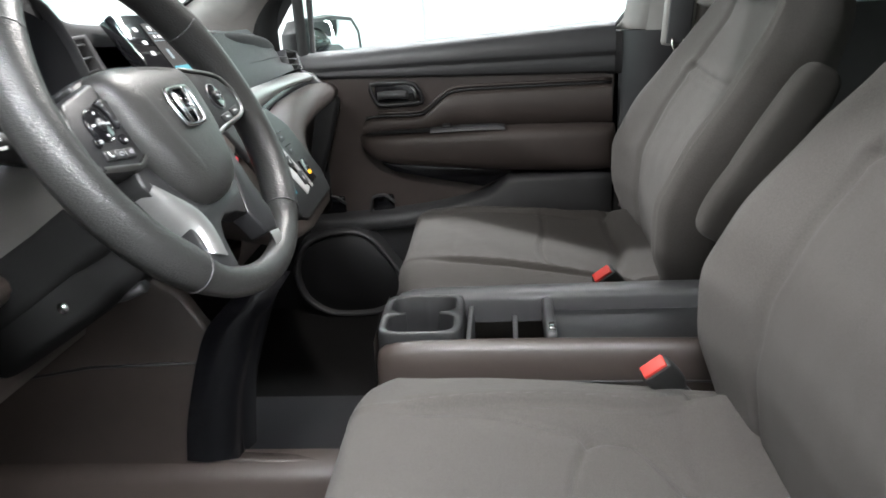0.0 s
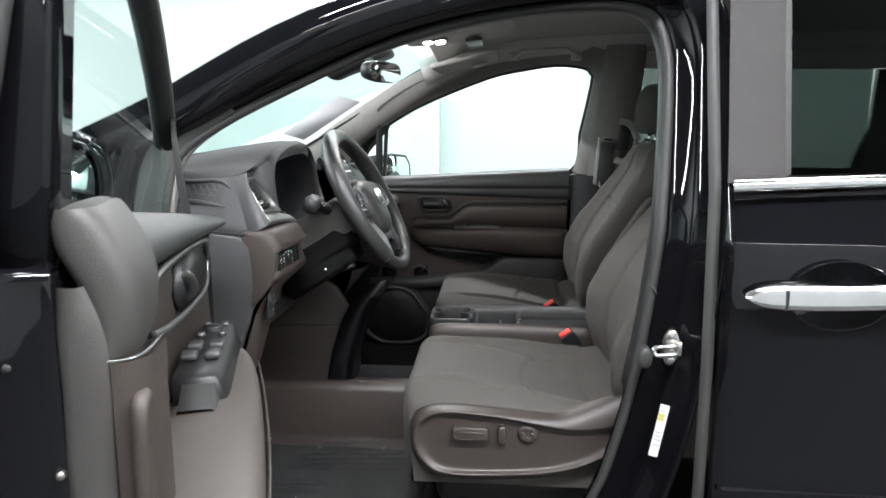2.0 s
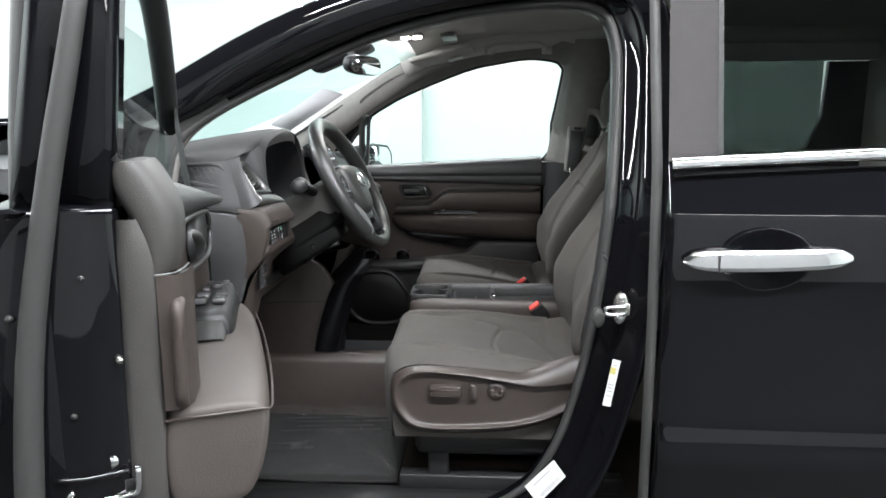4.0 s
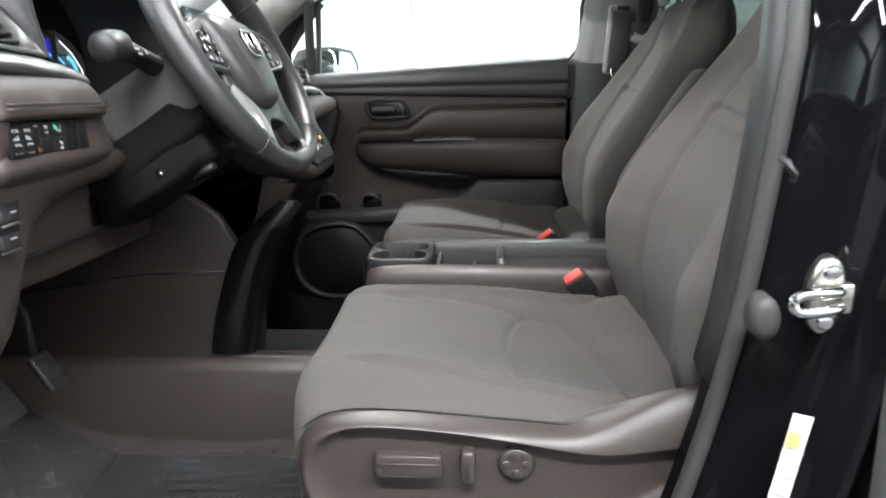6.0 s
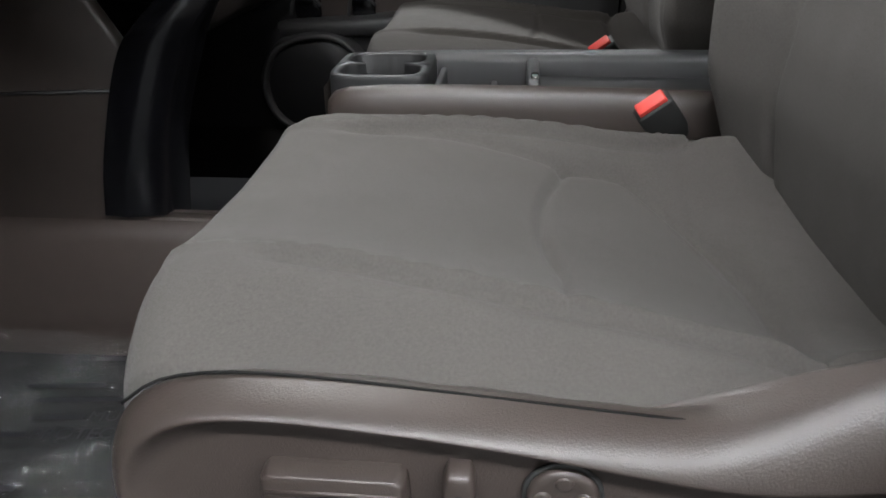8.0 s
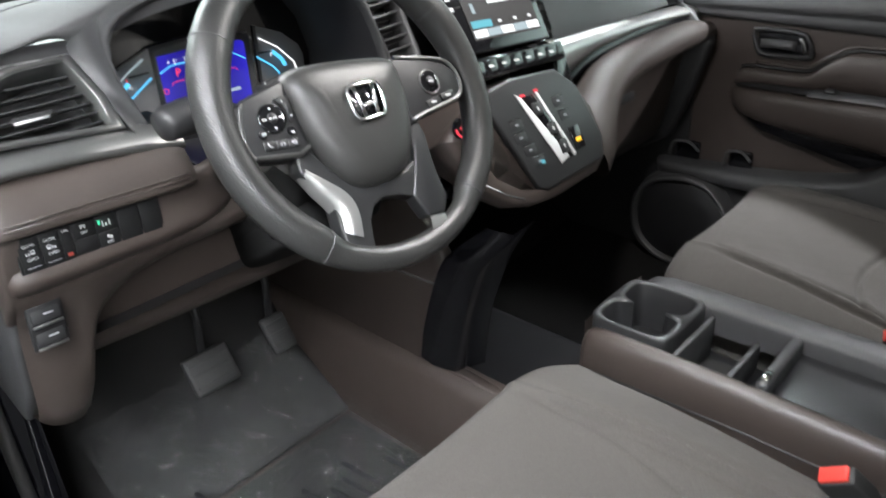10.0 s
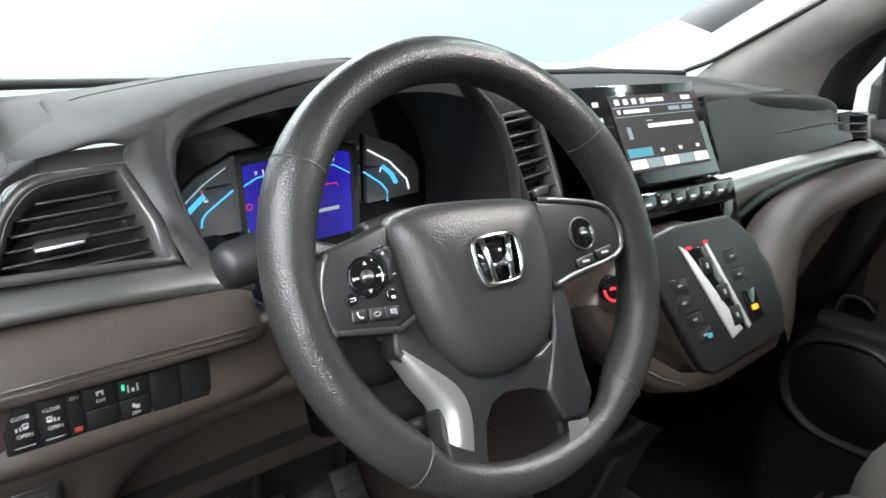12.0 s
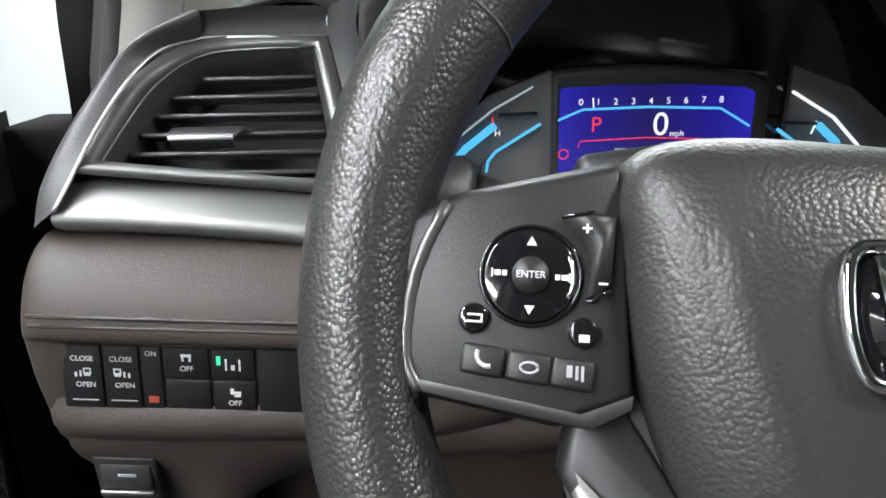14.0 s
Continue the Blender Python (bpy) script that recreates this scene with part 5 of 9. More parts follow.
sweep = [[(-0.398, 1.90, 1.016), (-0.375, 1.90, 1.018), (-0.352, 1.90, 1.009), (-0.345, 1.90, 0.990), (-0.358, 1.90, 0.970), (-0.43, 1.90, 0.960)],
         [(-0.400, 1.80, 1.024), (-0.375, 1.80, 1.026), (-0.350, 1.80, 1.016), (-0.342, 1.80, 0.992), (-0.356, 1.80, 0.968), (-0.43, 1.80, 0.955)],
         [(-0.400, 1.65, 1.025), (-0.374, 1.65, 1.027), (-0.348, 1.65, 1.016), (-0.338, 1.65, 0.990), (-0.352, 1.65, 0.966), (-0.43, 1.65, 0.952)],
         [(-0.396, 1.53, 1.020), (-0.370, 1.53, 1.023), (-0.342, 1.53, 1.010), (-0.330, 1.535, 0.984), (-0.345, 1.54, 0.960), (-0.43, 1.545, 0.945)],
         [(-0.390, 1.445, 1.002), (-0.362, 1.445, 1.006), (-0.330, 1.45, 0.992), (-0.316, 1.46, 0.966), (-0.330, 1.47, 0.943), (-0.43, 1.48, 0.930)],
         [(-0.376, 1.375, 0.975), (-0.345, 1.378, 0.982), (-0.308, 1.388, 0.968), (-0.294, 1.408, 0.943), (-0.308, 1.422, 0.920), (-0.42, 1.43, 0.905)],
         [(-0.355, 1.318, 0.965), (-0.318, 1.325, 0.966), (-0.280, 1.345, 0.944), (-0.272, 1.368, 0.915), (-0.288, 1.382, 0.893), (-0.40, 1.39, 0.88)],
         [(-0.300, 1.284, 0.968), (-0.272, 1.292, 0.950), (-0.255, 1.312, 0.920), (-0.254, 1.330, 0.893), (-0.272, 1.340, 0.876), (-0.38, 1.345, 0.865)],
         [(-0.250, 1.268, 0.938), (-0.240, 1.272, 0.922), (-0.238, 1.282, 0.900), (-0.243, 1.292, 0.882), (-0.262, 1.298, 0.870), (-0.36, 1.30, 0.86)]]
part("brown_sweep", flow(sweep, 4), BROWNS, dash, "brown vinyl sweep that runs down beside the shifter", sub=1)
part("glovebox", loft([[(-0.40, y, 0.965), (-0.405, y, 0.93), (-0.425, y, 0.84), (-0.45, y, 0.73), (-0.52, y, 0.70), (-0.7, y, 0.72)] for y in (1.36, 1.40, 1.6, 1.84, 1.885)]), BROWN, dash, "brown glovebox lid", sub=1)
part("glovebox_catch", obox(frame_matrix((-0.412, 1.62, 0.90), (0, 1, 0), (-0.2, 0, 1)), 0.09, 0.022, 0.010), DASHD, dash, bevel=0.004)
part("far_face", loft([[(-0.455, y, 1.165 - 0.45 * max(0, y - 1.6) ** 1.2), (-0.445, y, 1.13 - 0.3 * max(0, y - 1.6)), (-0.425, y, 1.09 - 0.1 * max(0, y - 1.6)), (-0.42, y, 1.06)] for y in (1.38, 1.5, 1.62, 1.74, 1.80)]), DASH, dash, "charcoal face above the silver sweep")
part("far_face_seam", tube([(-0.435, 1.41, 1.10), (-0.432, 1.55, 1.102), (-0.43, 1.70, 1.098), (-0.43, 1.79, 1.09)], 0.0012, 5), DASHD, dash)
C3 = frame_matrix((-0.43, 1.84, 1.075), (0.12, 1, -0.1), (-0.3, 0, 0.95))
louvre_vent(C3, [(-0.035, -0.016), (0.03, -0.018), (0.028, 0.02), (-0.03, 0.026)], 3, "black outer air vent")
part("far_end", prism([(-1.05, 1.12), (-0.52, 1.09), (-0.45, 1.06), (-0.40, 1.04), (-0.34, 0.98), (-0.37, 0.88), (-0.42, 0.75), (-0.5, 0.70), (-1.05, 0.75)], 1.86, 1.895), DASHD, dash, bevel=0.01)

# ---- steering column and wheel ----
WM = frame_matrix((-0.249, 0.785, 1.135), (0.06, 0.997, -0.045), (-0.475, 0, 0.88))
col = thing("steering_column", "dark plastic steering column shroud with stalks", "steering column")
rg = lambda z, rx, ry, dy=0.0, n=1.0: on(WM, [(rx * math.copysign(abs(math.cos(a)) ** n, math.cos(a)), ry * math.copysign(abs(math.sin(a)) ** n, math.sin(a)) + dy, z) for a in np.linspace(0, 2 * math.pi, 33)[:-1]])
part("shroud", loft([rg(-0.05, 0.055, 0.045, -0.005, 0.7), rg(-0.085, 0.068, 0.050, -0.008, 0.5), rg(-0.15, 0.072, 0.055, -0.016, 0.45), rg(-0.24, 0.072, 0.058, -0.022, 0.45), rg(-0.30, 0.07, 0.055, -0.03, 0.5)], closed=True), COLGREY, col, "grey taupe column shroud")
part("shroud_lower", loft([rg(-0.075, 0.055, 0.022, -0.048, 0.5), rg(-0.11, 0.0745, 0.030, -0.050, 0.4), rg(-0.20, 0.0745, 0.034, -0.056, 0.4), rg(-0.27, 0.0735, 0.034, -0.062, 0.4)], closed=True), MATTK, col, "black lower half of the shroud")
part("shroud_base", loft([rg(-0.10, 0.050, 0.022, -0.088, 0.5), rg(-0.14, 0.070, 0.026, -0.094, 0.4), rg(-0.28, 0.070, 0.03, -0.10, 0.4)], closed=True), MATTK, col, "black box under the column")
part("tilt_bolt", disc(frame_matrix(WM @ Vector((-0.071, -0.098, -0.17)), WM.to_3x3() @ Vector((0, 1, 0)), WM.to_3x3() @ Vector((0, 0, 1))), 0.006, 0.004, 12, 0.004), CHROME, col, "bright bolt")
part("tilt_lever", tube(on(WM, [(-0.02, -0.11, -0.17), (-0.03, -0.118, -0.14), (-0.032, -0.12, -0.115)]), 0.006, 8, flat=1.6), DASHD, col)
part("stalk", tube(on(WM, [(-0.06, 0.022, -0.10), (-0.11, 0.040, -0.10), (-0.135, 0.046, -0.098)]), 0.0135, 12), DASHD, col, "black lamp stalk")
part("stalk_knob", tube(on(WM, [(-0.128, 0.047, -0.098), (-0.132, 0.047, -0.098), (-0.150, 0.045, -0.097), (-0.172, 0.041, -0.096), (-0.180, 0.039, -0.096)]), 0.018, 20, rs=[0.014, 0.0185, 0.019, 0.0185, 0.015]), DASHD, col, "black stalk knob")
bars("stalk_mark", [(-0.115, 0.039, 0.012, 0.004), (-0.113, 0.031, 0.009, 0.003), (-0.096, 0.035, 0.004, 0.006)], WM @ Matrix.Translation((0, 0, -0.0868)), INK, col)
part("stalk", tube(on(WM, [(0.06, 0.010, -0.10), (0.12, 0.016, -0.10), (0.165, 0.02, -0.098)]), 0.0105, 10), DASHD, col, "black wiper stalk")
BTN = frame_matrix((-0.291, 0.983, 1.040), (0.25, 1, 0.0), (-0.35, 0, 0.93))
part("ignition_button", disc(BTN, 0.0145, 0.008, 24, 0.013), PIANO, dash, "black start button", bevel=0.001)
part("start_ring", tube([BTN @ Vector((0.0125 * math.cos(a), 0.0125 * math.sin(a), 0.0085)) for a in np.linspace(math.pi, 2 * math.pi, 13)], 0.0016, 6), GRED, dash, "red lit arc of the start button")
bars("start_glow", [(0, 0.0, 0.012, 0.003)], BTN @ Matrix.Translation((0, 0, 0.0088)), GRED, dash, 0.001, "red lit lettering bar")

wheel = thing("steering_wheel", "black leather steering wheel with grey spokes", "steering wheel")
rr, RIM = [], []
for a in np.linspace(0, 360, 97)[:-1]:
    b = min(abs(a - k) for k in (62, 298))
    low = np.clip((44 - abs(a - 180)) / 16, 0, 1)
    r_ = 0.0190 + 0.0020 * math.exp(-(b / 16) ** 2) - 0.0050 * low * low * (3 - 2 * low)
    rr.append(r_)
    c_ = 0.1855 - min(r_, 0.019)
    RIM.append((0.007 - c_ * math.sin(radians(a)), 0.002 + c_ * math.cos(radians(a)), -0.019))
bm = tube([Vector(p) for p in RIM], 0.018, 16, True, up=(0, 0, 1), rs=rr, flat=1.0)
part("rim", bm, LEATHER, wheel, "pebbled black leather rim", m=WM)
for a in (58, 302, 142, 218):
    c, s = math.cos(radians(a)), math.sin(radians(a))
    o = Vector((0.007 - 0.1665 * s, 0.002 + 0.1665 * c, -0.019))
    o = o if a in (58, 302) else Vector((0.007 - 0.1680 * s, 0.002 + 0.1680 * c, -0.019))
    k = [o + (0.0206 if a in (58, 302) else 0.0179) * (math.cos(q) * Vector((-s, c, 0)) + math.sin(q) * Vector((0, 0, 1))) for q in np.linspace(0, 2 * math.pi, 17)[:-1]]
    part("rim_seam", tube(k, 0.0009, 5, True, up=(c, s, 0.3)), DASH, wheel, m=WM)
hub = [(-0.088, 0.047), (-0.055, 0.053), (0.0, 0.050), (0.055, 0.045), (0.066, 0.038), (0.064, -0.015), (0.048, -0.062), (0.030, -0.084), (0.0, -0.091), (-0.034, -0.090), (-0.056, -0.074), (-0.077, -0.028), (-0.083, 0.015)]
hc = (-0.010, -0.018)
hs = lambda k: [(hc[0] + (x - hc[0]) * k, hc[1] + (y - hc[1]) * k) for x, y in hub]
rows = [on(WM, hs(1.0), -0.045), on(WM, hs(1.0), -0.018), on(WM, hs(0.97), -0.006), on(WM, hs(0.86), 0.003), on(WM, hs(0.6), 0.0085), on(WM, hs(0.25), 0.010)]
cover = part("airbag_cover", loft(rows, closed=True), LEATHERS, wheel, "black grained airbag cover", sub=2)
# a low crease that runs down the cover, laid on its surface
bpy.context.view_layer.update()
tree = BVHTree.FromObject(cover, bpy.context.evaluated_depsgraph_get())
axis = (WM.to_3x3() @ Vector((0, 0, 1))).normalized()
crease = []
for k in range(23):
    v = 0.044 - 0.132 * k / 22
    u = -0.055 + 0.10 * (0.026 - v) + 1.9 * (0.026 - v) ** 2
    row = []
    for du, h in ((-0.020, -0.0008), (-0.011, 0.0002), (-0.002, 0.0012), (0.004, 0.0007), (0.011, -0.0008)):
        hit_at = tree.ray_cast(WM @ Vector((u + du, v, 0.2)), -axis)[0]
        if hit_at is not None:
            fade = min(1.0, k / 5, (22 - k) / 6)
            row.append(hit_at + axis * (h * fade - 0.0008 * (1 - fade) - 0.0002))
    if len(row) == 5:
        crease.append(row)
part("cover_crease", loft(crease), LEATHERS, cover, sub=1)
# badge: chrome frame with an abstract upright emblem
BG = WM @ Matrix.Translation((-0.006, -0.0032, 0.0118)) @ Matrix.Scale(0.94, 4)
bo = [(-0.021, 0.017), (-0.010, 0.0195), (0.010, 0.0195), (0.021, 0.017), (0.0225, 0.0), (0.019, -0.015), (0.012, -0.019), (-0.012, -0.019), (-0.019, -0.015), (-0.0225, 0.0)]
part("badge", tube(smooth_path(on(BG, bo), 3, True), 0.0022, 8, True), CHROME, wheel, "chrome badge frame")
part("badge_plate", loft([on(BG, [(x * 0.92, y * 0.92) for x, y in bo], -0.003), on(BG, [(x * 0.92, y * 0.92) for x, y in bo], -0.001)], closed=True), PIANO, wheel)
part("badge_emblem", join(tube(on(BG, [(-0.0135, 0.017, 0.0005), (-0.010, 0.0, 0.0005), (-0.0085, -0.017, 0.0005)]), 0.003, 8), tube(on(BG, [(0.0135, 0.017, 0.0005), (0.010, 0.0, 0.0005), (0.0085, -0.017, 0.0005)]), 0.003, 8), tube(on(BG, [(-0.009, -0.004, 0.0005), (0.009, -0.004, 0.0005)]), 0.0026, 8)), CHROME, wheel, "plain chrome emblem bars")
# side spokes carrying the key pads
lp = [(-0.150, 0.020), (-0.130, 0.030), (-0.083, 0.042), (-0.078, -0.030), (-0.089, -0.034), (-0.098, -0.038), (-0.140, -0.031), (-0.150, -0.010)]
rp = [(0.062, 0.040), (0.105, 0.034), (0.135, 0.024), (0.150, 0.008), (0.148, -0.018), (0.140, -0.024), (0.060, -0.036), (0.062, 0.0)]
for o, nm in ((lp, "spoke_left"), (rp, "spoke_right")):
    sp = part("side_spoke", loft([on(WM, o, -0.034), on(WM, o, -0.013), on(WM, [(x * 0.985, y * 0.93) for x, y in o], -0.0085)], closed=True), DASHD, wheel, "black key pad spoke", bevel=0.002)
    if nm == "spoke_left":
        lsp = sp
    else:
        rsp = sp
part("spoke_trim", tube(smooth_path(on(WM, [(-0.133, 0.026), (-0.1415, 0.005), (-0.143, -0.020), (-0.138, -0.030)], -0.0095), 3), 0.0024, 8), SPOKE, wheel, "satin trim beside the keys")
part("spoke_trim", loft([on(WM, [(-0.1385, -0.0265), (-0.092, -0.0335), (-0.0775, -0.0275)], -0.006), on(WM, [(-0.137, -0.0300), (-0.089, -0.0375), (-0.078, -0.0315)], -0.006), on(WM, [(-0.136, -0.0305), (-0.089, -0.0385), (-0.078, -0.0325)], -0.016)]), SATIN, wheel, "satin trim under the keys")
part("spoke_trim", tube(smooth_path(on(WM, [(0.062, -0.033), (0.085, -0.028), (0.135, -0.021), (0.148, -0.008), (0.147, 0.010), (0.130, 0.027), (0.066, 0.0395)], -0.009), 4), 0.0026, 8), SATIN, wheel, "satin trim round the keys")
KM = WM @ Matrix.Translation((0, 0, -0.0085))
TT = Matrix.Translation
part("dial_ring", disc(KM @ TT((-0.1076, 0.0051, -0.001)), 0.0142, 0.003, 32, 0.0136), PIANO, lsp, "black four-way dial", bevel=0.0006)
part("dial_groove", tube([KM @ Vector((-0.1076 + 0.0146 * math.cos(a), 0.0051 + 0.0146 * math.sin(a), 0.0008)) for a in np.linspace(0, 2 * math.pi, 33)[:-1]], 0.0007, 6, True), PIANO, lsp)
part("dial_centre", disc(KM @ TT((-0.1076, 0.0051, 0.0015)), 0.0056, 0.0018, 24, 0.0052), DASHD, lsp, "centre key")
# chrome arc drawn in place of the highlight on the left dial
part("dial_shine", tube([KM @ Vector((-0.1076 + 0.0125 * math.cos(a), 0.0051 + 0.0125 * math.sin(a), 0.0015)) for a in np.linspace(-0.5, 0.5, 7)], 0.0009, 6), CHROME, lsp)
writing("lettering", "ENTER", KM @ TT((-0.1076, 0.0051, 0.0035)), 0.0029, INK, lsp)
for x, y in ((-0.1235, -0.0081), (-0.0917, -0.0107)):
    part("round_key", disc(KM @ TT((x, y, -0.0005)), 0.0048, 0.0035, 20, 0.0042), PIANO, lsp, bevel=0.0008)
for x, y in ((-0.1202, -0.0201), (-0.1069, -0.0215), (-0.0944, -0.0225)):
    part("key", obox(KM @ TT((x, y, 0.0008)) @ Matrix.Rotation(radians(-6), 4, "Z"), 0.0125, 0.0088, 0.003), DASHD, lsp, bevel=0.0012)
rk = [(-0.0995, 0.0225), (-0.090, 0.0245), (-0.0835, 0.0235), (-0.0845, 0.004), (-0.0885, 0.0), (-0.0915, -0.0015), (-0.0905, 0.010), (-0.0945, 0.018)]
part("rocker_key", loft([on(KM, rk, 0.0), on(KM, rk, 0.002), on(KM, [(x * 0.99 - 0.0009, y * 0.92 + 0.001) for x, y in rk], 0.0028)], closed=True), DASHD, lsp, "volume rocker key")
part("rocker_edge", tube(on(KM, rk[:2], 0.0028), 0.0007, 6), PIANO, lsp)
part("rocker_edge", tube(on(KM, [rk[5], (-0.0895, -0.0018), rk[4], (-0.0845, 0.0015)], 0.0028), 0.0007, 6), PIANO, lsp)
tri = lambda x, y, s, d: loft([[KM @ Vector(p) for p in ((x - s, y - d * s * 0.8, h), (x + s, y - d * s * 0.8, h), (x, y + d * s, h))] for h in (0.0022, 0.0026)], closed=True)
part("arrow", tri(-0.1076, 0.0150, 0.0015, 1), INK, lsp, smooth=False)
part("arrow", tri(-0.1076, -0.0050, 0.0015, -1), INK, lsp, smooth=False)
bars("skip_mark", [(-0.1188, 0.0054, 0.0006, 0.0026), (-0.1172, 0.0054, 0.0018, 0.0016), (-0.1152, 0.0054, 0.0014, 0.0016), (-0.0964, 0.0048, 0.0006, 0.0026), (-0.0978, 0.0048, 0.0018, 0.0016), (-0.0998, 0.0048, 0.0014, 0.0016)], KM @ TT((0, 0, 0.0022)), INK, lsp)
bars("plus_mark", [(-0.0918, 0.0195, 0.0028, 0.0007), (-0.0918, 0.0195, 0.0007, 0.0028), (-0.0868, 0.0035, 0.0026, 0.0007)], KM @ TT((0, 0, 0.0029)), INK, lsp)
bars("return_mark", [(-0.1232, -0.0072, 0.0042, 0.0006), (-0.1232, -0.0092, 0.0042, 0.0006), (-0.1211, -0.0082, 0.0006, 0.0024)], KM @ TT((0, 0, 0.0032)), INK, lsp)
part("home_mark", tri(-0.0917, -0.0093, 0.0022, 1), INK, lsp, smooth=False)
bars("home_mark", [(-0.0917, -0.0124, 0.0030, 0.0022)], KM @ TT((0, 0, 0.0032)), INK, lsp)
part("phone_mark", tube([KM @ Vector((-0.1188 + 0.0032 * math.cos(a), -0.0186 + 0.0032 * math.sin(a), 0.0026)) for a in np.linspace(2.7, 5.0, 7)], 0.0007, 6), INK, lsp)
part("voice_mark", tube([KM @ Vector((-0.1069 + 0.0026 * math.cos(a), -0.0215 + 0.0015 * math.sin(a), 0.0024)) for a in np.linspace(0, 6.2, 12)], 0.0005, 5), GREYINK, lsp)
bars("voice_mark", [(-0.0955, -0.0218, 0.0016, 0.0034), (-0.0934, -0.0222, 0.0008, 0.004), (-0.0918, -0.0224, 0.0008, 0.0044)], KM @ TT((0, 0, 0.0024)), GREYINK, lsp)
# right pad
part("dial_ring", disc(KM @ TT((0.103, 0.0045, -0.001)), 0.0135, 0.003, 32, 0.013), PIANO, rsp, "black cruise dial", bevel=0.0006)
part("dial_ring_edge", tube([KM @ Vector((0.103 + 0.0138 * math.cos(a), 0.0045 + 0.0138 * math.sin(a), 0.0008)) for a in np.linspace(0, 2 * math.pi, 33)[:-1]], 0.0008, 6, True), SATIN, rsp)
part("dial_centre", disc(KM @ TT((0.103, 0.0045, 0.0015)), 0.0056, 0.0018, 24, 0.0052), DASHD, rsp)
# the right dial's highlight, again a chrome arc
part("dial_shine", tube([KM @ Vector((0.103 + 0.0115 * math.cos(a), 0.0045 + 0.0115 * math.sin(a), 0.0015)) for a in np.linspace(-0.6, 0.5, 7)], 0.0012, 6), CHROME, rsp)
bars("dial_mark", [(0.103, 0.0045, 0.006, 0.0016)], KM @ TT((0, 0, 0.0034)), INK, rsp)
for x, y in ((0.098, -0.0195), (0.122, -0.0155)):
    part("key", obox(KM @ TT((x, y, 0.0008)) @ Matrix.Rotation(radians(8), 4, "Z"), 0.021, 0.0085, 0.003), DASHD, rsp, bevel=0.0012)
    bars("key_mark", [(x, y, 0.008, 0.002)], KM @ TT((0, 0, 0.0025)), INK, rsp)
# lower spokes: dark bridge and two legs with satin inlays
def plate(name, o, h0, h1, mat, label="", k=0.95, bevel=0.003):
    cx, cy = sum(p[0] for p in o) / len(o), sum(p[1] for p in o) / len(o)
    q = [(cx + (x - cx) * k, cy + (y - cy) * k) for x, y in o]
    return part(name, loft([on(WM, o, h0), on(WM, o, h1 - 0.003), on(WM, q, h1)], closed=True), mat, wheel, label, bevel=bevel)


plate("lower_bridge", [(-0.094, -0.036), (-0.080, -0.030), (-0.0600, -0.0600), (-0.0400, -0.0800), (-0.008, -0.0860), (0.032, -0.0820), (0.056, -0.070), (0.060, -0.090), (0.0300, -0.1140), (0.012, -0.1060), (-0.0106, -0.1030), (-0.0252, -0.1075), (-0.0353, -0.1210), (-0.0400, -0.1380), (-0.043, -0.158), (-0.072, -0.152), (-0.0745, -0.1180), (-0.0722, -0.0960), (-0.0785, -0.0825), (-0.0895, -0.0640), (-0.0965, -0.0510)], -0.036, -0.0135, SPOKED, "dark grey lower spoke bridge", 0.985, 0.002)
plate("lower_spoke", [(0.056, -0.036), (0.0700, -0.0310), (0.0738, -0.0500), (0.0712, -0.0800), (0.0715, -0.1050), (0.0735, -0.1240), (0.0620, -0.1425), (0.0385, -0.1400), (0.0275, -0.1120), (0.0415, -0.0860), (0.050, -0.065)], -0.034, -0.0115, DASHD, "black right lower spoke", 0.985, 0.003)
part("spoke_inlay", flow([[WM @ Vector(p) for p in r] for r in (((-0.0925, -0.0500, -0.0105), (-0.0915, -0.0530, -0.0095), (-0.0930, -0.0560, -0.0135), (-0.0940, -0.0565, -0.03)), ((-0.0745, -0.0665, -0.0095), (-0.0790, -0.0715, -0.0085), (-0.0850, -0.0750, -0.0135), (-0.0860, -0.0760, -0.03)), ((-0.0550, -0.0870, -0.0090), (-0.0640, -0.0915, -0.0080), (-0.0735, -0.0945, -0.0135), (-0.0745, -0.0955, -0.03)), ((-0.0495, -0.1080, -0.0090), (-0.0590, -0.1085, -0.0080), (-0.0700, -0.1080, -0.0130), (-0.0715, -0.1080, -0.03)), ((-0.0545, -0.1350, -0.0100), (-0.0625, -0.1310, -0.0090), (-0.0715, -0.1240, -0.0125), (-0.0735, -0.1230, -0.03)))], 3), SATINB, wheel, "satin silver spoke inlay")
part("spoke_inlay", flow([[WM @ Vector(p) for p in r] for r in (((0.0375, -0.1400, -0.0100), (0.0490, -0.1420, -0.0085), (0.0605, -0.1430, -0.0115)), ((0.0360, -0.1475, -0.0095), (0.0480, -0.1500, -0.0080), (0.0600, -0.1495, -0.0110)), ((0.0350, -0.1560, -0.0110), (0.0470, -0.1580, -0.0100), (0.0590, -0.1560, -0.0130)))], 2), SATINB, wheel, "satin silver spoke inlay")
part("hub_back", loft([on(WM, [(x * 1.08, y * 1.08 - 0.005) for x, y in hub], -0.045), on(WM, [(x * 1.08, y * 1.08 - 0.005) for x, y in hub], -0.018)], closed=True), DASHD, wheel, bevel=0.004)
part("hub_rear", loft([rg(-0.045, 0.06, 0.055, -0.01), rg(-0.075, 0.05, 0.045, -0.01)], closed=True), DASHD, wheel)

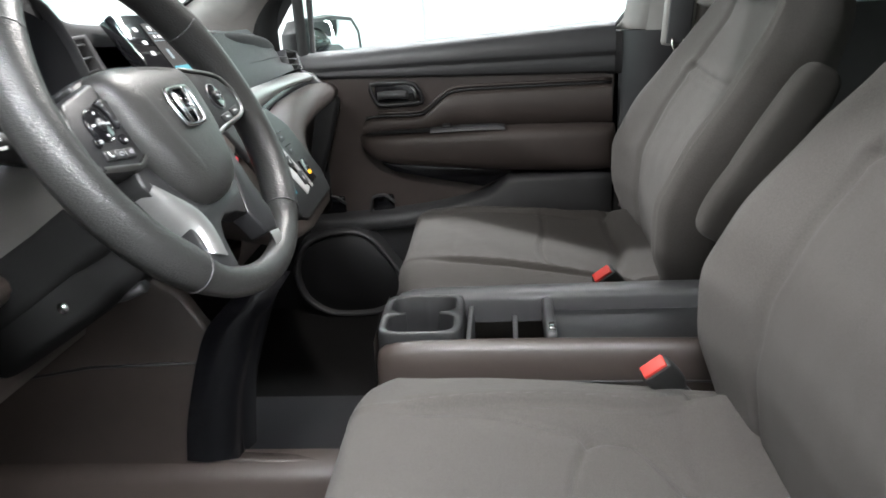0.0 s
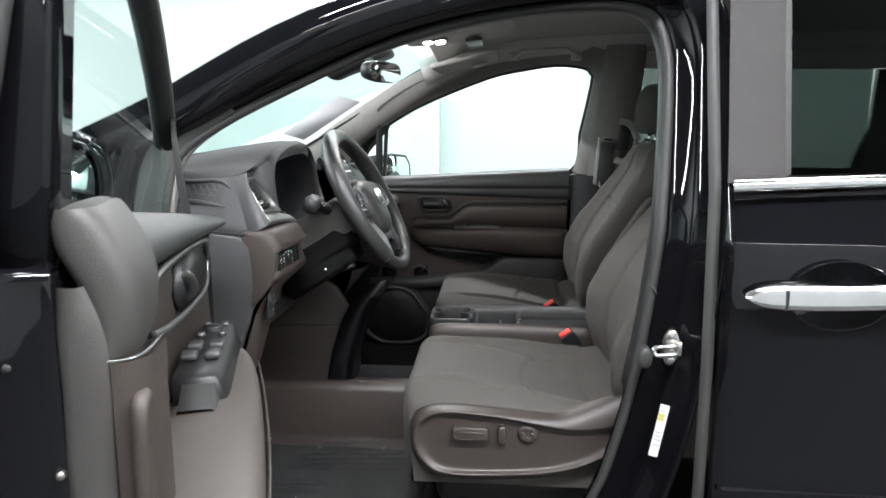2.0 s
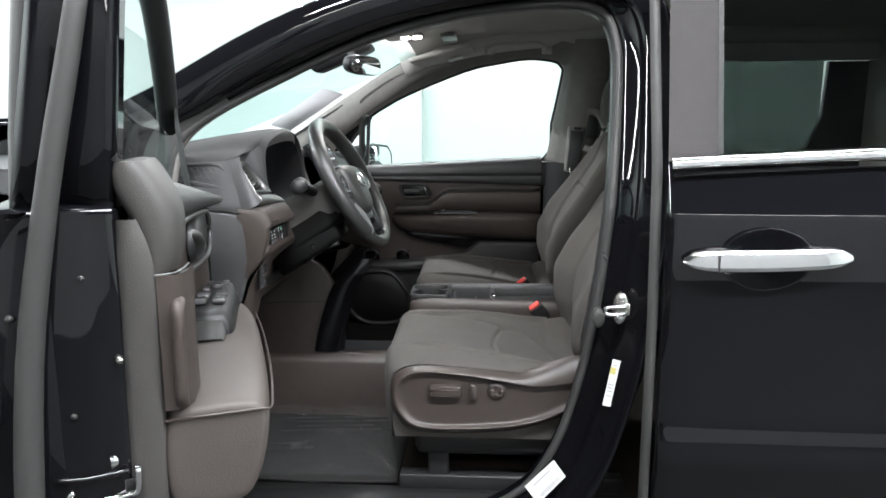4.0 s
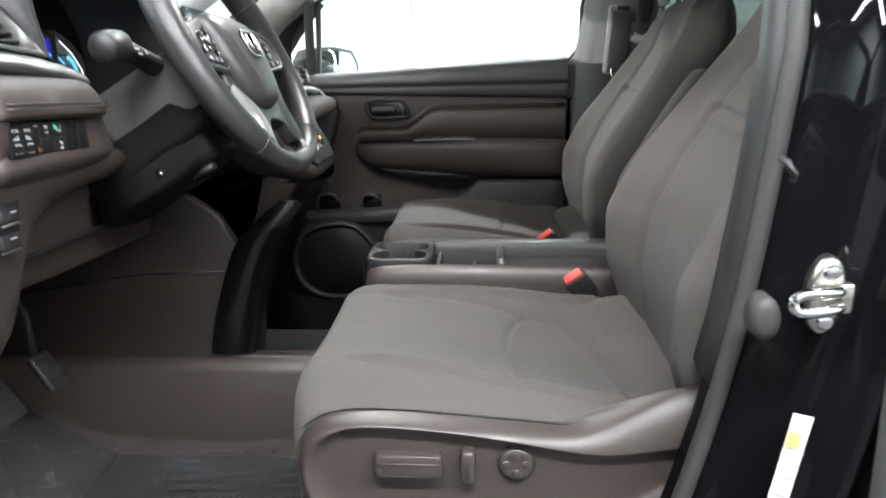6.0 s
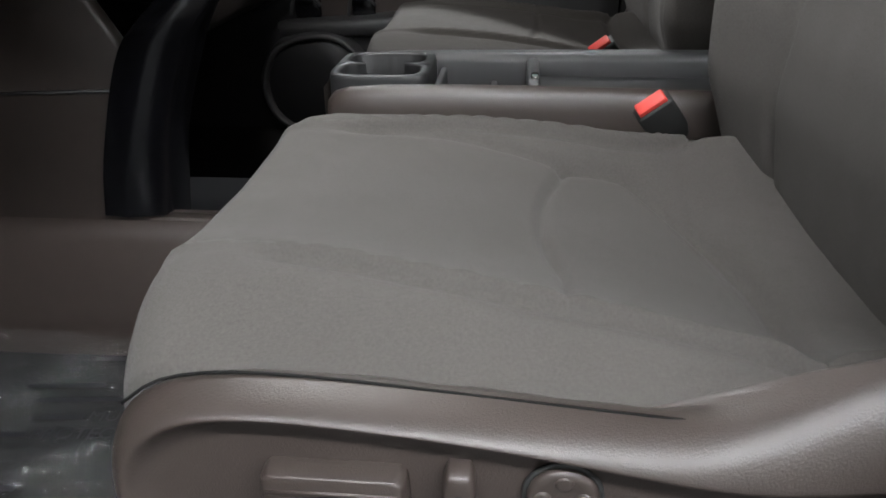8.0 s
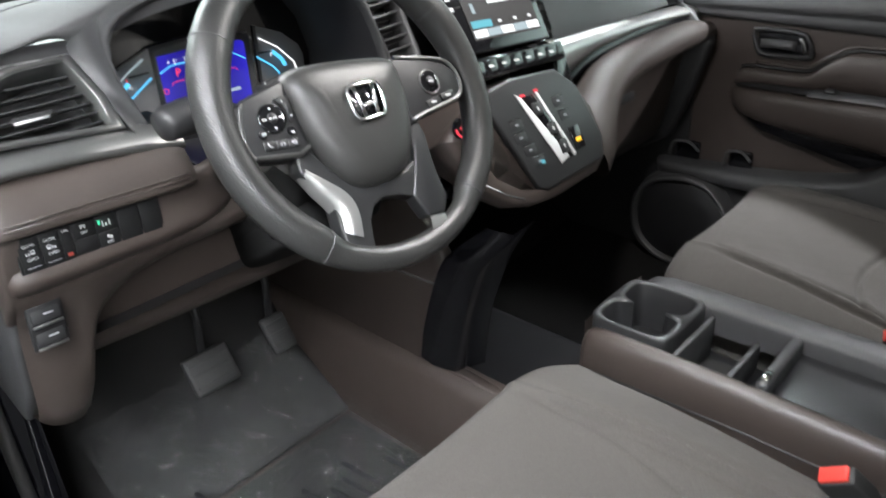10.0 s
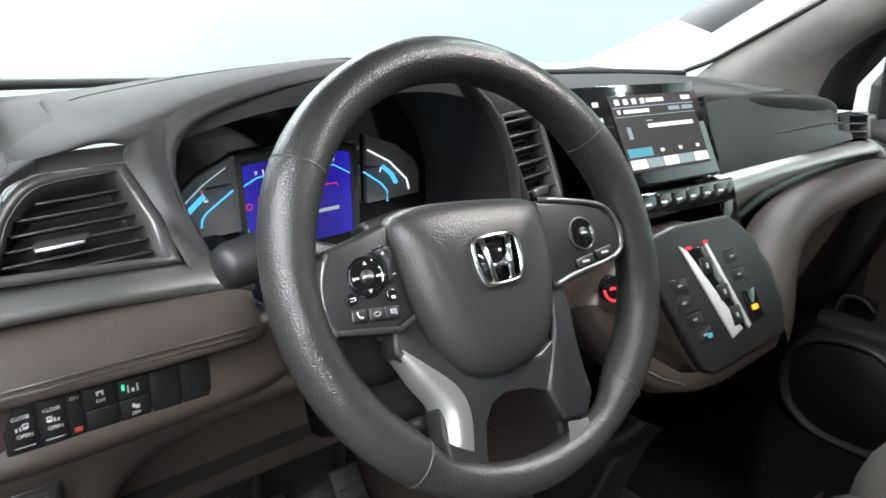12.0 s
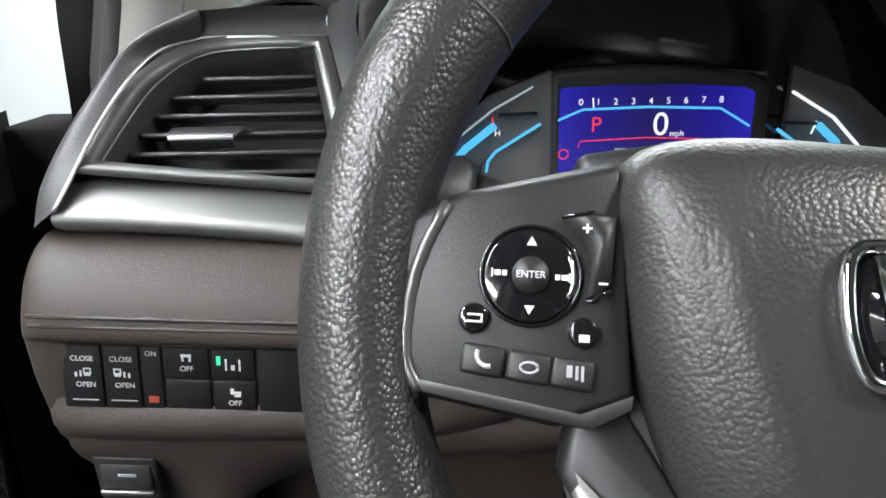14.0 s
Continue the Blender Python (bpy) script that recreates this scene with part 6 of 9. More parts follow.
# ---- pedals ----
def pedal(name, y, w, label):
    p = thing(name, label, "pedal")
    m = frame_matrix((-0.67, y, 0.608), (0, 1, 0), (-0.55, 0, 0.83))
    part("pad", obox(m, w, 0.07, 0.014), RUBBERK, p, "black rubber pad", bevel=0.006)
    for i in range(3):
        part("tread", obox(m @ TT((0, -0.02 + 0.02 * i, 0.008)), w * 0.85, 0.006, 0.004), RUBBERK, p, bevel=0.001)
    part("arm", tube([m @ Vector((0.0, 0.03, -0.006)), Vector((-0.70, y + 0.01, 0.70)), Vector((-0.78, y + 0.015, 0.88))], 0.007, 8), DASHD, p, "black steel pedal arm")


pedal("brake_pedal", 0.745, 0.085, "black rubber brake pedal on a black arm")
pedal("accelerator_pedal", 0.885, 0.05, "black rubber accelerator pedal above the carpet")
# ---- seats ----
def spread(keys, at, soft=0):
    """Values at even places between keyed ones, softened."""
    v = np.interp(at, [k[0] for k in keys], [k[1] for k in keys])
    if soft:
        w = np.hanning(soft + 2)[1:-1]
        pad = np.concatenate([np.full(soft, v[0]), v, np.full(soft, v[-1])])
        v = np.convolve(pad, w / w.sum(), "same")[soft:-soft]
    return v


def off_line(px, py, pts, n=6):
    """How far each place lies from a curve through pts."""
    c = np.array([(p.x, p.y) for p in smooth_path([(a, b, 0) for a, b in pts], n)])
    best = np.full(px.shape, 9.0)
    for a, b in zip(c[:-1], c[1:]):
        d = b - a
        u = np.clip(((px - a[0]) * d[0] + (py - a[1]) * d[1]) / (d @ d + 1e-12), 0, 1)
        best = np.minimum(best, np.hypot(px - a[0] - u * d[0], py - a[1] - u * d[1]))
    return best


def groove(d, w):
    return np.exp(-(d / w) ** 2)


def ripple(px, py, k, seed):
    """Slow uneven swell of the stuffing."""
    out = np.zeros(px.shape)
    for i in range(5):
        a = seed + 2.4 * i
        out += np.sin(k * (0.7 + 0.45 * i) * (px * math.cos(a) + py * math.sin(a)) + 1.7 * a) / (1 + 0.6 * i)
    return out / 3


def cushion_skin(Y):
    o = np.linspace(-0.262, 0.262, 150)
    x = np.concatenate([np.linspace(-0.108, 0.30, 120), np.linspace(0.305, 0.37, 8)])
    X, O = np.meshgrid(x, o, indexing="ij")
    crest_o = np.interp(X, [-0.13, 0.0, 0.12, 0.26], [0.135, 0.153, 0.172, 0.196])
    crest_z = np.interp(X, [-0.13, -0.02, 0.05, 0.12, 0.18, 0.26, 0.37], [0.752, 0.750, 0.745, 0.738, 0.728, 0.717, 0.70])
    mid_z = np.interp(X, [-0.13, -0.06, 0.0, 0.13, 0.2, 0.27, 0.37], [0.742, 0.738, 0.728, 0.703, 0.688, 0.672, 0.665])
    r = np.abs(O) / crest_o
    inside = mid_z + (crest_z - mid_z) * np.clip(r, 0, 1) ** 3
    side_z = np.interp(X, [-0.13, 0.0, 0.15, 0.2, 0.37], [0.722, 0.718, 0.706, 0.700, 0.69])
    s = np.clip((np.abs(O) - crest_o) / (0.258 - crest_o), 0, 1.05)
    outside = crest_z + (side_z - crest_z) * (0.45 * s + 0.55 * s ** 2.2) - 0.03 * np.clip(s - 0.9, 0, 1) / 0.1 * 0.5
    Z = np.where(r < 1, inside, outside)
    rear = np.clip((X - 0.255) / 0.05, 0, 1)
    Z += 0.014 * rear * (np.abs(O) < crest_o)
    Z += 0.0022 * ripple(X, O, 26, 0.4) + 0.0007 * ripple(X, O, 80, 1.9)
    for e in (1, -1):
        pipe = off_line(X, O, [(-0.16, e * 0.125), (-0.128, e * 0.135), (-0.024, e * 0.152), (0.05, e * 0.163), (0.116, e * 0.173), (0.182, e * 0.180), (0.229, e * 0.190), (0.262, e * 0.205)])
        Z += np.clip((X + 0.108) / 0.05, 0.15, 1) * (0.0062 * groove(pipe, 0.0036) - 0.0048 * groove(pipe - 0.010, 0.006))
        tip = np.exp(-((X - 0.25) / 0.05) ** 2 - ((O - e * 0.235) / 0.03) ** 2)
        Z += 0.0022 * tip * np.sin(260 * (O - e * 0.2) + 40 * X)
    front = off_line(X, O, [(0.120, 0.170), (0.123, 0.105), (0.112, 0.05), (0.108, 0.0), (0.114, -0.06), (0.135, -0.122)])
    back = off_line(X, O, [(0.135, -0.122), (0.165, -0.130), (0.203, -0.122), (0.248, -0.05), (0.268, 0.02), (0.275, 0.08), (0.268, 0.14), (0.262, 0.19)])
    near = off_line(X, O, [(-0.10, -0.128), (0.0, -0.136), (0.07, -0.132), (0.135, -0.122)])
    Z -= 0.0070 * groove(front, 0.0045) + 0.0120 * groove(back, 0.0105) + 0.0060 * groove(near, 0.008) * np.clip((X + 0.108) / 0.05, 0.1, 1)
    rows = []
    xf = -0.156 + 0.032 * (np.abs(o) / 0.262) ** 5
    for a, dz, k in ((0.0, -1.0, 0), (-0.004, -0.75, 0), (-0.006, -0.5, 0), (-0.006, -0.3, 0), (-0.003, -0.17, 0), (0.002, -0.10, 0), (0.009, -0.05, 0), (0.018, -0.02, 0)):
        rows.append([(float(xf[j] + a), Y(float(o[j])), float(Z[0, j] + dz * (Z[0, j] - 0.56) * (1 if dz < -0.2 else 0.9))) for j in range(len(o))])
    for i in range(len(x)):
        rows.append([(float(max(X[i, j], xf[j] + 0.024 + 0.001 * i)), Y(float(O[i, j])), float(Z[i, j])) for j in range(len(o))])
    for r_ in rows:
        a, b = r_[0], r_[-1]
        r_.insert(0, (a[0], a[1], 0.56))
        r_.append((b[0], b[1], 0.56))
    return loft(rows)


BACKS = ((0.64, 0.350, 0.012, 0.215, 0.10), (0.70, 0.341, 0.030, 0.245, 0.12), (0.78, 0.334, 0.050, 0.262, 0.13), (0.87, 0.346, 0.062, 0.268, 0.13), (0.96, 0.390, 0.058, 0.264, 0.125), (1.05, 0.446, 0.047, 0.246, 0.115),
         (1.13, 0.488, 0.034, 0.218, 0.105), (1.19, 0.508, 0.020, 0.188, 0.09), (1.222, 0.520, 0.009, 0.164, 0.075), (1.242, 0.545, 0.0, 0.128, 0.045))


def backrest_skin(Y):
    zs = np.concatenate([np.linspace(0.64, 1.20, 130), np.linspace(1.205, 1.242, 12)])
    k = [spread([(r[0], r[i]) for r in BACKS], zs, 13) for i in (1, 2, 3, 4)]
    q = np.linspace(-1, 1, 110)
    prof = spread([(-1.0, 0.45), (-0.985, 0.85), (-0.94, 1.0), (-0.86, 1.0), (-0.70, 0.55), (-0.52, 0.12), (-0.25, 0.0), (0.0, -0.04), (0.25, 0.0), (0.52, 0.12), (0.70, 0.55), (0.86, 1.0), (0.94, 1.0), (0.985, 0.85), (1.0, 0.45)], q, 5)
    ZZ, Q = np.meshgrid(zs, q, indexing="ij")
    OO = Q * k[2][:, None]
    XX = k[0][:, None] - k[1][:, None] * prof[None, :] + 0.0018 * ripple(ZZ, OO, 22, 2.2) + 0.0006 * ripple(ZZ, OO, 70, 0.3)
    ed = np.clip((np.abs(Q) - 0.955) / 0.045, 0, 1)
    XX += 0.022 * ed ** 2
    for e in (1, -1):
        sd = off_line(ZZ, OO, [(0.66, e * 0.135), (0.72, e * 0.145), (0.82, e * 0.150), (0.90, e * 0.152), (0.99, e * 0.150), (1.075, e * 0.136), (1.13, e * 0.120), (1.195, e * 0.112), (1.24, e * 0.105)])
        XX += 0.0065 * groove(sd, 0.0055)
        pp = off_line(ZZ, OO, [(0.66, e * 0.222), (0.70, e * 0.236), (0.78, e * 0.252), (0.87, e * 0.258), (0.96, e * 0.253), (1.05, e * 0.237), (1.125, e * 0.212), (1.18, e * 0.182)])
        XX += 0.0030 * groove(pp - 0.007, 0.0040) - 0.0034 * groove(pp, 0.0034)
    up = off_line(ZZ, OO, [(1.036, 0.145), (1.028, 0.07), (1.026, 0.0), (1.028, -0.07), (1.036, -0.145)])
    XX += 0.0055 * groove(up, 0.0050) - 0.0030 * groove(up - 0.012, 0.008)
    rows = []
    for i, z in enumerate(zs):
        hw, dp, xm = k[2][i], k[3][i], k[0][i]
        row = [(float(XX[i, j]), Y(float(OO[i, j])), float(z - 0.02 * (abs(q[j]) > 0.9) * np.clip((z - 1.06) / 0.08, 0, 1) * (abs(q[j]) - 0.9) / 0.1)) for j in range(len(q))]
        row += [(float(xm + dp * 0.6), Y(float(0.99 * hw)), float(z)), (float(xm + dp), Y(float(0.8 * hw)), float(z)), (float(xm + dp * 1.05), Y(0.0), float(z)), (float(xm + dp), Y(float(-0.8 * hw)), float(z)), (float(xm + dp * 0.6), Y(float(-0.99 * hw)), float(z))]
        rows.append(row)
    return loft(rows, closed=True)


def seat(name, yc, sg, label, powered):
    """A front seat about y = yc; sg = 1: its outboard side lies towards smaller y."""
    s = thing(name, label, "car seat", group="front seats")
    Y = lambda o: yc - sg * o      # o: outboard positive
    part("cushion", cushion_skin(Y), FABRIC, s, "grey cloth cushion with stitched panels")
    part("backrest", backrest_skin(Y), FABRIC, s, "grey cloth backrest with side bolsters")
    # headrest on two posts
    rows = []
    for z, x0, x1, hw in ((1.262, 0.502, 0.585, 0.105), (1.275, 0.488, 0.605, 0.128), (1.32, 0.484, 0.618, 0.140), (1.375, 0.492, 0.615, 0.138), (1.41, 0.506, 0.60, 0.122), (1.425, 0.53, 0.58, 0.085)):
        m_ = (x0 + x1) / 2
        rows.append([(x0 + 0.012, Y(-hw * 0.8), z), (x0, Y(-hw * 0.4), z), (x0 - 0.004, Y(0), z), (x0, Y(hw * 0.4), z), (x0 + 0.012, Y(hw * 0.8), z), (m_, Y(hw), z), (x1 - 0.012, Y(hw * 0.8), z), (x1, Y(0), z), (x1 - 0.012, Y(-hw * 0.8), z), (m_, Y(-hw), z)])
    part("headrest", loft(rows, closed=True), FABRICD, s, "grey cloth headrest", sub=2)
    for o in (0.055, -0.055):
        part("headrest_post", tube([(0.535, Y(o), 1.20), (0.545, Y(o), 1.29)], 0.006, 10), CHROME, s, "chrome headrest post")
        part("post_collar", tube([(0.535, Y(o), 1.236), (0.537, Y(o), 1.247)], 0.012, 10), DASHD, s)
    # armrest folded up beside the backrest, on the inboard side
    rows = []
    for u, wd, hy in ((0.0, 0.020, 0.012), (0.012, 0.036, 0.022), (0.05, 0.043, 0.026), (0.105, 0.040, 0.0265), (0.112, 0.038, 0.0245), (0.119, 0.040, 0.0265), (0.20, 0.038, 0.0265), (0.27, 0.035, 0.025), (0.292, 0.028, 0.020), (0.30, 0.012, 0.010)):
        cx, cz = 0.362 + 0.50 * u, 0.822 + 0.866 * u
        ring = []
        for a in np.linspace(0, 2 * math.pi, 21)[:-1]:
            p, q = math.copysign(abs(math.cos(a)) ** 0.6, math.cos(a)), math.copysign(abs(math.sin(a)) ** 0.6, math.sin(a))
            ring.append((cx + wd * p * 0.866, Y(-0.290 + hy * q), cz - wd * p * 0.5))
        rows.append(ring)
    # darker cloth puts the shade beside the backrest into the armrest's colour
    part("armrest", loft(rows, closed=True), FABRICD, s, "grey cloth armrest folded up", sub=1)
    # base, rails, outboard side trim
    part("seat_base", box(-0.08, 0.36, min(Y(0.24), Y(-0.24)), max(Y(0.24), Y(-0.24)), 0.50, 0.60), DASHD, s, "black seat frame", bevel=0.02)
    for o in (0.2, -0.2):
        part("rail", box(-0.12, 0.42, min(Y(o + 0.02), Y(o - 0.02)), max(Y(o + 0.02), Y(o - 0.02)), 0.40, 0.44), DASHD, s, "black seat rail", bevel=0.004)
        for x in (-0.05, 0.33):
            part("bracket", box(x, x + 0.05, min(Y(o + 0.015), Y(o - 0.015)), max(Y(o + 0.015), Y(o - 0.015)), 0.43, 0.52), DASHD, s, bevel=0.004)
    out = [(-0.135, 0.69), (-0.125, 0.715), (-0.10, 0.732), (-0.06, 0.739), (0.0, 0.737), (0.08, 0.730), (0.15, 0.724), (0.185, 0.721), (0.22, 0.735), (0.26, 0.755), (0.31, 0.775), (0.35, 0.76), (0.36, 0.70), (0.30, 0.64), (0.20, 0.585), (0.05, 0.572), (-0.06, 0.572), (-0.105, 0.588), (-0.135, 0.64)]
    if not powered:
        out = [(x, z - 0.03 - 0.35 * max(0.0, x - 0.15) * (z > 0.71)) for x, z in out]
    crest = [(-0.122, 0.685), (-0.110, 0.708), (-0.092, 0.723), (-0.062, 0.732), (0.0, 0.7295), (0.075, 0.721), (0.127, 0.712), (0.165, 0.705), (0.205, 0.699), (0.245, 0.703), (0.285, 0.71), (0.33, 0.715), (0.335, 0.69), (0.275, 0.645), (0.19, 0.605), (0.05, 0.594), (-0.055, 0.592), (-0.092, 0.605), (-0.12, 0.645)]
    if not powered:
        crest = [(x, z - 0.03 - 0.25 * max(0.0, x - 0.15) * (z > 0.69)) for x, z in crest]
    shrink = lambda pts, k, cx=0.06, cz=0.66: [(cx + (x - cx) * k, cz + (z - cz) * k) for x, z in pts]
    half = [((a[0] + b[0]) / 2, (a[1] + b[1]) / 2) for a, b in zip(out, crest)]
    rows = [[(x, Y(w), z) for x, z in pts] for pts, w in ((out, 0.245), (out, 0.268), (half, 0.286), (crest, 0.2925), (shrink(crest, 0.975), 0.2915), (shrink(crest, 0.92), 0.2815), (shrink(crest, 0.86), 0.280), (shrink(crest, 0.5), 0.280))]
    side = part("side_trim", loft(rows, closed=True), BROWN, s, "brown plastic side trim with a ridge", sub=2)
    part("trim_gap", tube(smooth_path([(x, Y(0.2635), z - 0.0008) for x, z in out[1:8]], 3), 0.0010, 6), MATTK, s)
    if powered:
        SM_ = frame_matrix((0.0, Y(0.281), 0.0), (sg, 0, 0), (0, 0, 1)) if sg > 0 else frame_matrix((0.0, Y(0.281), 0.0), (-1, 0, 0), (0, 0, 1))
        Q = lambda x, z, h=0.0: SM_ @ Matrix.Translation((x * sg, z, h))
        part("slide_switch", loft([on(Q(-0.004, 0.684), [(x * k, z * k, h) for x, z in ((-0.036, -0.014), (0.036, -0.014), (0.039, -0.008), (0.038, 0.010), (0.034, 0.014), (-0.034, 0.014), (-0.038, 0.010), (-0.039, -0.008))]) for k, h in ((1.0, -0.002), (1.0, 0.008), (0.95, 0.013), (0.86, 0.0138))], closed=True), BROWN, side, "long seat slide switch", bevel=0.0015)
        part("switch_groove", tube(on(Q(-0.004, 0.679), [(-0.031, 0.003, 0.0136), (-0.028, -0.006, 0.0136), (0.028, -0.006, 0.0136), (0.031, 0.003, 0.0136)]), 0.0008, 6), DASHD, side)
        part("switch_ridge", tube(on(Q(-0.004, 0.684), [(-0.034, 0.0035, 0.0132), (0.0, 0.0042, 0.0136), (0.034, 0.0035, 0.0132)]), 0.0016, 8), BROWN, side)
        part("tilt_switch", loft([on(Q(0.061, 0.683), [(x * k, z * k, h) for x, z in ((-0.007, -0.020), (0.007, -0.020), (0.0085, -0.010), (0.0085, 0.012), (0.006, 0.020), (-0.006, 0.020), (-0.0085, 0.012), (-0.0085, -0.010))]) for k, h in ((1.0, -0.002), (1.0, 0.007), (0.9, 0.012), (0.7, 0.013))], closed=True), BROWN, side, "upright seat switch", bevel=0.0015)
        part("switch_groove", obox(Q(0.061, 0.680, 0.0128), 0.0036, 0.022, 0.0008), DASHD, side, bevel=0.0003)
        ring = lambda r, h: [Q(0.1135, 0.685) @ Vector((r * math.cos(a), r * math.sin(a), h)) for a in np.linspace(0, 2 * math.pi, 29)[:-1]]
        part("lumbar_ring", tube(ring(0.0195, 0.001), 0.0016, 6, True, up=(0, 1, 0)), RUBBERK, side, "dark gap round the switch")
        part("lumbar_switch", loft([ring(0.0185, -0.001), ring(0.0185, 0.004), ring(0.0165, 0.0062), ring(0.012, 0.0052), ring(0.004, 0.0046)], closed=True), BROWN, side, "round four-way switch")
        for a in (0, 90, 180, 270):
            part("switch_lobe", disc(Q(0.1135 + 0.011 * math.cos(radians(a)), 0.685 + 0.011 * math.sin(radians(a)), 0.0035), 0.0058, 0.0034, 14, 0.0040), BROWN, side, bevel=0.0008)
    part("hinge_cover", loft([[(0.30, Y(0.268), 0.70), (0.40, Y(0.268), 0.72), (0.40, Y(0.268), 0.82), (0.345, Y(0.268), 0.80)], [(0.305, Y(0.288), 0.71), (0.39, Y(0.288), 0.73), (0.39, Y(0.288), 0.80), (0.35, Y(0.288), 0.785)]], closed=True), BROWN, s, "brown hinge cover", bevel=0.008)
    return s


seat("driver_seat", 0.762, 1, "grey cloth driver's seat with brown power-switch trim", True)
seat("passenger_seat", 1.545, -1, "grey cloth passenger seat beside the far door", False)

# ---- centre console ----
con = thing("centre_console", "brown and black console tray with cup holders", "console")
X0, X1, YN, YF = -0.155, 0.46, 1.062, 1.292
prof = [(YN + 0.02, 0.50), (YN + 0.004, 0.60), (YN - 0.002, 0.70), (YN + 0.004, 0.735), (YN + 0.016, 0.744), (YN + 0.028, 0.742), (YN + 0.034, 0.732)]
rows = []
for x, dz, dy in ((X0 + 0.012, -0.10, 0.03), (X0, -0.03, 0.012), (X0 + 0.012, -0.008, 0.004), (X0 + 0.05, 0.0, 0.0), (0.1, 0.0, 0.0), (0.3, -0.004, 0.0), (X1, -0.008, 0.0)):
    rows.append([(x, y + dy, z + dz * (z > 0.55)) for y, z in prof])
part("near_side", loft(rows), BROWN, con, "brown near side panel", sub=1)
part("near_seam", tube([(X0 + 0.02, YN - 0.001, 0.676), (0.1, YN - 0.001, 0.684), (0.3, YN - 0.001, 0.682), (X1, YN - 0.001, 0.675)], 0.0018, 6), DASHD, con)
rows = []
for x, dz in ((X0 + 0.012, -0.10), (X0, -0.03), (X0 + 0.015, -0.006), (X0 + 0.06, 0.0), (0.1, 0.0), (0.3, 0.002), (X1, 0.0)):
    rows.append([(x, y, z + dz * (z > 0.55)) for y, z in ((YF - 0.065, 0.70), (YF - 0.063, 0.742), (YF - 0.055, 0.748), (YF - 0.012, 0.746), (YF, 0.735), (YF + 0.004, 0.68), (YF - 0.01, 0.5))])
part("far_ledge", loft(rows), DASH, con, "charcoal far ledge", sub=1)
part("front_panel", loft([[(X0 + d, y, z) for y, z in ((YN + 0.03, 0.52), (YN + 0.03, 0.62), (YN + 0.03, 0.735))] for d in (0.0,)] + [[(X0 - 0.004, y, z) for y, z in ((1.18, 0.52), (1.18, 0.62), (1.18, 0.735))], [(X0, y, z) for y, z in ((YF - 0.03, 0.52), (YF - 0.03, 0.62), (YF - 0.03, 0.735))]]), BROWN, con)
part("tray_floor", box(X0 + 0.02, X1, YN + 0.03, YF - 0.06, 0.655, 0.665), DASHD, con, "black tray floor", bevel=0.002)
# cup holder block
cz = 0.750
y0_, y1_ = YN + 0.030, YF - 0.060
hy = (y1_ - y0_) / 2
ang = np.linspace(0, 2 * math.pi, 97)[:-1]


def in_well(u, v):
    """Inside the two rounded square wells or the gap that joins them."""
    return min((abs(u) / 0.0505) ** 4 + (abs(abs(v) - 0.0325) / 0.0305) ** 4, max(abs(u) / 0.026, abs(v) / 0.012)) < 1


def cup_ring(z, k, well):
    """A ring seen from the block's centre: its rounded outer edge, or the outline of the two joined wells."""
    out_ = []
    for a in ang:
        c, s_ = math.cos(a), math.sin(a)
        if well:
            r_ = k * max(r for r in np.linspace(0.02, 0.085, 131) if in_well(r * c, r * s_))
        else:
            r_ = k / ((abs(c) / 0.064) ** 7 + (abs(s_) / hy) ** 7) ** (1 / 7)
        out_.append((-0.088 + r_ * c, (y0_ + y1_) / 2 + r_ * s_, z))
    return out_


blk = part("cup_holder", loft([r + [r[0]] for r in (cup_ring(0.66, 1.0, False), cup_ring(cz - 0.007, 1.0, False), cup_ring(cz - 0.002, 0.985, False), cup_ring(cz, 0.97, False), cup_ring(cz, 1.035, True), cup_ring(cz - 0.003, 1.0, True), cup_ring(0.70, 0.96, True), cup_ring(0.672, 0.92, True))]), PANELK, con, "charcoal double cup holder")
part("cup_floor", loft([cup_ring(0.671, 0.96, True), cup_ring(0.673, 0.93, True)], closed=True), DASHD, blk)
part("tray_divider", box(0.050, 0.058, YN + 0.034, YF - 0.064, 0.66, 0.712), DASH, con, bevel=0.002)
part("tray_divider", box(-0.02, -0.012, YN + 0.034, YF - 0.064, 0.66, 0.730), DASH, con, bevel=0.002)
part("shutter_frame", box(0.098, 0.114, YN + 0.034, YF - 0.064, 0.70, 0.744), DASH, con, "charcoal shutter handle", bevel=0.005)
part("shutter_clasp", box(0.102, 0.112, YN + 0.040, YN + 0.062, 0.742, 0.749), CHROME, con, "bright clasp", bevel=0.002)
part("shutter", box(0.114, X1, YN + 0.034, YF - 0.064, 0.712, 0.718), DASHD, con, "black roller shutter", bevel=0.001)
part("phone_mat", box(-0.01, 0.048, YN + 0.05, YF - 0.085, 0.668, 0.672), RUBBERK, con, bevel=0.002)
part("console_foot", box(X0 + 0.04, X1 - 0.03, YN + 0.02, YF - 0.02, 0.47, 0.53), DASHD, con, "black console foot", bevel=0.01)


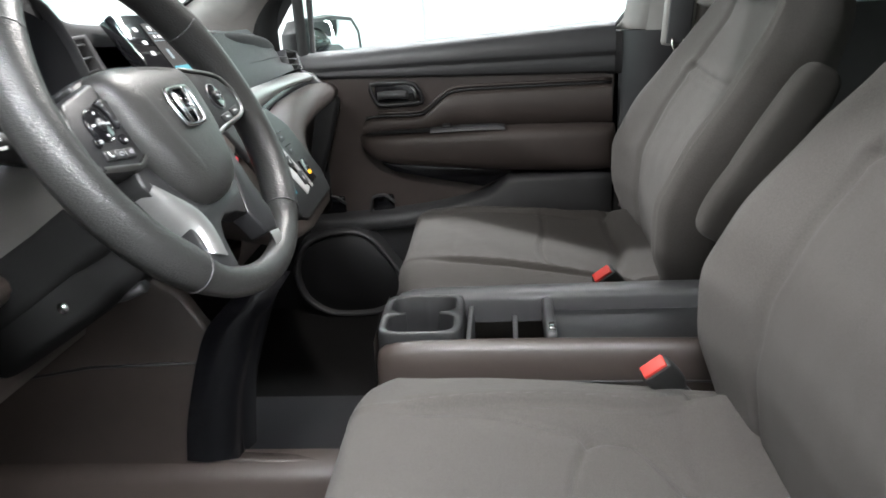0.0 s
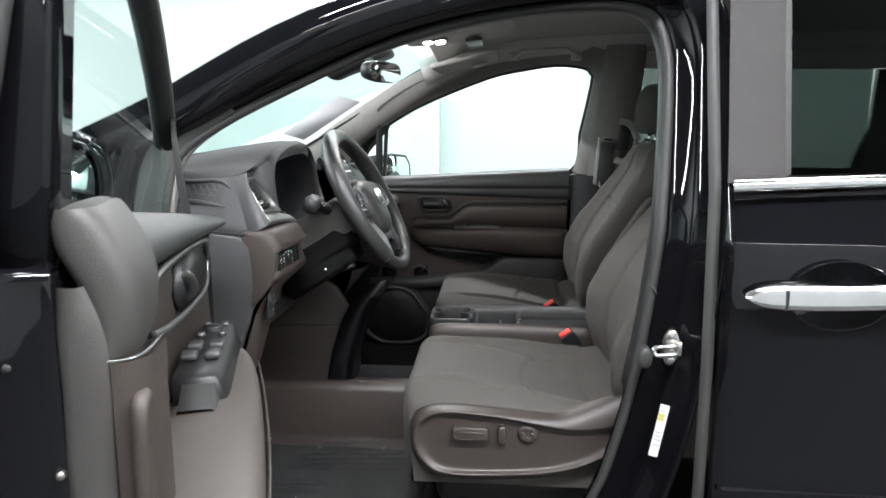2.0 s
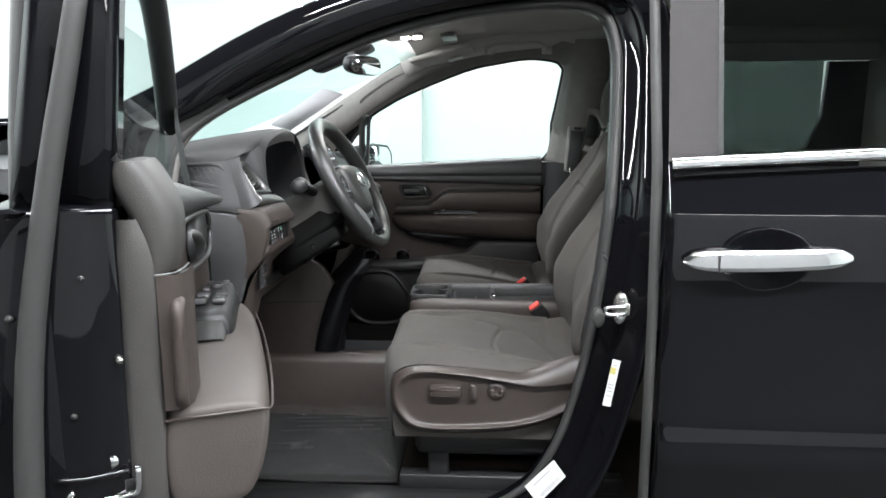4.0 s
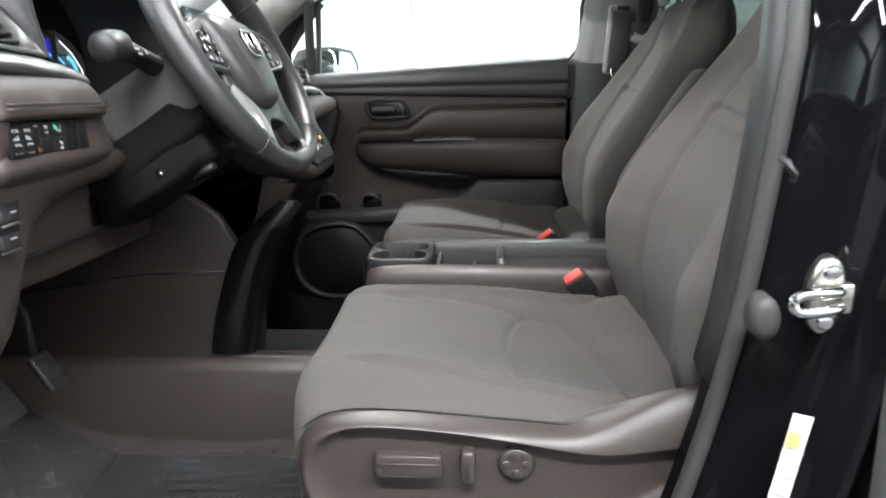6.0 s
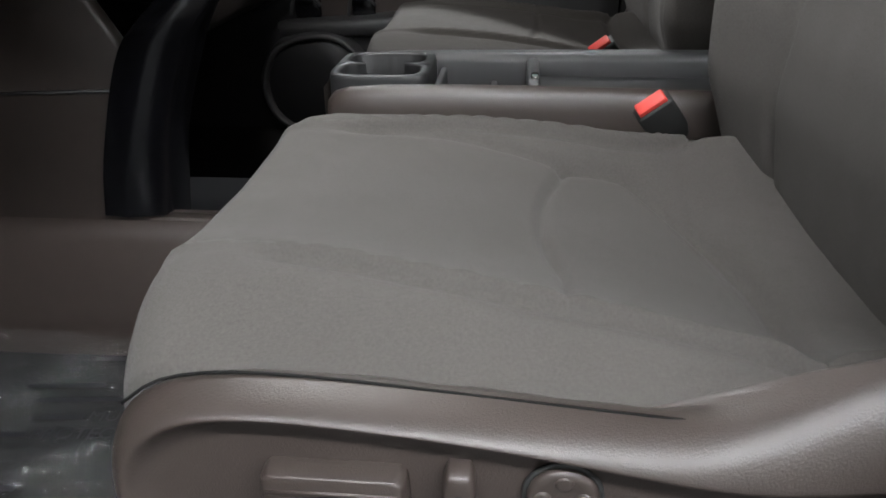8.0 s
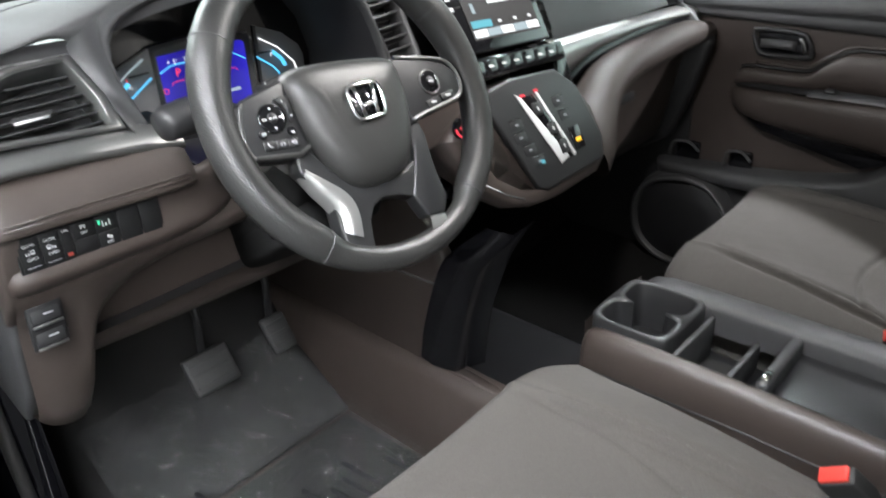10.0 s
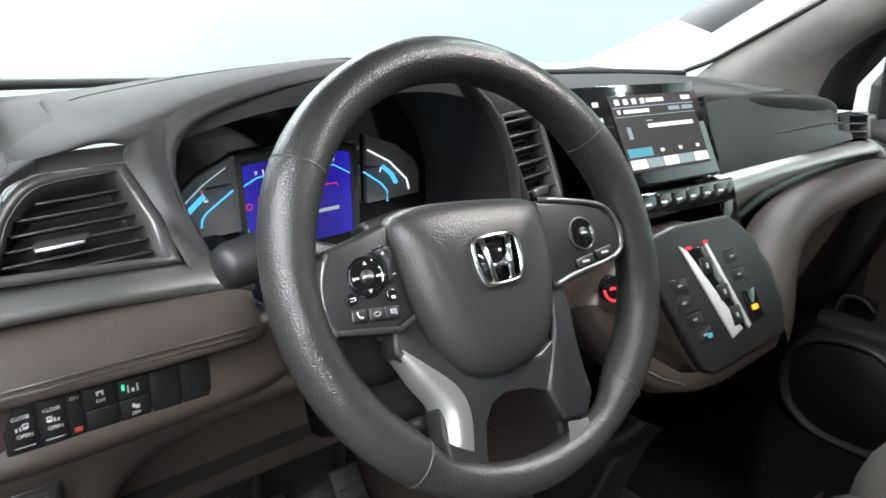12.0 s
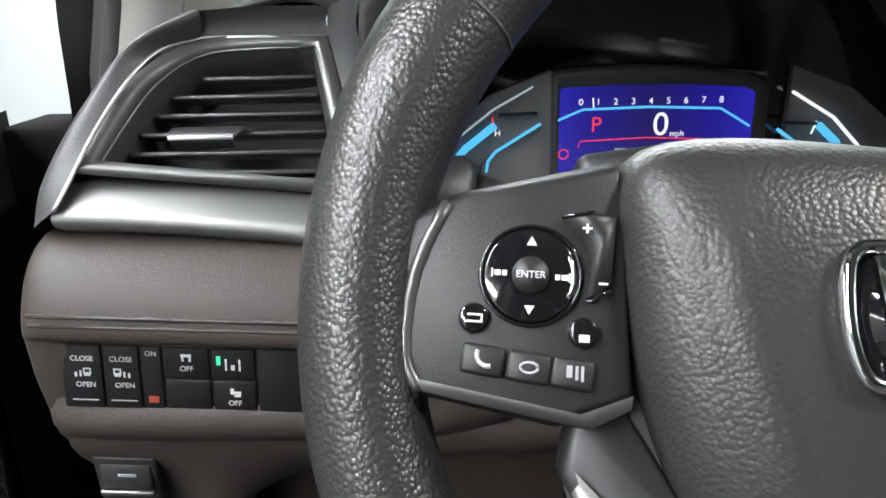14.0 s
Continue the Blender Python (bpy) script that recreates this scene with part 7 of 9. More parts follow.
# ---- belt buckles ----
def buckle(x, y, z):
    b = thing("seat_belt_buckle", "black seat belt buckle with a red button", "belt buckle", group="seat belt buckles")
    m = frame_matrix((x, y, z), (0.80, 0.0, 0.6), (0.2, -0.75, -0.3))   # z runs down the stalk
    if (m.to_3x3() @ Vector((0, 0, 1))).z > 0:
        m = m @ Matrix.Rotation(math.pi, 4, "X")
    ring = lambda k, h: [m @ Vector((a * k, c * k, h)) for a, c in ((-0.021, -0.011), (0.021, -0.011), (0.021, 0.011), (-0.021, 0.011))]
    part("housing", loft([ring(0.9, 0.0), ring(1.0, 0.004), ring(1.0, 0.045), ring(0.75, 0.065)], closed=True), RUBBERK, b, "black housing", bevel=0.004)
    part("release_button", loft([ring(0.78, 0.003), ring(0.78, -0.003), ring(0.72, -0.0045)], closed=True), RED, b, "red release button", bevel=0.002)
    part("strap", loft([ring(0.55, 0.05), ring(0.55, 0.16)], closed=True), DASHD, b)


buckle(0.228, 0.985, 0.748)
buckle(0.205, 1.318, 0.742)
# ---- driver's door, standing open ----
DM = Matrix(((0.29, 0.957, 0, -0.475), (-0.957, 0.29, 0, 0.36), (0, 0, 1, 0), (0, 0, 0, 1)))   # x along the door, y into the cabin
SGN = 1.0
ddoor = thing("driver_door", "black driver's door standing open with brown inner trim", "car door")


def D(s, w, z):
    """A place on the open door: s along it from the hinge, w towards the cabin, z up."""
    return DM @ Vector((s, SGN * w, z))


SL = 0.955
# painted shell, behind the trim

rows = []
for s in (0.02, 0.3, 0.6, 0.85, SL - 0.02, SL):
    sh = 0.03 if s > SL - 0.01 else 0.0
    rows.append([D(s, -0.05, 1.145 + 0.105 * s), D(s, -0.105 + sh, 1.145 + 0.09 * s), D(s, -0.13 + sh, 1.10), D(s, -0.15 + sh, 0.98), D(s, -0.152 + sh, 0.8), D(s, -0.14 + sh, 0.62), D(s, -0.12 + sh, 0.5), D(s, -0.05, 0.46), D(s, -0.02, 0.5), D(s, -0.03, 1.1)])
part("outer_shell", loft(rows, closed=True), PAINTIN, ddoor, "black painted door shell", bevel=0.006)
rows = []
for z, a, b in ((0.46, -0.13, -0.008), (0.7, -0.146, -0.008), (0.9, -0.151, -0.008), (1.05, -0.150, -0.007), (1.14, -0.146, -0.006), (1.19, -0.138, -0.006), (1.225, -0.126, -0.006), (1.24, -0.112, -0.006), (1.244, -0.10, -0.007)):
    rows.append([D(SL - 0.05, a - 0.006, z), D(SL - 0.004, a - 0.002, z), D(SL + 0.004, a + 0.004, z), D(SL + 0.006, a + 0.014, z), D(SL + 0.005, a + 0.026, z), D(SL - 0.001, a + 0.032, z), D(SL - 0.003, b - 0.062, z), D(SL + 0.002, b - 0.050, z), D(SL + 0.003, b - 0.022, z), D(SL - 0.001, b - 0.014, z), D(SL - 0.002, b - 0.004, z), D(SL - 0.010, b, z), D(SL - 0.03, b + 0.004, z)])
part("door_edge", flow(rows, 4), PAINT, ddoor, "glossy black rear edge of the door", sub=1)
part("edge_cap", flow([[D(s, -0.105, 1.243 + d), D(s, -0.06, 1.247 + d), D(s, -0.008, 1.247 + d)] for s, d in ((0.80, 0.004), (0.92, 0.002), (0.95, 0.0), (0.957, -0.006))]), PAINT, ddoor, "black ledge below the window frame")
plug = lambda k, s: [D(s, -0.122 + 0.0145 * k * math.cos(a), 1.087 + 0.0225 * k * math.sin(a)) for a in np.linspace(0, 2 * math.pi, 25)[:-1]]
part("drain_plug", loft([plug(1.0, SL), plug(1.0, SL + 0.009), plug(0.82, SL + 0.0105), plug(0.72, SL + 0.008), plug(0.3, SL + 0.0085)], closed=True), RUBBER, ddoor, "grey rubber plug in the door edge")
for w, z in ((-0.05, 1.075), (-0.012, 1.120), (-0.035, 1.19), (-0.09, 1.16)):
    part("edge_clip", disc(frame_matrix(D(SL - 0.001, w, z), DM.to_3x3() @ Vector((0, 1, 0)), (0, 0, 1)), 0.0035, 0.004, 12, 0.0025), STEEL if w == -0.012 else RUBBERK, ddoor)
part("latch_ridge", tube(smooth_path([D(SL + 0.001, -0.070, 1.020), D(SL + 0.002, -0.045, 1.019), D(SL + 0.002, -0.012, 1.023)], 3), 0.0022, 8), PAINT, ddoor)
part("door_edge_seal", tube(smooth_path([D(SL + 0.004, -0.096, 0.46), D(SL + 0.005, -0.098, 0.8), D(SL + 0.005, -0.092, 0.96), D(SL + 0.005, -0.078, 1.12), D(SL + 0.004, -0.053, 1.256), D(SL - 0.002, -0.030, 1.36), D(SL - 0.012, -0.018, 1.42), D(SL - 0.05, -0.005, 1.49), D(SL - 0.10, 0.0, 1.54)], 4), 0.0085, 12, rs=list(np.interp(np.linspace(0, 1, 33), (0, 0.3, 0.5, 1), (0.0118, 0.0115, 0.0090, 0.0072)))), RUBBER, ddoor, "grey rubber seal on the door edge")
for s, w, z in ((SL - 0.002, -0.027, 1.031), (SL - 0.002, -0.055, 0.972), (SL - 0.002, -0.025, 0.97)):
    part("latch_bolt", disc(frame_matrix(D(s - 0.004, w, z), DM.to_3x3() @ Vector((0, 1, 0)), (0, 0, 1)), 0.0085, 0.007, 16, 0.0065), CHROME, ddoor, "bright latch bolt")
part("latch", tube(smooth_path([D(SL + 0.001, w, z) for w, z in ((-0.057, 1.008), (-0.061, 1.003), (-0.058, 0.997), (-0.035, 0.998), (-0.012, 1.001), (-0.006, 1.006), (-0.005, 1.026))], 3), 0.0028, 8), CHROME, ddoor, "bright door latch")
part("latch_slot", obox(frame_matrix(D(SL - 0.003, -0.034, 1.007), DM.to_3x3() @ Vector((0, SGN, 0)), (0, 0, 1)), 0.05, 0.012, 0.003), DASHD, ddoor)
# window frame
rear = [D(SL - 0.03, -0.075, 1.17), D(SL - 0.045, -0.07, 1.3), D(SL - 0.075, -0.055, 1.48), D(SL - 0.11, -0.045, 1.535)]
part("window_frame", tube(smooth_path(rear + [D(0.62, -0.03, 1.555), D(0.42, -0.035, 1.49), D(0.22, -0.05, 1.385), D(0.08, -0.065, 1.285)], 4), 0.019, 10, flat=1.0), RUBBERK, ddoor, "black door window frame")
post = []
for z in (1.21, 1.3, 1.4, 1.48, 1.53):
    sh, l, r = SL - 0.25 * max(0, z - 1.38), -0.09 + 0.16 * (z - 1.2), -0.012 + 0.085 * (z - 1.2)
    post.append([D(sh - 0.05, l, z), D(sh - 0.012, l - 0.002, z), D(sh - 0.004, l + 0.012, z), D(sh - 0.009, l + 0.3 * (r - l), z), D(sh - 0.012, l + 0.55 * (r - l), z), D(sh - 0.006, l + 0.72 * (r - l), z), D(sh - 0.006, r - 0.004, z), D(sh - 0.012, r, z), D(sh - 0.05, r, z)])
part("window_frame_edge", loft(post, closed=True), PAINTIN, ddoor, "black painted window frame")
g = part("window_pane", loft([[D(0.10, -0.062, 1.17), D(0.5, -0.062, 1.17), D(SL - 0.05, -0.062, 1.17)], [D(0.12, -0.06, 1.30), D(0.5, -0.045, 1.35), D(SL - 0.06, -0.05, 1.35)], [D(0.20, -0.055, 1.36), D(0.5, -0.035, 1.50), D(SL - 0.12, -0.04, 1.52)]]), GLASS, ddoor, "clear side window")
g.visible_shadow = False
# mirror sail trim and the mirror on the outside
part("sail_trim", loft([[D(0.055, -0.035, 1.16), D(0.15, -0.02, 1.165), D(0.205, -0.03, 1.165)], [D(0.065, -0.045, 1.24), D(0.14, -0.03, 1.245), D(0.185, -0.04, 1.25)], [D(0.09, -0.05, 1.31), D(0.135, -0.04, 1.32), D(0.165, -0.045, 1.335)]]), DASHD, ddoor, "black mirror corner trim", sub=1)
mr = part("door_mirror", loft([[D(0.10 + a, -0.16 - b, z) for a, b in ((-0.05, 0.0), (0.05, 0.0), (0.06, 0.10), (0.05, 0.22), (-0.03, 0.24), (-0.06, 0.12))] for z in (1.155, 1.18, 1.28, 1.31)], closed=True), PAINT, ddoor, "black door mirror housing", sub=1)
mg = lambda k, s_: [D(s_ - 0.20 * k * math.copysign(abs(math.cos(a)) ** 0.6, math.cos(a)) * 0.118, -0.275 + 0.118 * k * math.copysign(abs(math.cos(a)) ** 0.6, math.cos(a)), 1.225 + 0.070 * k * math.copysign(abs(math.sin(a)) ** 0.6, math.sin(a))) for a in np.linspace(0, 2 * math.pi, 33)[:-1]]
part("mirror_rim", loft([r + [r[0]] for r in (mg(0.9, 0.11), mg(1.10, 0.13), mg(1.12, 0.160), mg(1.05, 0.170), mg(0.98, 0.168))]), PAINT, mr, "black rim round the mirror")
part("mirror_glass", loft([mg(1.0, 0.160), mg(1.0, 0.166)], closed=True), MIRROR, mr, "mirror glass")
# inner trim
trim = []
for s, t in ((0.06, -0.02), (0.12, 0.0), (0.3, 0.004), (0.5, 0.004), (0.75, 0.004), (0.88, 0.0), (0.925, -0.012), (0.935, -0.035)):
    trim.append([D(s, -0.03 + t, 1.125 + 0.125 * s), D(s, -0.012 + t, 1.127 + 0.125 * s), D(s, 0.002 + t, 1.117 + 0.125 * s), D(s, 0.008 + t, 1.105 + 0.10 * s), D(s, 0.004 + t, 1.085 + 0.05 * s), D(s, -0.004 + t, 1.08), D(s, 0.0 + t, 1.0), D(s, 0.002 + t, 0.9), D(s, 0.0 + t, 0.75), D(s, 0.0 + t, 0.55), D(s, -0.03 + t, 0.49)])
part("trim_panel", loft(trim), BROWN, ddoor, "brown plastic door trim", sub=1)
up = []
for s, h, k in ((0.02, 0.0, 0.7), (0.06, 0.004, 1.0), (0.2, 0.006, 1.0), (0.4, 0.008, 1.0), (0.65, 0.010, 1.0), (0.85, 0.012, 1.0), (0.915, 0.010, 1.0), (0.94, 0.0, 0.8)):
    g, c = 0.130 * s - 0.090, 0.35 + 0.55 * s
    up.append([D(s, -0.045 if s < 0.9 else -0.006, 1.232 + g + h), D(s, -0.015 if s < 0.9 else 0.0, 1.238 + g + h), D(s, 0.014 * k, 1.230 + g + h), D(s, 0.030 * k, 1.238 - 0.033 * c + g + h), D(s, 0.026 * k, 1.238 - 0.052 * c + g + 0.5 * h), D(s, 0.006, 1.238 - 0.066 * c + g + 0.5 * h)])
part("upper_pad", loft(up), DASH, ddoor, "charcoal upper door pad", sub=1)
# satin ring with the handle cup
RG = [(0.80, 1.160), (0.78, 1.185), (0.745, 1.196), (0.58, 1.185), (0.40, 1.166), (0.345, 1.155), (0.325, 1.135), (0.335, 1.108), (0.38, 1.097), (0.50, 1.108), (0.62, 1.124), (0.72, 1.140)]
part("handle_bezel", tube(smooth_path([D(s, 0.016, z) for s, z in RG], 3, True), 0.004, 8, True, up=(0, 0, 1)), SPOKE, ddoor, "satin ring round the door handle")
CUP = [(0.61, 1.181), (0.50, 1.175), (0.40, 1.164), (0.35, 1.152), (0.333, 1.135), (0.342, 1.112), (0.385, 1.102), (0.50, 1.112), (0.60, 1.126), (0.63, 1.150)]
part("handle_cup", loft([[D(s, 0.0135, z) for s, z in CUP], [D(0.47 + (s - 0.47) * 0.94, 0.006, 1.14 + (z - 1.14) * 0.88) for s, z in CUP], [D(0.47 + (s - 0.47) * 0.5, 0.004, 1.14 + (z - 1.14) * 0.5) for s, z in CUP]], closed=True), DASHD, ddoor, "dark handle cup")
part("inner_handle", tube(smooth_path([D(0.575, 0.006, 1.162), D(0.565, 0.014, 1.158), D(0.545, 0.017, 1.145), D(0.532, 0.015, 1.128), D(0.528, 0.006, 1.120)], 3), 0.006, 10, flat=1.7), SATIN, ddoor, "satin inner door handle")
# armrest with window switches
arm = []
for s, w0, w, zt, zb in ((0.33, -0.01, 0.012, 0.985, 0.955), (0.345, -0.01, 0.05, 1.010, 0.91), (0.40, -0.01, 0.076, 1.022, 0.905), (0.52, -0.01, 0.090, 1.036, 0.915), (0.66, -0.01, 0.099, 1.050, 0.93), (0.80, -0.01, 0.105, 1.063, 0.95), (0.90, 0.010, 0.107, 1.0715, 0.967), (0.93, 0.013, 0.1065, 1.073, 0.971), (0.943, 0.014, 0.106, 1.0725, 0.973), (0.9475, 0.016, 0.104, 1.070, 0.976)):
    e = w - w0
    arm.append([D(s, w0, zt - 0.008), D(s, w0 + 0.25 * e, zt - 0.002), D(s, w0 + 0.80 * e, zt + 0.001), D(s, w0 + 0.96 * e, zt - 0.006), D(s, w, zt - 0.022), D(s, w0 + 0.93 * e, zt * 0.4 + zb * 0.6), D(s, w0 + 0.80 * e, zb + 0.008), D(s, w0 + 0.60 * e, zb), D(s, w0 + 0.1 * e, zb + 0.003), D(s, w0, zb + 0.012)])
c = D(0.9495, 0.058, 1.022)
for k in (0.90, 0.5, 0.06):
    arm.append([c + (p - D(0.9475, 0.058, 1.022)) * k for p in arm[9]])
part("armrest", loft(arm, closed=True), TAUPE, ddoor, "taupe vinyl armrest", sub=2)
part("armrest_stitch", tube(smooth_path([D(0.46, 0.086, 1.017), D(0.62, 0.098, 1.034), D(0.80, 0.1065, 1.051), D(0.90, 0.108, 1.058), D(0.942, 0.1065, 1.062), D(0.949, 0.098, 1.064), D(0.9505, 0.06, 1.063), D(0.949, 0.018, 1.060)], 3), 0.0012, 6), BROWN, ddoor)
sp = part("switch_pod", flow([[D(s, a * k, z) for a, z in ((0.010, 1.0), (0.010, top), (0.050, top + 0.001), (0.060, top - 0.030))] for s, k, top in ((0.36, 0.8, 1.030), (0.38, 1.0, 1.046), (0.46, 1.05, 1.055), (0.58, 1.08, 1.068), (0.655, 1.08, 1.076), (0.672, 1.05, 1.072))], 2, closed=True), DASHD, ddoor, "black window switch pod")
for i, s_ in enumerate((0.545, 0.600)):
    for w in (0.020, 0.044):
        part("window_switch", obox(frame_matrix(D(s_, w, 1.070 + 0.115 * (s_ - 0.55)), DM.to_3x3() @ Vector((1, 0, 0.115)), DM.to_3x3() @ Vector((0, 1, 0))), 0.030, 0.017, 0.008), DASH, sp, "charcoal window switch", bevel=0.003)
part("mirror_switch", disc(Matrix.Translation(D(0.43, 0.03, 1.052)), 0.012, 0.008, 16, 0.010), DASHD, sp, bevel=0.002)
for s_, w in ((0.40, 0.020), (0.40, 0.042), (0.47, 0.018), (0.47, 0.044)):
    part("lock_switch", disc(Matrix.Translation(D(s_, w, 1.050 + 0.11 * (s_ - 0.40))), 0.006, 0.005, 12, 0.005), SPOKE, sp)
part("pull_cup", flow([[D(s_, a, z) for a, z in ((0.018, zb), (0.020, zt), (0.052, zt), (0.056, zb))] for s_, zb, zt in ((0.660, 1.045, 1.072), (0.69, 1.048, 1.064), (0.712, 1.050, 1.057))], 2), SPOKE, ddoor, "grey end of the grab recess")
part("lower_pocket", loft([[D(s, -0.005, 0.74), D(s, w, 0.735), D(s, w + 0.004, 0.66), D(s, w * 0.9, 0.56), D(s, 0.0, 0.51)] for s, w in ((0.12, 0.01), (0.18, 0.035), (0.5, 0.05), (0.8, 0.05), (0.88, 0.02))]), BROWN, ddoor, "brown lower door pocket", sub=1)
# end of the trim towards the rear: grey strip, brown panel, taupe pad end
part("end_strip", flow([[D(0.940, a - 0.004, z), D(0.950, a, z), D(0.952, a + 0.006, z), D(0.952, b - 0.004, z), D(0.945, b, z)] for z, a, b in ((0.5, -0.016, 0.012), (0.9, -0.015, 0.014), (1.0, -0.013, 0.017), (1.10, -0.010, 0.020), (1.17, -0.008, 0.023), (1.205, -0.008, 0.020), (1.235, -0.006, 0.010))]), PADG, ddoor, "grey end strip of the trim")
part("end_panel", flow([[D(0.90, b + 0.002, z), D(0.938, b, z), D(0.949, b - 0.006, z), D(0.9535, b - 0.012, z), D(0.9525, a, z)] for z, a, b in ((1.071, 0.020, 0.042), (1.10, 0.020, 0.042), (1.15, 0.020, 0.042), (1.188, 0.020, 0.043))]), BROWNS, ddoor, "brown end of the trim")
part("pad_end", loft([[D(0.87, b - 0.004, z), D(0.932, b, z), D(0.944, b - 0.006, z), D(0.950, b - 0.016, z), D(0.950, a + 0.006, z), D(0.945, a, z), D(0.92, a - 0.002, z)] for z, a, b in ((1.189, 0.013, 0.036), (1.195, 0.012, 0.039), (1.215, 0.011, 0.042), (1.235, 0.003, 0.042), (1.252, -0.007, 0.036), (1.266, -0.010, 0.029), (1.276, -0.009, 0.023), (1.281, -0.006, 0.018))], ), PADG, ddoor, "grey taupe end of the upper pad", sub=1)
part("pad_cap", loft([[D(0.87, 0.014, 1.279), D(0.92, 0.018, 1.280), D(0.947, 0.012, 1.278)], [D(0.87, 0.004, 1.281), D(0.92, 0.006, 1.283), D(0.947, 0.004, 1.280)], [D(0.87, -0.006, 1.278), D(0.92, -0.007, 1.280), D(0.944, -0.005, 1.278)]]), PADG, ddoor, sub=1)
part("grab_bar", tube(smooth_path([D(0.945, 0.036, 1.164), D(0.956, 0.036, 1.160), D(0.958, 0.0355, 1.14), D(0.957, 0.035, 1.11), D(0.956, 0.0345, 1.085), D(0.950, 0.034, 1.076)], 4), 0.0050, 12, flat=1.1), BROWNS, ddoor, "brown grab bar at the end of the trim")
part("pad_line", tube(smooth_path([D(0.950, 0.012, 1.188), D(0.950, 0.026, 1.188), D(0.940, 0.038, 1.189), D(0.89, 0.040, 1.185)], 3), 0.0012, 8), SPOKE, ddoor, "satin line under the pad end")
part("hinge_end", loft([[D(0.008, w, z) for w in (-0.155, -0.08, -0.01)] for z in (0.45, 0.8, 1.14)]), MATTK, ddoor, "black rubber covered hinge end")
part("speaker_ring", tube([D(0.22 + 0.07 * math.cos(a), 0.012, 0.63 + 0.07 * math.sin(a)) for a in np.linspace(0, 2 * math.pi, 25)[:-1]], 0.006, 6, True), DASHD, ddoor)

# ---- passenger's door, shut ----
pdoor = thing("passenger_door", "brown and grey passenger door trim, shut", "car door")
PY = 1.935
xs = (-0.46, -0.40, -0.2, 0.0, 0.2, 0.285, 0.305)
belt = lambda x: 1.075 + 0.055 * (x + 0.3)
padz = lambda x: 1.012 - 0.027 * x
rows = []
for x in xs:
    b, p = belt(x), padz(x)
    m_ = p + (b - p) * 0.42
    rows.append([(x, PY + 0.03, b + 0.012), (x, PY - 0.01, b + 0.010), (x, PY - 0.027, b - 0.003), (x, PY - 0.033, m_ + 0.010), (x, PY - 0.031, m_ + 0.002), (x, PY - 0.023, m_ - 0.002), (x, PY - 0.025, m_ - 0.008), (x, PY - 0.026, p + 0.006), (x, PY - 0.020, p + 0.001), (x, PY - 0.006, p - 0.002)])
part("upper_pad", loft(rows), DASH, pdoor, "charcoal upper door pad in two tiers")
part("trim_panel", loft([[(x, PY - 0.010, padz(x) + 0.002), (x, PY - 0.012, padz(x) - 0.02), (x, PY - 0.008, 0.93), (x, PY - 0.004, 0.88), (x, PY, 0.80), (x, PY, 0.70), (x, PY - 0.005, 0.60), (x, PY - 0.01, 0.40)] for x in xs]), BROWN, pdoor, "brown plastic door trim", sub=1)
INS = [(-0.300, 0.906, 0.880), (-0.292, 0.917, 0.878), (-0.26, 0.921, 0.878), (-0.165, 0.921, 0.882), (-0.14, 0.930, 0.884), (-0.105, 0.957, 0.886), (-0.078, 0.972, 0.888), (-0.04, 0.976, 0.889), (0.06, 0.977, 0.890), (0.20, 0.977, 0.888), (0.300, 0.977, 0.886)]
part("trim_insert", flow([[(x, PY - 0.008, a), (x, PY - 0.020, a - 0.003), (x, PY - 0.026, a - 0.010), (x, PY - 0.025, (a + b) / 2), (x, PY - 0.022, b + 0.004), (x, PY - 0.008, b)] for x, a, b in INS], 2), BROWNS, pdoor, "brown vinyl insert with a rounded upper edge")
part("insert_seam", tube(smooth_path([(x, PY - 0.0115, a + 0.004) for x, a, b in INS[1:]], 3), 0.0035, 6), DASHD, pdoor)
part("insert_lip", tube(smooth_path([(x, PY - 0.0125, a + 0.0115) for x, a, b in INS[2:]], 3), 0.0040, 8), BROWN, pdoor)
part("handle_bezel", tube(smooth_path([(-0.272, PY - 0.014, 1.002), (-0.215, PY - 0.014, 1.004), (-0.168, PY - 0.014, 0.999), (-0.150, PY - 0.014, 0.962), (-0.162, PY - 0.014, 0.954), (-0.215, PY - 0.014, 0.952), (-0.256, PY - 0.014, 0.953), (-0.268, PY - 0.014, 0.975)], 2, True), 0.0060, 8, True, up=(0, 1, 0)), DASHD, pdoor, "black handle bezel")
part("handle_cup", box(-0.264, -0.160, PY - 0.0155, PY - 0.011, 0.957, 0.999), POST, pdoor, "dark handle cup", bevel=0.002)
part("inner_handle", flow([[(x, PY - 0.016, z + 0.008), (x, PY - 0.016 - d, z + 0.005), (x, PY - 0.017 - d, z - 0.008), (x, PY - 0.016, z - 0.012)] for x, z, d in ((-0.258, 0.976, 0.002), (-0.235, 0.978, 0.008), (-0.20, 0.978, 0.013), (-0.186, 0.977, 0.010), (-0.182, 0.977, 0.002))], 2), DASH, pdoor, "grey inner door handle")
part("lock_tab", tube(smooth_path([(-0.176, PY - 0.020, 0.992), (-0.168, PY - 0.024, 0.987), (-0.163, PY - 0.024, 0.974), (-0.164, PY - 0.020, 0.966)], 3), 0.0042, 8), SATIN, pdoor, "satin lock lever")
arm = []
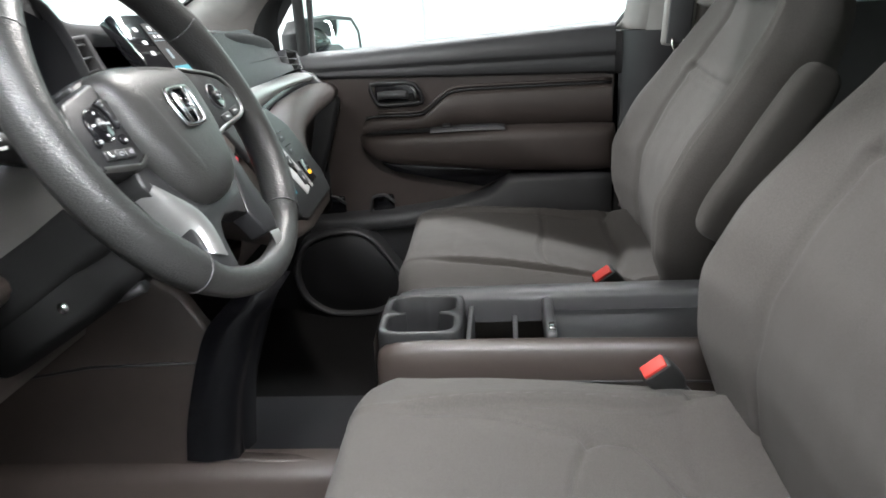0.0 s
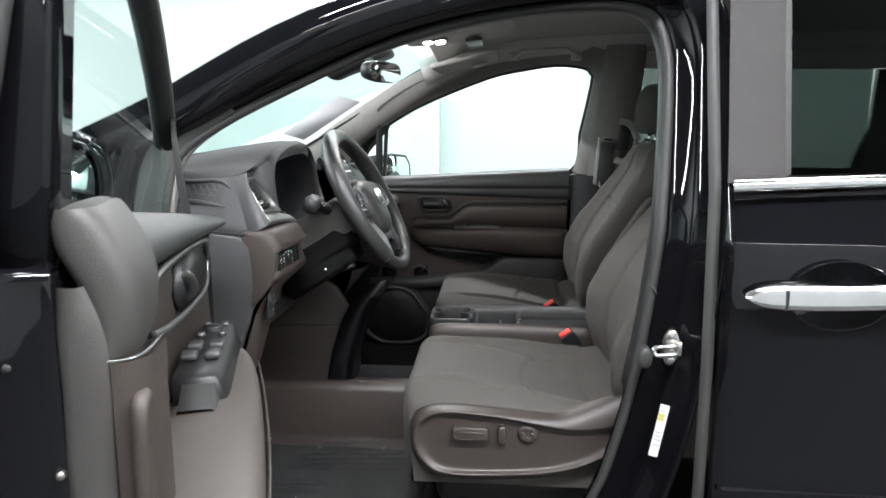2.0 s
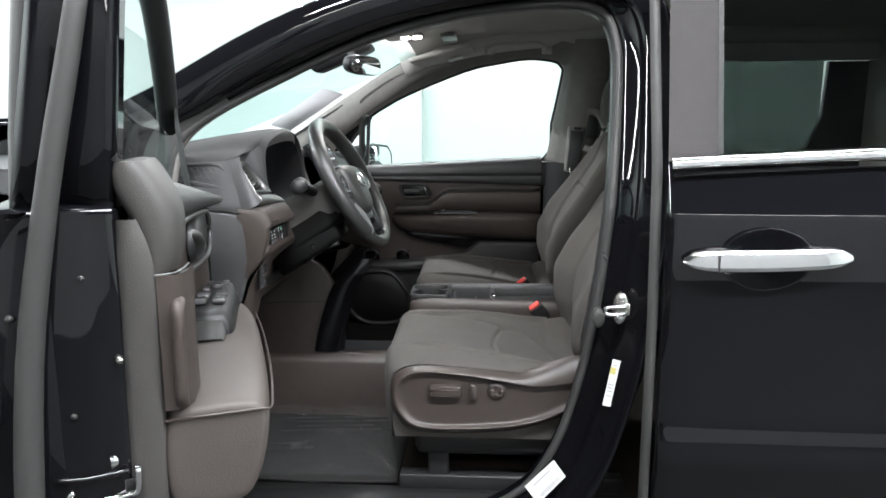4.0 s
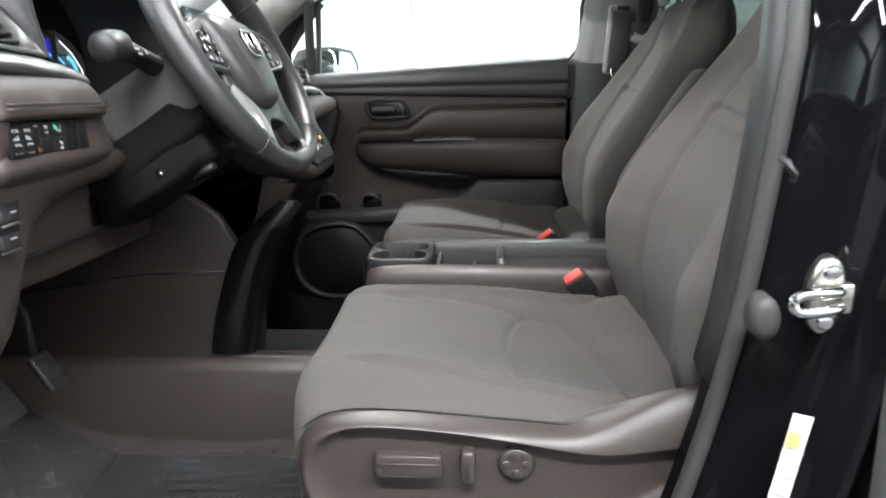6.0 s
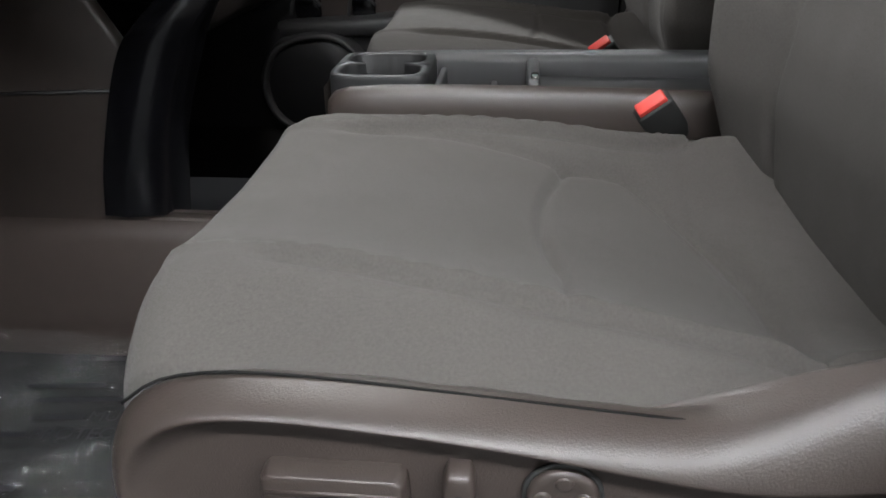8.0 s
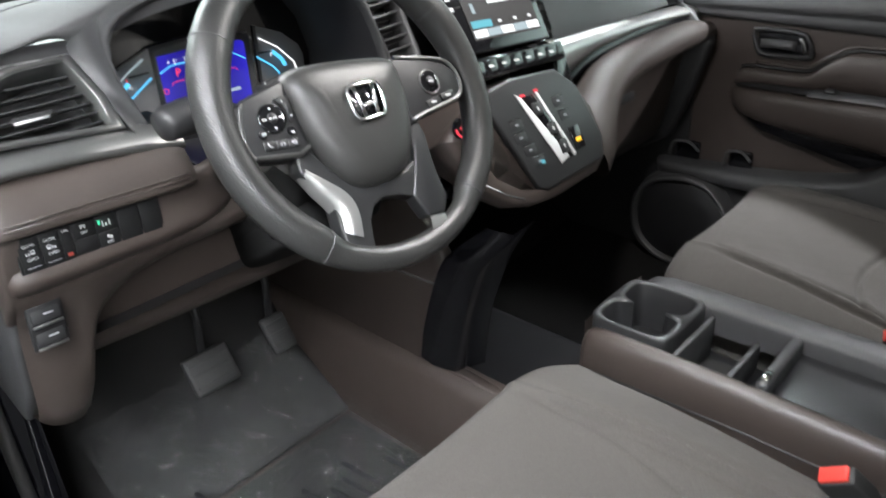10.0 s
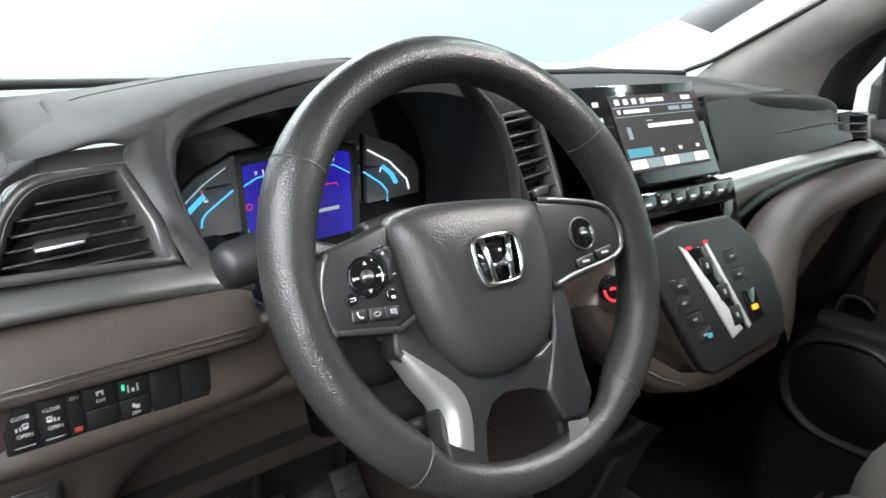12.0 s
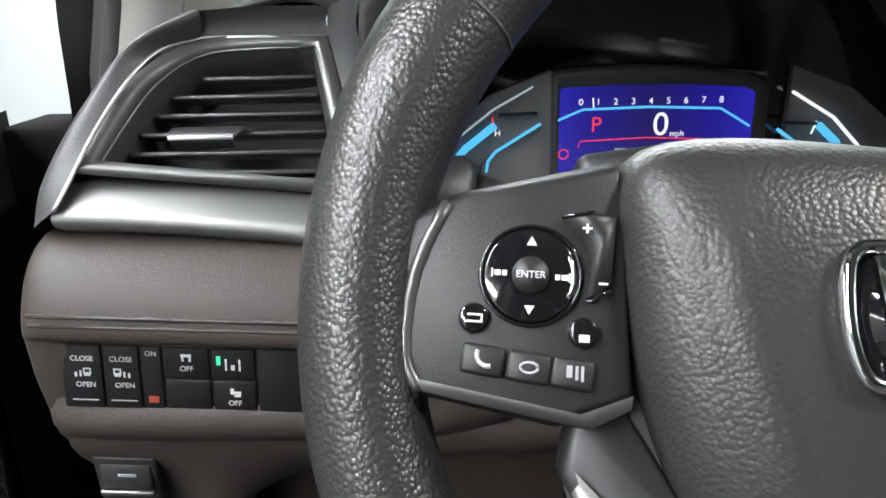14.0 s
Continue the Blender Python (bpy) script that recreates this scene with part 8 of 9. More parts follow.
for x, w, zt, zb in ((-0.310, 0.006, 0.876, 0.864), (-0.303, 0.034, 0.880, 0.845), (-0.275, 0.058, 0.884, 0.822), (-0.22, 0.070, 0.887, 0.807), (-0.10, 0.076, 0.889, 0.796), (0.0, 0.078, 0.891, 0.788), (0.08, 0.078, 0.892, 0.782), (0.2, 0.078, 0.890, 0.776), (0.29, 0.072, 0.886, 0.774), (0.306, 0.050, 0.884, 0.776)):
    arm.append([(x, PY + 0.005, zt), (x, PY - 0.6 * w, zt + 0.002), (x, PY - 0.93 * w, zt - 0.005), (x, PY - w, zt - 0.022), (x, PY - 0.97 * w, zt * 0.4 + zb * 0.6), (x, PY - 0.86 * w, zb + 0.010), (x, PY - 0.5 * w, zb), (x, PY + 0.005, zb + 0.006)])
part("armrest", flow(arm, 2), BROWNS, pdoor, "brown vinyl door armrest", sub=1)
part("armrest_recess", flow([[(x, PY - a, z + 0.0015), (x, PY - a + 0.003, z + 0.004), (x, PY - b - 0.003, z + 0.004), (x, PY - b, z + 0.0015)] for x, a, b, z in ((-0.288, 0.044, 0.026, 0.885), (-0.25, 0.056, 0.024, 0.888), (-0.20, 0.062, 0.024, 0.890), (-0.133, 0.064, 0.024, 0.891))], 2), DASHD, pdoor, "dark recess in the armrest")
part("switch_plate", flow([[(x, PY - 0.066, z), (x, PY - 0.064, z + 0.007), (x, PY - 0.026, z + 0.008), (x, PY - 0.024, z)] for x, z in ((-0.131, 0.889), (-0.06, 0.891), (0.02, 0.891), (0.046, 0.888))], 2), DASH, pdoor, "charcoal window switch plate")
part("window_switch", obox(pose(-0.092, PY - 0.048, 0.902, 12, 0, 0), 0.022, 0.018, 0.007), DASHD, pdoor, "window switch", bevel=0.003)
# no real recess: a black inset carries the shade of the slot
pk = [(-0.266, 0.826), (-0.241, 0.812), (-0.10, 0.800), (0.062, 0.786), (0.055, 0.775), (0.03, 0.762), (-0.012, 0.744), (-0.12, 0.766), (-0.228, 0.790), (-0.255, 0.806)]
part("pocket_slot_shade", prism(pk, PY - 0.030, PY - 0.002), POST, pdoor, "pocket slot, its shade drawn as a black inset", bevel=0.003)
LOW = [(-0.47, 0.668, 0.020, 0.632), (-0.44, 0.675, 0.046, 0.640), (-0.34, 0.681, 0.058, 0.643), (-0.237, 0.688, 0.064, 0.648), (-0.15, 0.698, 0.066, 0.652), (-0.091, 0.708, 0.067, 0.650), (-0.03, 0.722, 0.068, 0.640), (0.009, 0.736, 0.069, 0.625), (0.034, 0.756, 0.069, 0.60), (0.056, 0.771, 0.068, 0.58), (0.10, 0.774, 0.066, 0.56), (0.20, 0.773, 0.062, 0.55), (0.272, 0.771, 0.055, 0.55), (0.302, 0.765, 0.036, 0.56)]
part("lower_pocket", flow([[(x, PY - 0.002, a + 0.003), (x, PY - 0.75 * w, a + 0.001), (x, PY - 0.95 * w, a - 0.004), (x, PY - w, a - 0.013), (x, PY - w, (a + b) / 2), (x, PY - 0.94 * w, b + 0.006), (x, PY - 0.75 * w, b), (x, PY - 0.004, b - 0.004)] for x, a, w, b in LOW], 3), DASH, pdoor, "charcoal lower door pocket")
part("lower_panel", loft([[(x, PY - 0.030, 0.66), (x, PY - 0.034, 0.60), (x, PY - 0.034, 0.50), (x, PY - 0.028, 0.40)] for x in (-0.50, -0.2, 0.1, 0.27)]), DASHD, pdoor, "black foot of the door")
for cx, w in ((-0.395, 0.036), (-0.266, 0.032)):
    part("bottle_rim", tube(smooth_path([(cx - w, PY - 0.030, 0.690), (cx - w * 0.8, PY - 0.034, 0.722), (cx - 0.3 * w, PY - 0.036, 0.732), (cx + 0.4 * w, PY - 0.036, 0.731), (cx + w, PY - 0.034, 0.712)], 3), 0.0036, 8), DASH, pdoor, "charcoal bottle holder rim")
    # solid black block in place of the shaded hollow behind the rim
    part("bottle_hollow", obox(pose(cx, PY - 0.010, 0.705), 1.7 * w, 0.012, 0.045), POST, pdoor, bevel=0.006)
SR = [(-0.47, 0.615), (-0.42, 0.642), (-0.35, 0.650), (-0.300, 0.632), (-0.258, 0.580), (-0.228, 0.525), (-0.236, 0.465), (-0.285, 0.430), (-0.36, 0.422), (-0.43, 0.430), (-0.485, 0.475), (-0.500, 0.55)]
SC = [(p.x, p.z) for p in smooth_path([(x, 0, z) for x, z in SR], 3, True)]
in_ = lambda k, y: [(-0.365 + (x + 0.365) * k, y, 0.536 + (z - 0.536) * k) for x, z in SC]
spk = part("speaker_grille", loft([in_(0.95, PY - 0.060), in_(0.90, PY - 0.064), in_(0.5, PY - 0.070), in_(0.1, PY - 0.072)], closed=True), DASHD, pdoor, "large black speaker grille")
part("speaker_ring", loft([r + [r[0]] for r in (in_(1.10, PY - 0.030), in_(1.06, PY - 0.066), in_(1.02, PY - 0.076), in_(0.96, PY - 0.075), in_(0.92, PY - 0.062))]), DASH, spk, "charcoal speaker rim")
part("door_rear_edge", loft([[(0.30 + 0.06 * (z - 0.6), PY - 0.02, z), (0.32 + 0.06 * (z - 0.6), PY - 0.03, z), (0.345 + 0.06 * (z - 0.6), PY - 0.01, z)] for z in (0.42, 0.7, 0.9, 1.09)]), RUBBERK, pdoor, "black edge of the door")
mq = lambda f, g: (-0.450 + 0.10 * f - 0.03 * g, 2.06 + 0.20 * f + 0.012 * g)
ring = lambda k, g: [(*mq(0.5 + (f - 0.5) * k, g), 1.085 + (z - 1.085) * k) for f, z in ((0.0, 1.03), (0.3, 1.018), (0.8, 1.018), (0.97, 1.03), (1.0, 1.06), (0.98, 1.11), (0.85, 1.145), (0.5, 1.155), (0.1, 1.152), (-0.02, 1.12))]
pm = part("door_mirror", loft([ring(1.05, 0.0), ring(1.08, 0.8), ring(0.95, 2.5), ring(0.5, 4.0)], closed=True), DASHD, pdoor, "black door mirror housing", bevel=0.003)
part("mirror_glass", loft([ring(0.90, -0.09), ring(0.90, 0.05)], closed=True), MIRROR, pm, "mirror glass")
part("mirror_foot", loft([[(-0.50, 1.96, 1.03), (-0.43, 1.96, 1.03), (-0.43, 1.96, 1.08), (-0.50, 1.96, 1.08)], [(-0.50, 2.10, 1.03), (-0.44, 2.10, 1.03), (-0.44, 2.10, 1.07), (-0.50, 2.10, 1.07)]], closed=True), PAINT, pm, bevel=0.006)

# ---- sliding rear door ----
sdoor = thing("sliding_door", "glossy black sliding rear door with a chrome handle", "car door")
rows = []
for x, k in ((0.438, 0.02), (0.445, 0.004), (0.46, 0.0), (0.8, -0.008), (1.2, -0.01), (1.7, 0.0)):
    rows.append([(x, 0.358 + k, 1.208), (x, 0.3485 + k, 1.184), (x, 0.3395 + k, 1.16), (x, 0.325 + k, 1.123), (x, 0.3225 + k, 1.119), (x, 0.320 + k, 1.112), (x, 0.315 + k, 1.05), (x, 0.312 + k, 0.95), (x, 0.318 + k, 0.82), (x, 0.322 + k, 0.68), (x, 0.308 + k, 0.655), (x, 0.306 + k, 0.58), (x, 0.33 + k, 0.555), (x, 0.335 + k, 0.42), (x, 0.36 + k, 0.36)])
part("door_skin", loft(rows), PAINT, sdoor, "glossy black door skin", sub=1)
part("belt_strip", loft([[(x, 0.345, 1.200 + 0.05 * (x - 0.44)), (x, 0.327, 1.203 + 0.05 * (x - 0.44)), (x, 0.3255, 1.208 + 0.05 * (x - 0.44)), (x, 0.330, 1.223 + 0.05 * (x - 0.44)), (x, 0.340, 1.226 + 0.05 * (x - 0.44))] for x in (0.443, 0.8, 1.2, 1.7)]), CHROME, sdoor, "chrome belt strip", bevel=0.002)
part("window_post", loft([[(0.443 + 0.02 * (z - 1.2), 0.336 + lean_in(z) * 0.9, z), (0.535 + 0.02 * (z - 1.2), 0.334 + lean_in(z) * 0.9, z), (0.543 + 0.02 * (z - 1.2), 0.35 + lean_in(z) * 0.9, z)] for z in (1.215, 1.4, 1.57, 1.68)]), material("grey_satin_post", (0.045, 0.042, 0.0425), 0.75, vary=0.06, scale=30, spec=0.15), sdoor, "grey window post")
g = part("window_pane", loft([[(0.543 + 0.02 * (z - 1.2), 0.345 + lean_in(z) * 0.9, z), (1.7, 0.345 + lean_in(z) * 0.9, z)] for z in (1.215, 1.4, 1.57, 1.68)]), PRIVACY, sdoor, "dark privacy glass")
part("window_edge", loft([[(0.538 + 0.02 * (z - 1.2), 0.338 + lean_in(z) * 0.9, z), (0.548 + 0.02 * (z - 1.2), 0.336 + lean_in(z) * 0.9, z)] for z in (1.215, 1.4, 1.57, 1.68)]), RUBBERK, sdoor)
# handle: dished recess, chrome bar
hx, hz = 0.62, 1.032
rows = []
for k, y in ((1.0, 0.3045), (0.97, 0.3035), (0.9, 0.312), (0.6, 0.324), (0.2, 0.328)):
    rows.append([(hx + 0.005 + 0.088 * k * math.cos(a), y, hz + 0.062 * k * math.sin(a)) for a in np.linspace(0, 2 * math.pi, 25)[:-1]])
part("handle_recess", loft(rows, closed=True), PAINT, sdoor, "black dished handle recess")
bar = []
for x, hh, d in ((0.466, 0.004, 0.0), (0.485, 0.018, 0.006), (0.52, 0.023, 0.016), (0.62, 0.023, 0.024), (0.72, 0.022, 0.018), (0.757, 0.019, 0.01), (0.778, 0.006, 0.004)):
    z = hz + 0.003 + 0.03 * (x - 0.62)
    bar.append([(x, 0.305, z - hh), (x, 0.294 - d, z - hh * 0.97), (x, 0.2915 - d, z - hh * 0.8), (x, 0.294 - d, z), (x, 0.297 - d, z + hh * 0.85), (x, 0.301 - d, z + hh * 0.97), (x, 0.305, z + hh)])
hb = part("door_handle", loft(bar), CHROME, sdoor, "chrome door handle", sub=1)
part("handle_seam", box(0.526, 0.5275, 0.270, 0.300, hz - 0.018, hz + 0.016), DASHD, hb, smooth=False)
# ---- front wing edge ahead of the door ----
part("front_wing", loft([[(-1.5, 0.32, 0.3), (-1.5, 0.28, 0.6), (-1.5, 0.31, 0.9), (-1.5, 0.42, 1.0)], [(-0.84, 0.335, 0.3), (-0.84, 0.31, 0.6), (-0.84, 0.335, 1.0), (-0.86, 0.40, 1.12)]]), PAINT, shell, "black front wing")
# ---- small things ----
st = thing("door_striker", "bright steel door striker on the pillar", "striker")
oval = lambda k, y: [(0.361 + k * 0.0145 * math.cos(a) + 0.05 * k * 0.031 * math.sin(a), y, 0.919 + k * 0.032 * math.sin(a)) for a in np.linspace(0, 2 * math.pi, 25)[:-1]]
part("plate", loft([oval(1.05, 0.362), oval(1.05, 0.350), oval(0.98, 0.347), oval(0.5, 0.3465)], closed=True), STEEL, st)
part("loop", tube(smooth_path([(0.371, 0.348, 0.927), (0.366, 0.336, 0.927), (0.345, 0.328, 0.928), (0.330, 0.325, 0.927), (0.325, 0.325, 0.920), (0.330, 0.325, 0.913), (0.345, 0.328, 0.912), (0.366, 0.336, 0.913), (0.371, 0.348, 0.914)], 3), 0.0042, 10), CHROME, st, "bright striker loop")
part("loop_root", obox(pose(0.372, 0.343, 0.920), 0.012, 0.012, 0.026), STEEL, st, bevel=0.003)
for dz in (0.021, -0.021):
    part("screw", disc(frame_matrix((0.361 + 0.05 * dz, 0.346, 0.919 + dz), (1, 0, 0), (0, 0, 1)), 0.0075, 0.004, 16, 0.0055), CHROME, st, bevel=0.001)
oval = lambda k, y: [(0.320 + k * 0.0125 * math.cos(a), y, 0.893 + k * 0.020 * math.sin(a)) for a in np.linspace(0, 2 * math.pi, 21)[:-1]]
part("pillar_bumper", loft([oval(1.0, 0.385), oval(1.0, 0.366), oval(0.9, 0.361), oval(0.5, 0.3595)], closed=True), RUBBER, shell, "grey rubber door bumper")
part("pillar_hook", tube([(0.322, 0.372, 1.03), (0.325, 0.362, 1.027), (0.330, 0.360, 1.018), (0.331, 0.366, 1.012)], 0.003, 6), RUBBERK, shell)
# ---- overhead: mirror, lamps, visors, grab handle ----
mir = thing("interior_mirror", "black rear-view mirror on the windscreen", "mirror")
MM = frame_matrix((-0.275, 1.09, 1.440), (0.24, 1, 0.0), (0.10, 0, 1))
orow = lambda k, h: [MM @ Vector((0.115 * k * math.copysign(abs(math.cos(a)) ** 0.6, math.cos(a)), 0.029 * k * math.copysign(abs(math.sin(a)) ** 0.7, math.sin(a)), h)) for a in np.linspace(0, 2 * math.pi, 21)[:-1]]
part("housing", loft([orow(0.55, -0.035), orow(0.9, -0.02), orow(1.0, 0.0), orow(0.97, 0.008)], closed=True), DASHD, mir, "black mirror housing")
part("glass", loft([orow(0.92, 0.006), orow(0.92, 0.0095)], closed=True), MIRROR, mir, "mirror glass")
part("stalk", tube([(-0.30, 1.10, 1.45), (-0.325, 1.13, 1.485), (-0.31, 1.16, 1.53)], 0.012, 8), DASHD, mir)
part("sensor_cover", loft([[(-0.46, 1.13, 1.445), (-0.46, 1.24, 1.445), (-0.43, 1.23, 1.42), (-0.43, 1.14, 1.42)], [(-0.27, 1.12, 1.515), (-0.27, 1.25, 1.515), (-0.26, 1.24, 1.49), (-0.26, 1.13, 1.49)]], closed=True), DASHD, mir, "black sensor cover", bevel=0.01)
oc = thing("overhead_console", "grey overhead console with a lit map lamp", "overhead console")
part("panel", loft([[(x, 1.02 + d, 1.545 + 0.09 * (x + 0.2)), (x, 1.06 + d, 1.515 + 0.10 * (x + 0.2)), (x, 1.29 - d, 1.515 + 0.10 * (x + 0.2)), (x, 1.33 - d, 1.545 + 0.09 * (x + 0.2))] for x, d in ((-0.215, 0.03), (-0.19, 0.0), (-0.05, 0.0), (0.05, 0.0), (0.08, 0.03))]), LINER, oc, "grey overhead panel", sub=1)
for x, y, w in ((-0.150, 1.075, 0.062), (-0.118, 1.080, 0.050)):
    m_ = frame_matrix((x, y, 1.5165), (0, 1, 0), (-1, 0, -0.1))
    part("map_lamp", loft([[m_ @ Vector((w / 2 * k * math.copysign(abs(math.cos(a)) ** 0.7, math.cos(a)), 0.0125 * k * math.copysign(abs(math.sin(a)) ** 0.7, math.sin(a)), h)) for a in np.linspace(0, 2 * math.pi, 25)[:-1]] for k, h in ((1.0, -0.003), (1.0, 0.003), (0.85, 0.0055))], closed=True), LAMP, oc, "lit map lamp")
part("lamp_bezel", obox(frame_matrix((-0.135, 1.077, 1.520), (0, 1, 0), (-1, 0, -0.1)), 0.085, 0.075, 0.006), PILLAR, oc, "grey lamp bezel", bevel=0.003)
part("glasses_tray", obox(frame_matrix((-0.03, 1.17, 1.524), (0, 1, 0), (1, 0, 0.1)), 0.17, 0.045, 0.008), SPOKE, oc, "grey tinted strip of the console", bevel=0.003)
part("console_button", obox(frame_matrix((-0.03, 1.27, 1.521), (0, 1, 0), (1, 0, 0.1)), 0.03, 0.04, 0.008), GREYP, oc, "pale console button", bevel=0.003)
def visor(y0, y1, dz, label):
    v = thing("sun_visor", label, "sun visor", group="sun visors")
    rows = []
    for y, e in ((y0, 0.0), (y0 + 0.02, 0.012), ((y0 + y1) / 2, 0.016), (y1 - 0.02, 0.012), (y1, 0.0)):
        rows.append([(-0.165 - e, y, 1.497 + dz), (-0.05, y, 1.527 + dz - e * 0.4), (0.02 + e, y, 1.545 + dz), (0.02 + e, y, 1.557 + dz), (-0.165 - e, y, 1.512 + dz)])
    part("panel", loft(rows, closed=True), LINER, v, "grey cloth visor panel", bevel=0.006)
    part("label", obox(frame_matrix((-0.028, (y0 + y1) / 2, 1.5185 + dz), (0, 1, 0), (1, 0, 0.24)), 0.085, 0.05, 0.006), WHITE, v, "pale airbag label")


visor(1.38, 1.80, -0.032, "grey cloth sun visor folded up")
visor(0.52, 0.92, 0.0, "grey cloth sun visor of the driver folded up")
gh = thing("grab_handle", "grey grab handle over the passenger's window", "grab handle")
part("bar", tube(smooth_path([(0.09, 1.815, 1.525), (0.12, 1.795, 1.545), (0.16, 1.785, 1.545), (0.25, 1.785, 1.552), (0.28, 1.795, 1.55), (0.31, 1.815, 1.53)], 3), 0.009, 8), LINER, gh)
for x in (0.09, 0.31):
    part("mount", obox(pose(x, 1.825, 1.53), 0.04, 0.02, 0.03), LINER, gh, bevel=0.006)
tg = thing("windscreen_tag", "grey paper tag behind the windscreen", "paper tag")
part("sheet", thick(loft([[(-0.745, 1.71, 1.253), (-0.668, 1.71, 1.232)], [(-0.64, 1.71, 1.325), (-0.56, 1.71, 1.30)], [(-0.538, 1.71, 1.391), (-0.457, 1.71, 1.367)]]), 0.0015), GREYP, tg)
# ---- far seat belt ----
sb = thing("seat_belt", "grey seat belt on the far pillar", "seat belt")
part("adjuster", obox(pose(0.423, 1.80, 1.155, 0, 4, 0), 0.066, 0.022, 0.175), PILLAR, sb, "grey belt height adjuster", bevel=0.008)
part("adjuster_slot", obox(pose(0.423, 1.788, 1.150, 0, 4, 0), 0.050, 0.006, 0.155), DASH, sb, "charcoal slide of the adjuster", bevel=0.003)
part("adjuster_top", obox(pose(0.431, 1.785, 1.236, 0, 4, 0), 0.030, 0.008, 0.010), DASHD, sb, bevel=0.002)
part("tongue", tube(smooth_path([(0.405, 1.785, 1.085), (0.408, 1.78, 1.062), (0.424, 1.78, 1.060), (0.428, 1.785, 1.083)], 3), 0.003, 8), STEEL, sb, "bright belt tongue")
part("belt_guide", tube(smooth_path([(0.470, 1.795, 1.300), (0.505, 1.785, 1.290), (0.532, 1.78, 1.24), (0.520, 1.78, 1.185), (0.485, 1.785, 1.155), (0.458, 1.79, 1.165)], 4), 0.013, 10), PILLAR, sb, "grey loop of the belt guide")
part("guide_slot", obox(pose(0.487, 1.800, 1.228, 0, 6, 0), 0.040, 0.006, 0.12), DASHD, sb, "dark slot behind the loop", bevel=0.003)
part("webbing", thick(loft([[(0.455, 1.79, 1.20), (0.500, 1.785, 1.195)], [(0.452, 1.80, 1.1), (0.498, 1.795, 1.1)], [(0.445, 1.85, 0.7), (0.49, 1.85, 0.7)], [(0.44, 1.865, 0.45), (0.485, 1.865, 0.45)]]), 0.002), FABRICD, sb, "dark belt webbing")
part("lower_pillar_cover", flow([[(0.315, 1.925, z), (0.335, 1.895, z), (0.40, 1.872, z), (0.50, 1.872, z), (0.545, 1.90, z)] for z in (0.42, 0.8, 1.0, 1.07, 1.097)]), DASHD, shell, "black lower cover of the far pillar")
# ---- stickers on the pillar ----
lb = thing("door_jamb_label", "white and yellow printed label on the black pillar", "label")
part("paper", loft([[(0.352, 0.3655, 0.806), (0.368, 0.3610, 0.804)], [(0.334, 0.3655, 0.704), (0.350, 0.3610, 0.702)]]), WHITE, lb)
for y in (0.038, 0.03, 0.022, -0.005, -0.012, -0.02, -0.03):
    bars("print_bar", [(0, y, 0.011, 0.002)], frame_matrix((0.3505, 0.3615, 0.756), (0.02, -0.005, -0.003), (0.019, 0, 0.114)), GREYINK, lb)
bars("yellow_patch", [(0.001, 0.008, 0.011, 0.014)], frame_matrix((0.3505, 0.3612, 0.774), (0.02, -0.005, -0.003), (0.019, 0, 0.114)), YELLOW, lb)
tl_ = thing("tyre_label", "white tyre information sticker on the black pillar", "sticker")
part("paper", loft([[(0.175, 0.366, 0.513), (0.236, 0.366, 0.577)], [(0.204, 0.362, 0.474), (0.262, 0.362, 0.541)]]), WHITE, tl_)
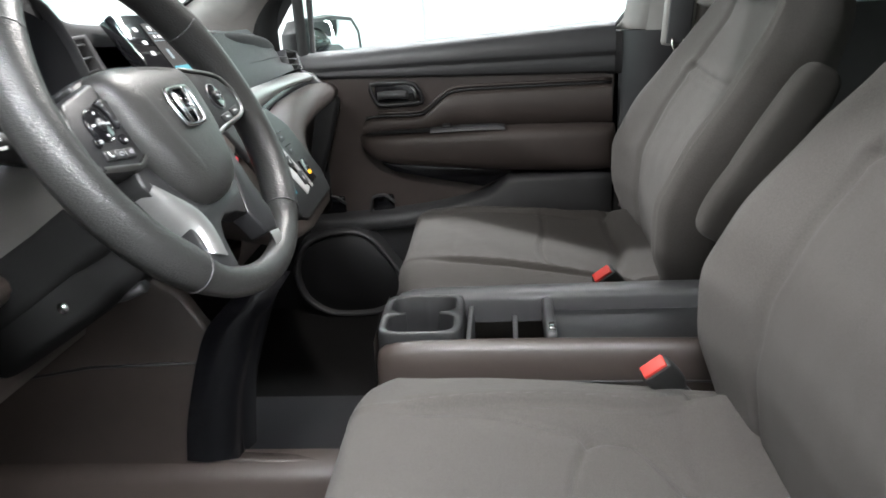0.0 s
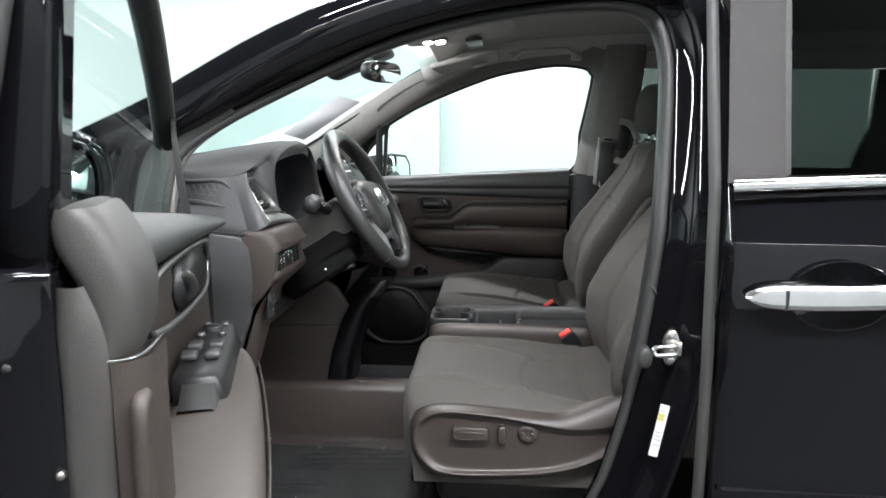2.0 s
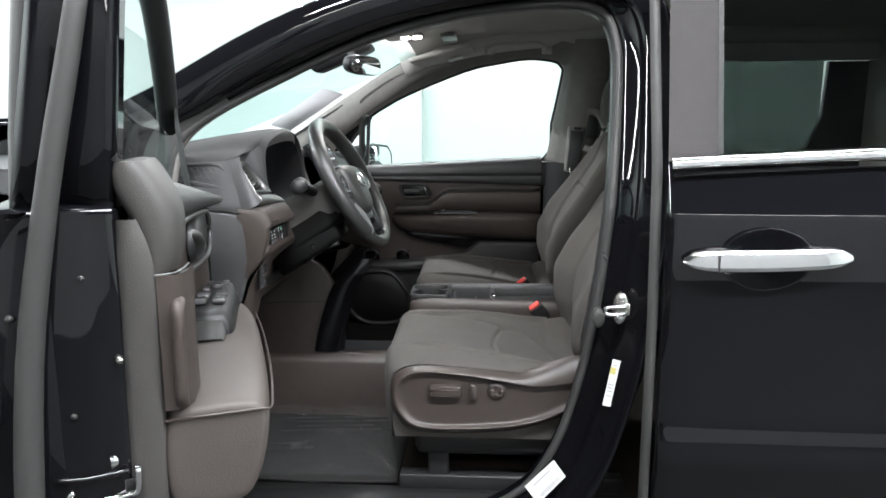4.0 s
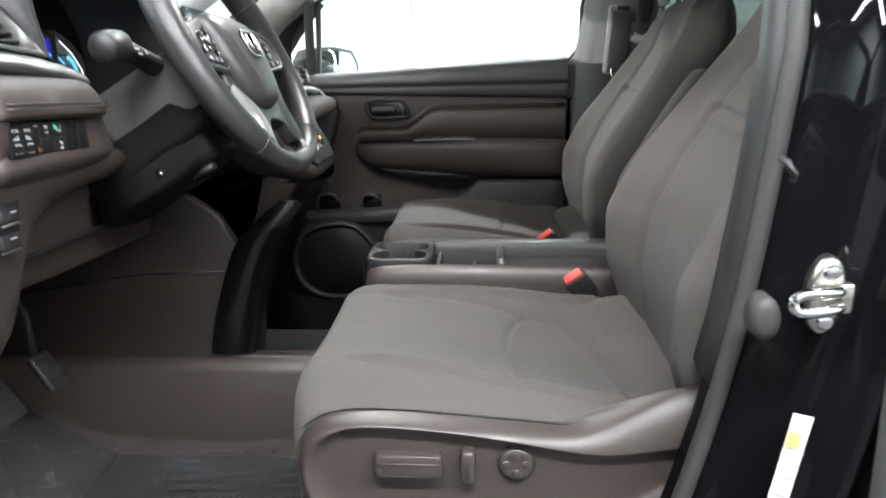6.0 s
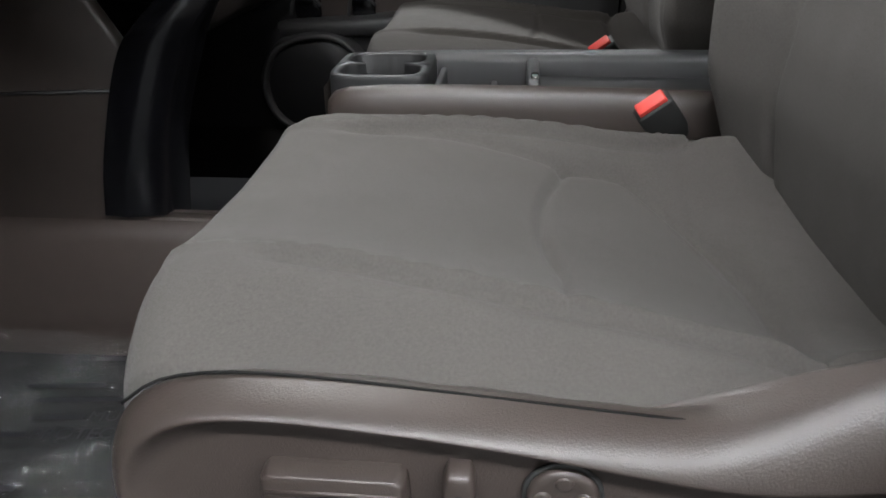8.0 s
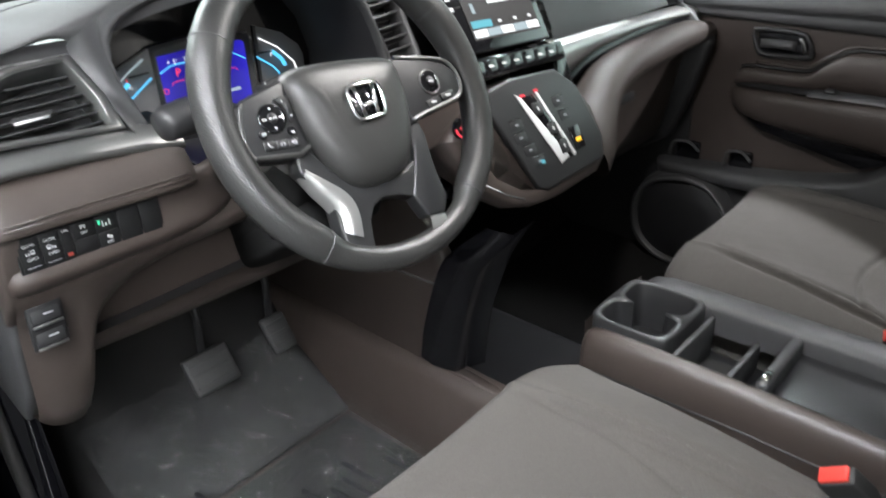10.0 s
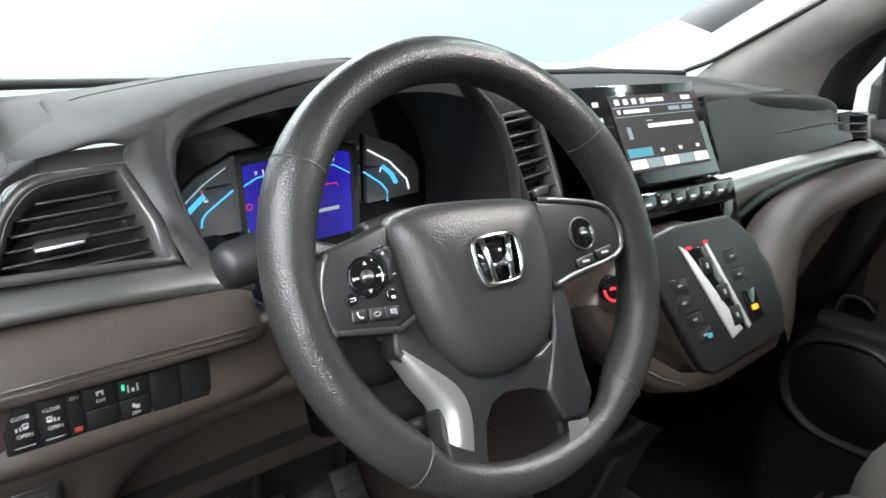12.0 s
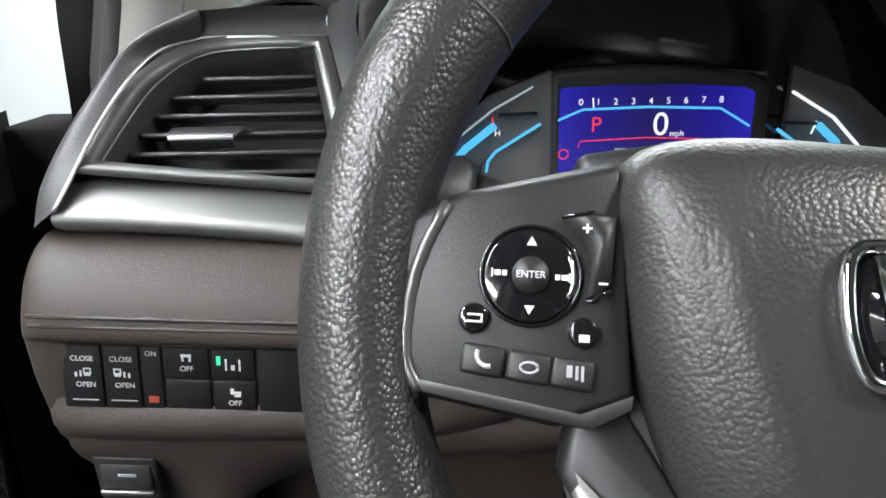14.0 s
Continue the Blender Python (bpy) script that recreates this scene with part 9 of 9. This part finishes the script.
for y, w, h in ((-0.012, 0.06, 0.0018), (-0.016, 0.06, 0.0018), (0.012, 0.05, 0.003)):
    bars("print_bar", [(0, y, w, h)], frame_matrix((0.219, 0.3628, 0.526), (0.06, 0, 0.065), (-0.029, 0.004, 0.038)), GREYINK, tl_)
# ---- floor mat under clear film ----
fm = thing("floor_mat", "black floor mat in the driver's footwell", "floor mat")
part("mat", thick(loft([[(-0.60, 0.58, 0.405), (-0.60, 0.75, 0.402), (-0.60, 0.96, 0.408)], [(-0.35, 0.57, 0.402), (-0.35, 0.75, 0.40), (-0.35, 0.97, 0.405)], [(-0.13, 0.58, 0.402), (-0.13, 0.75, 0.40), (-0.13, 0.96, 0.403)]]), 0.008), CARPETK, fm, "black carpet mat", bevel=0.003)
random.seed(4)
rows = []
for i in range(25):
    x = -0.80 + 0.028 * i
    rows.append([(x + random.uniform(-0.004, 0.004), 0.54 + 0.0195 * k, 0.431 + 0.49 * max(0, -0.61 - x) + 0.012 * noise.noise((x * 9, k * 0.35, 1)) + 0.012 * abs(noise.noise((x * 22, k * 0.9, 4))) + 0.006 * abs(noise.noise((x * 50, k * 2.0, 7)))) for k in range(23)])
fl = tagged(link("plastic_film", loft(rows), FILM), "crumpled clear protective film with grey print over the floor mat", "plastic film")
fl.visible_shadow = False
FT = frame_matrix((-0.36, 0.79, 0.446), (1, 0.09, 0), (-0.09, 1, 0))
for word, x, y in (("MUST", 0.020, 0.006), ("PROTECTIVE COVER", 0.050, -0.022), ("MUST", -0.15, -0.10), ("PROTECTIVE COVER", -0.12, -0.128), ("MUST", 0.05, 0.115)):
    writing("lettering", word, FT @ Matrix.Translation((x, y, 0)), 0.024, FILMINK, fl)
for x, y, w, t_ in ((0.095, 0.006, 0.085, 0.011), (-0.045, 0.006, 0.06, 0.011), (-0.09, -0.022, 0.05, 0.011), (-0.075, -0.10, 0.08, 0.011), (-0.235, -0.128, 0.05, 0.011), (0.00, 0.036, 0.16, 0.011), (0.14, 0.036, 0.07, 0.011), (-0.02, 0.115, 0.06, 0.011), (0.10, 0.062, 0.10, 0.011), (-0.06, 0.062, 0.09, 0.011)):
    bars("print_bar", [(x, y, w, 0.7 * t_)], FT, FILMINK, fl, 0.0001)
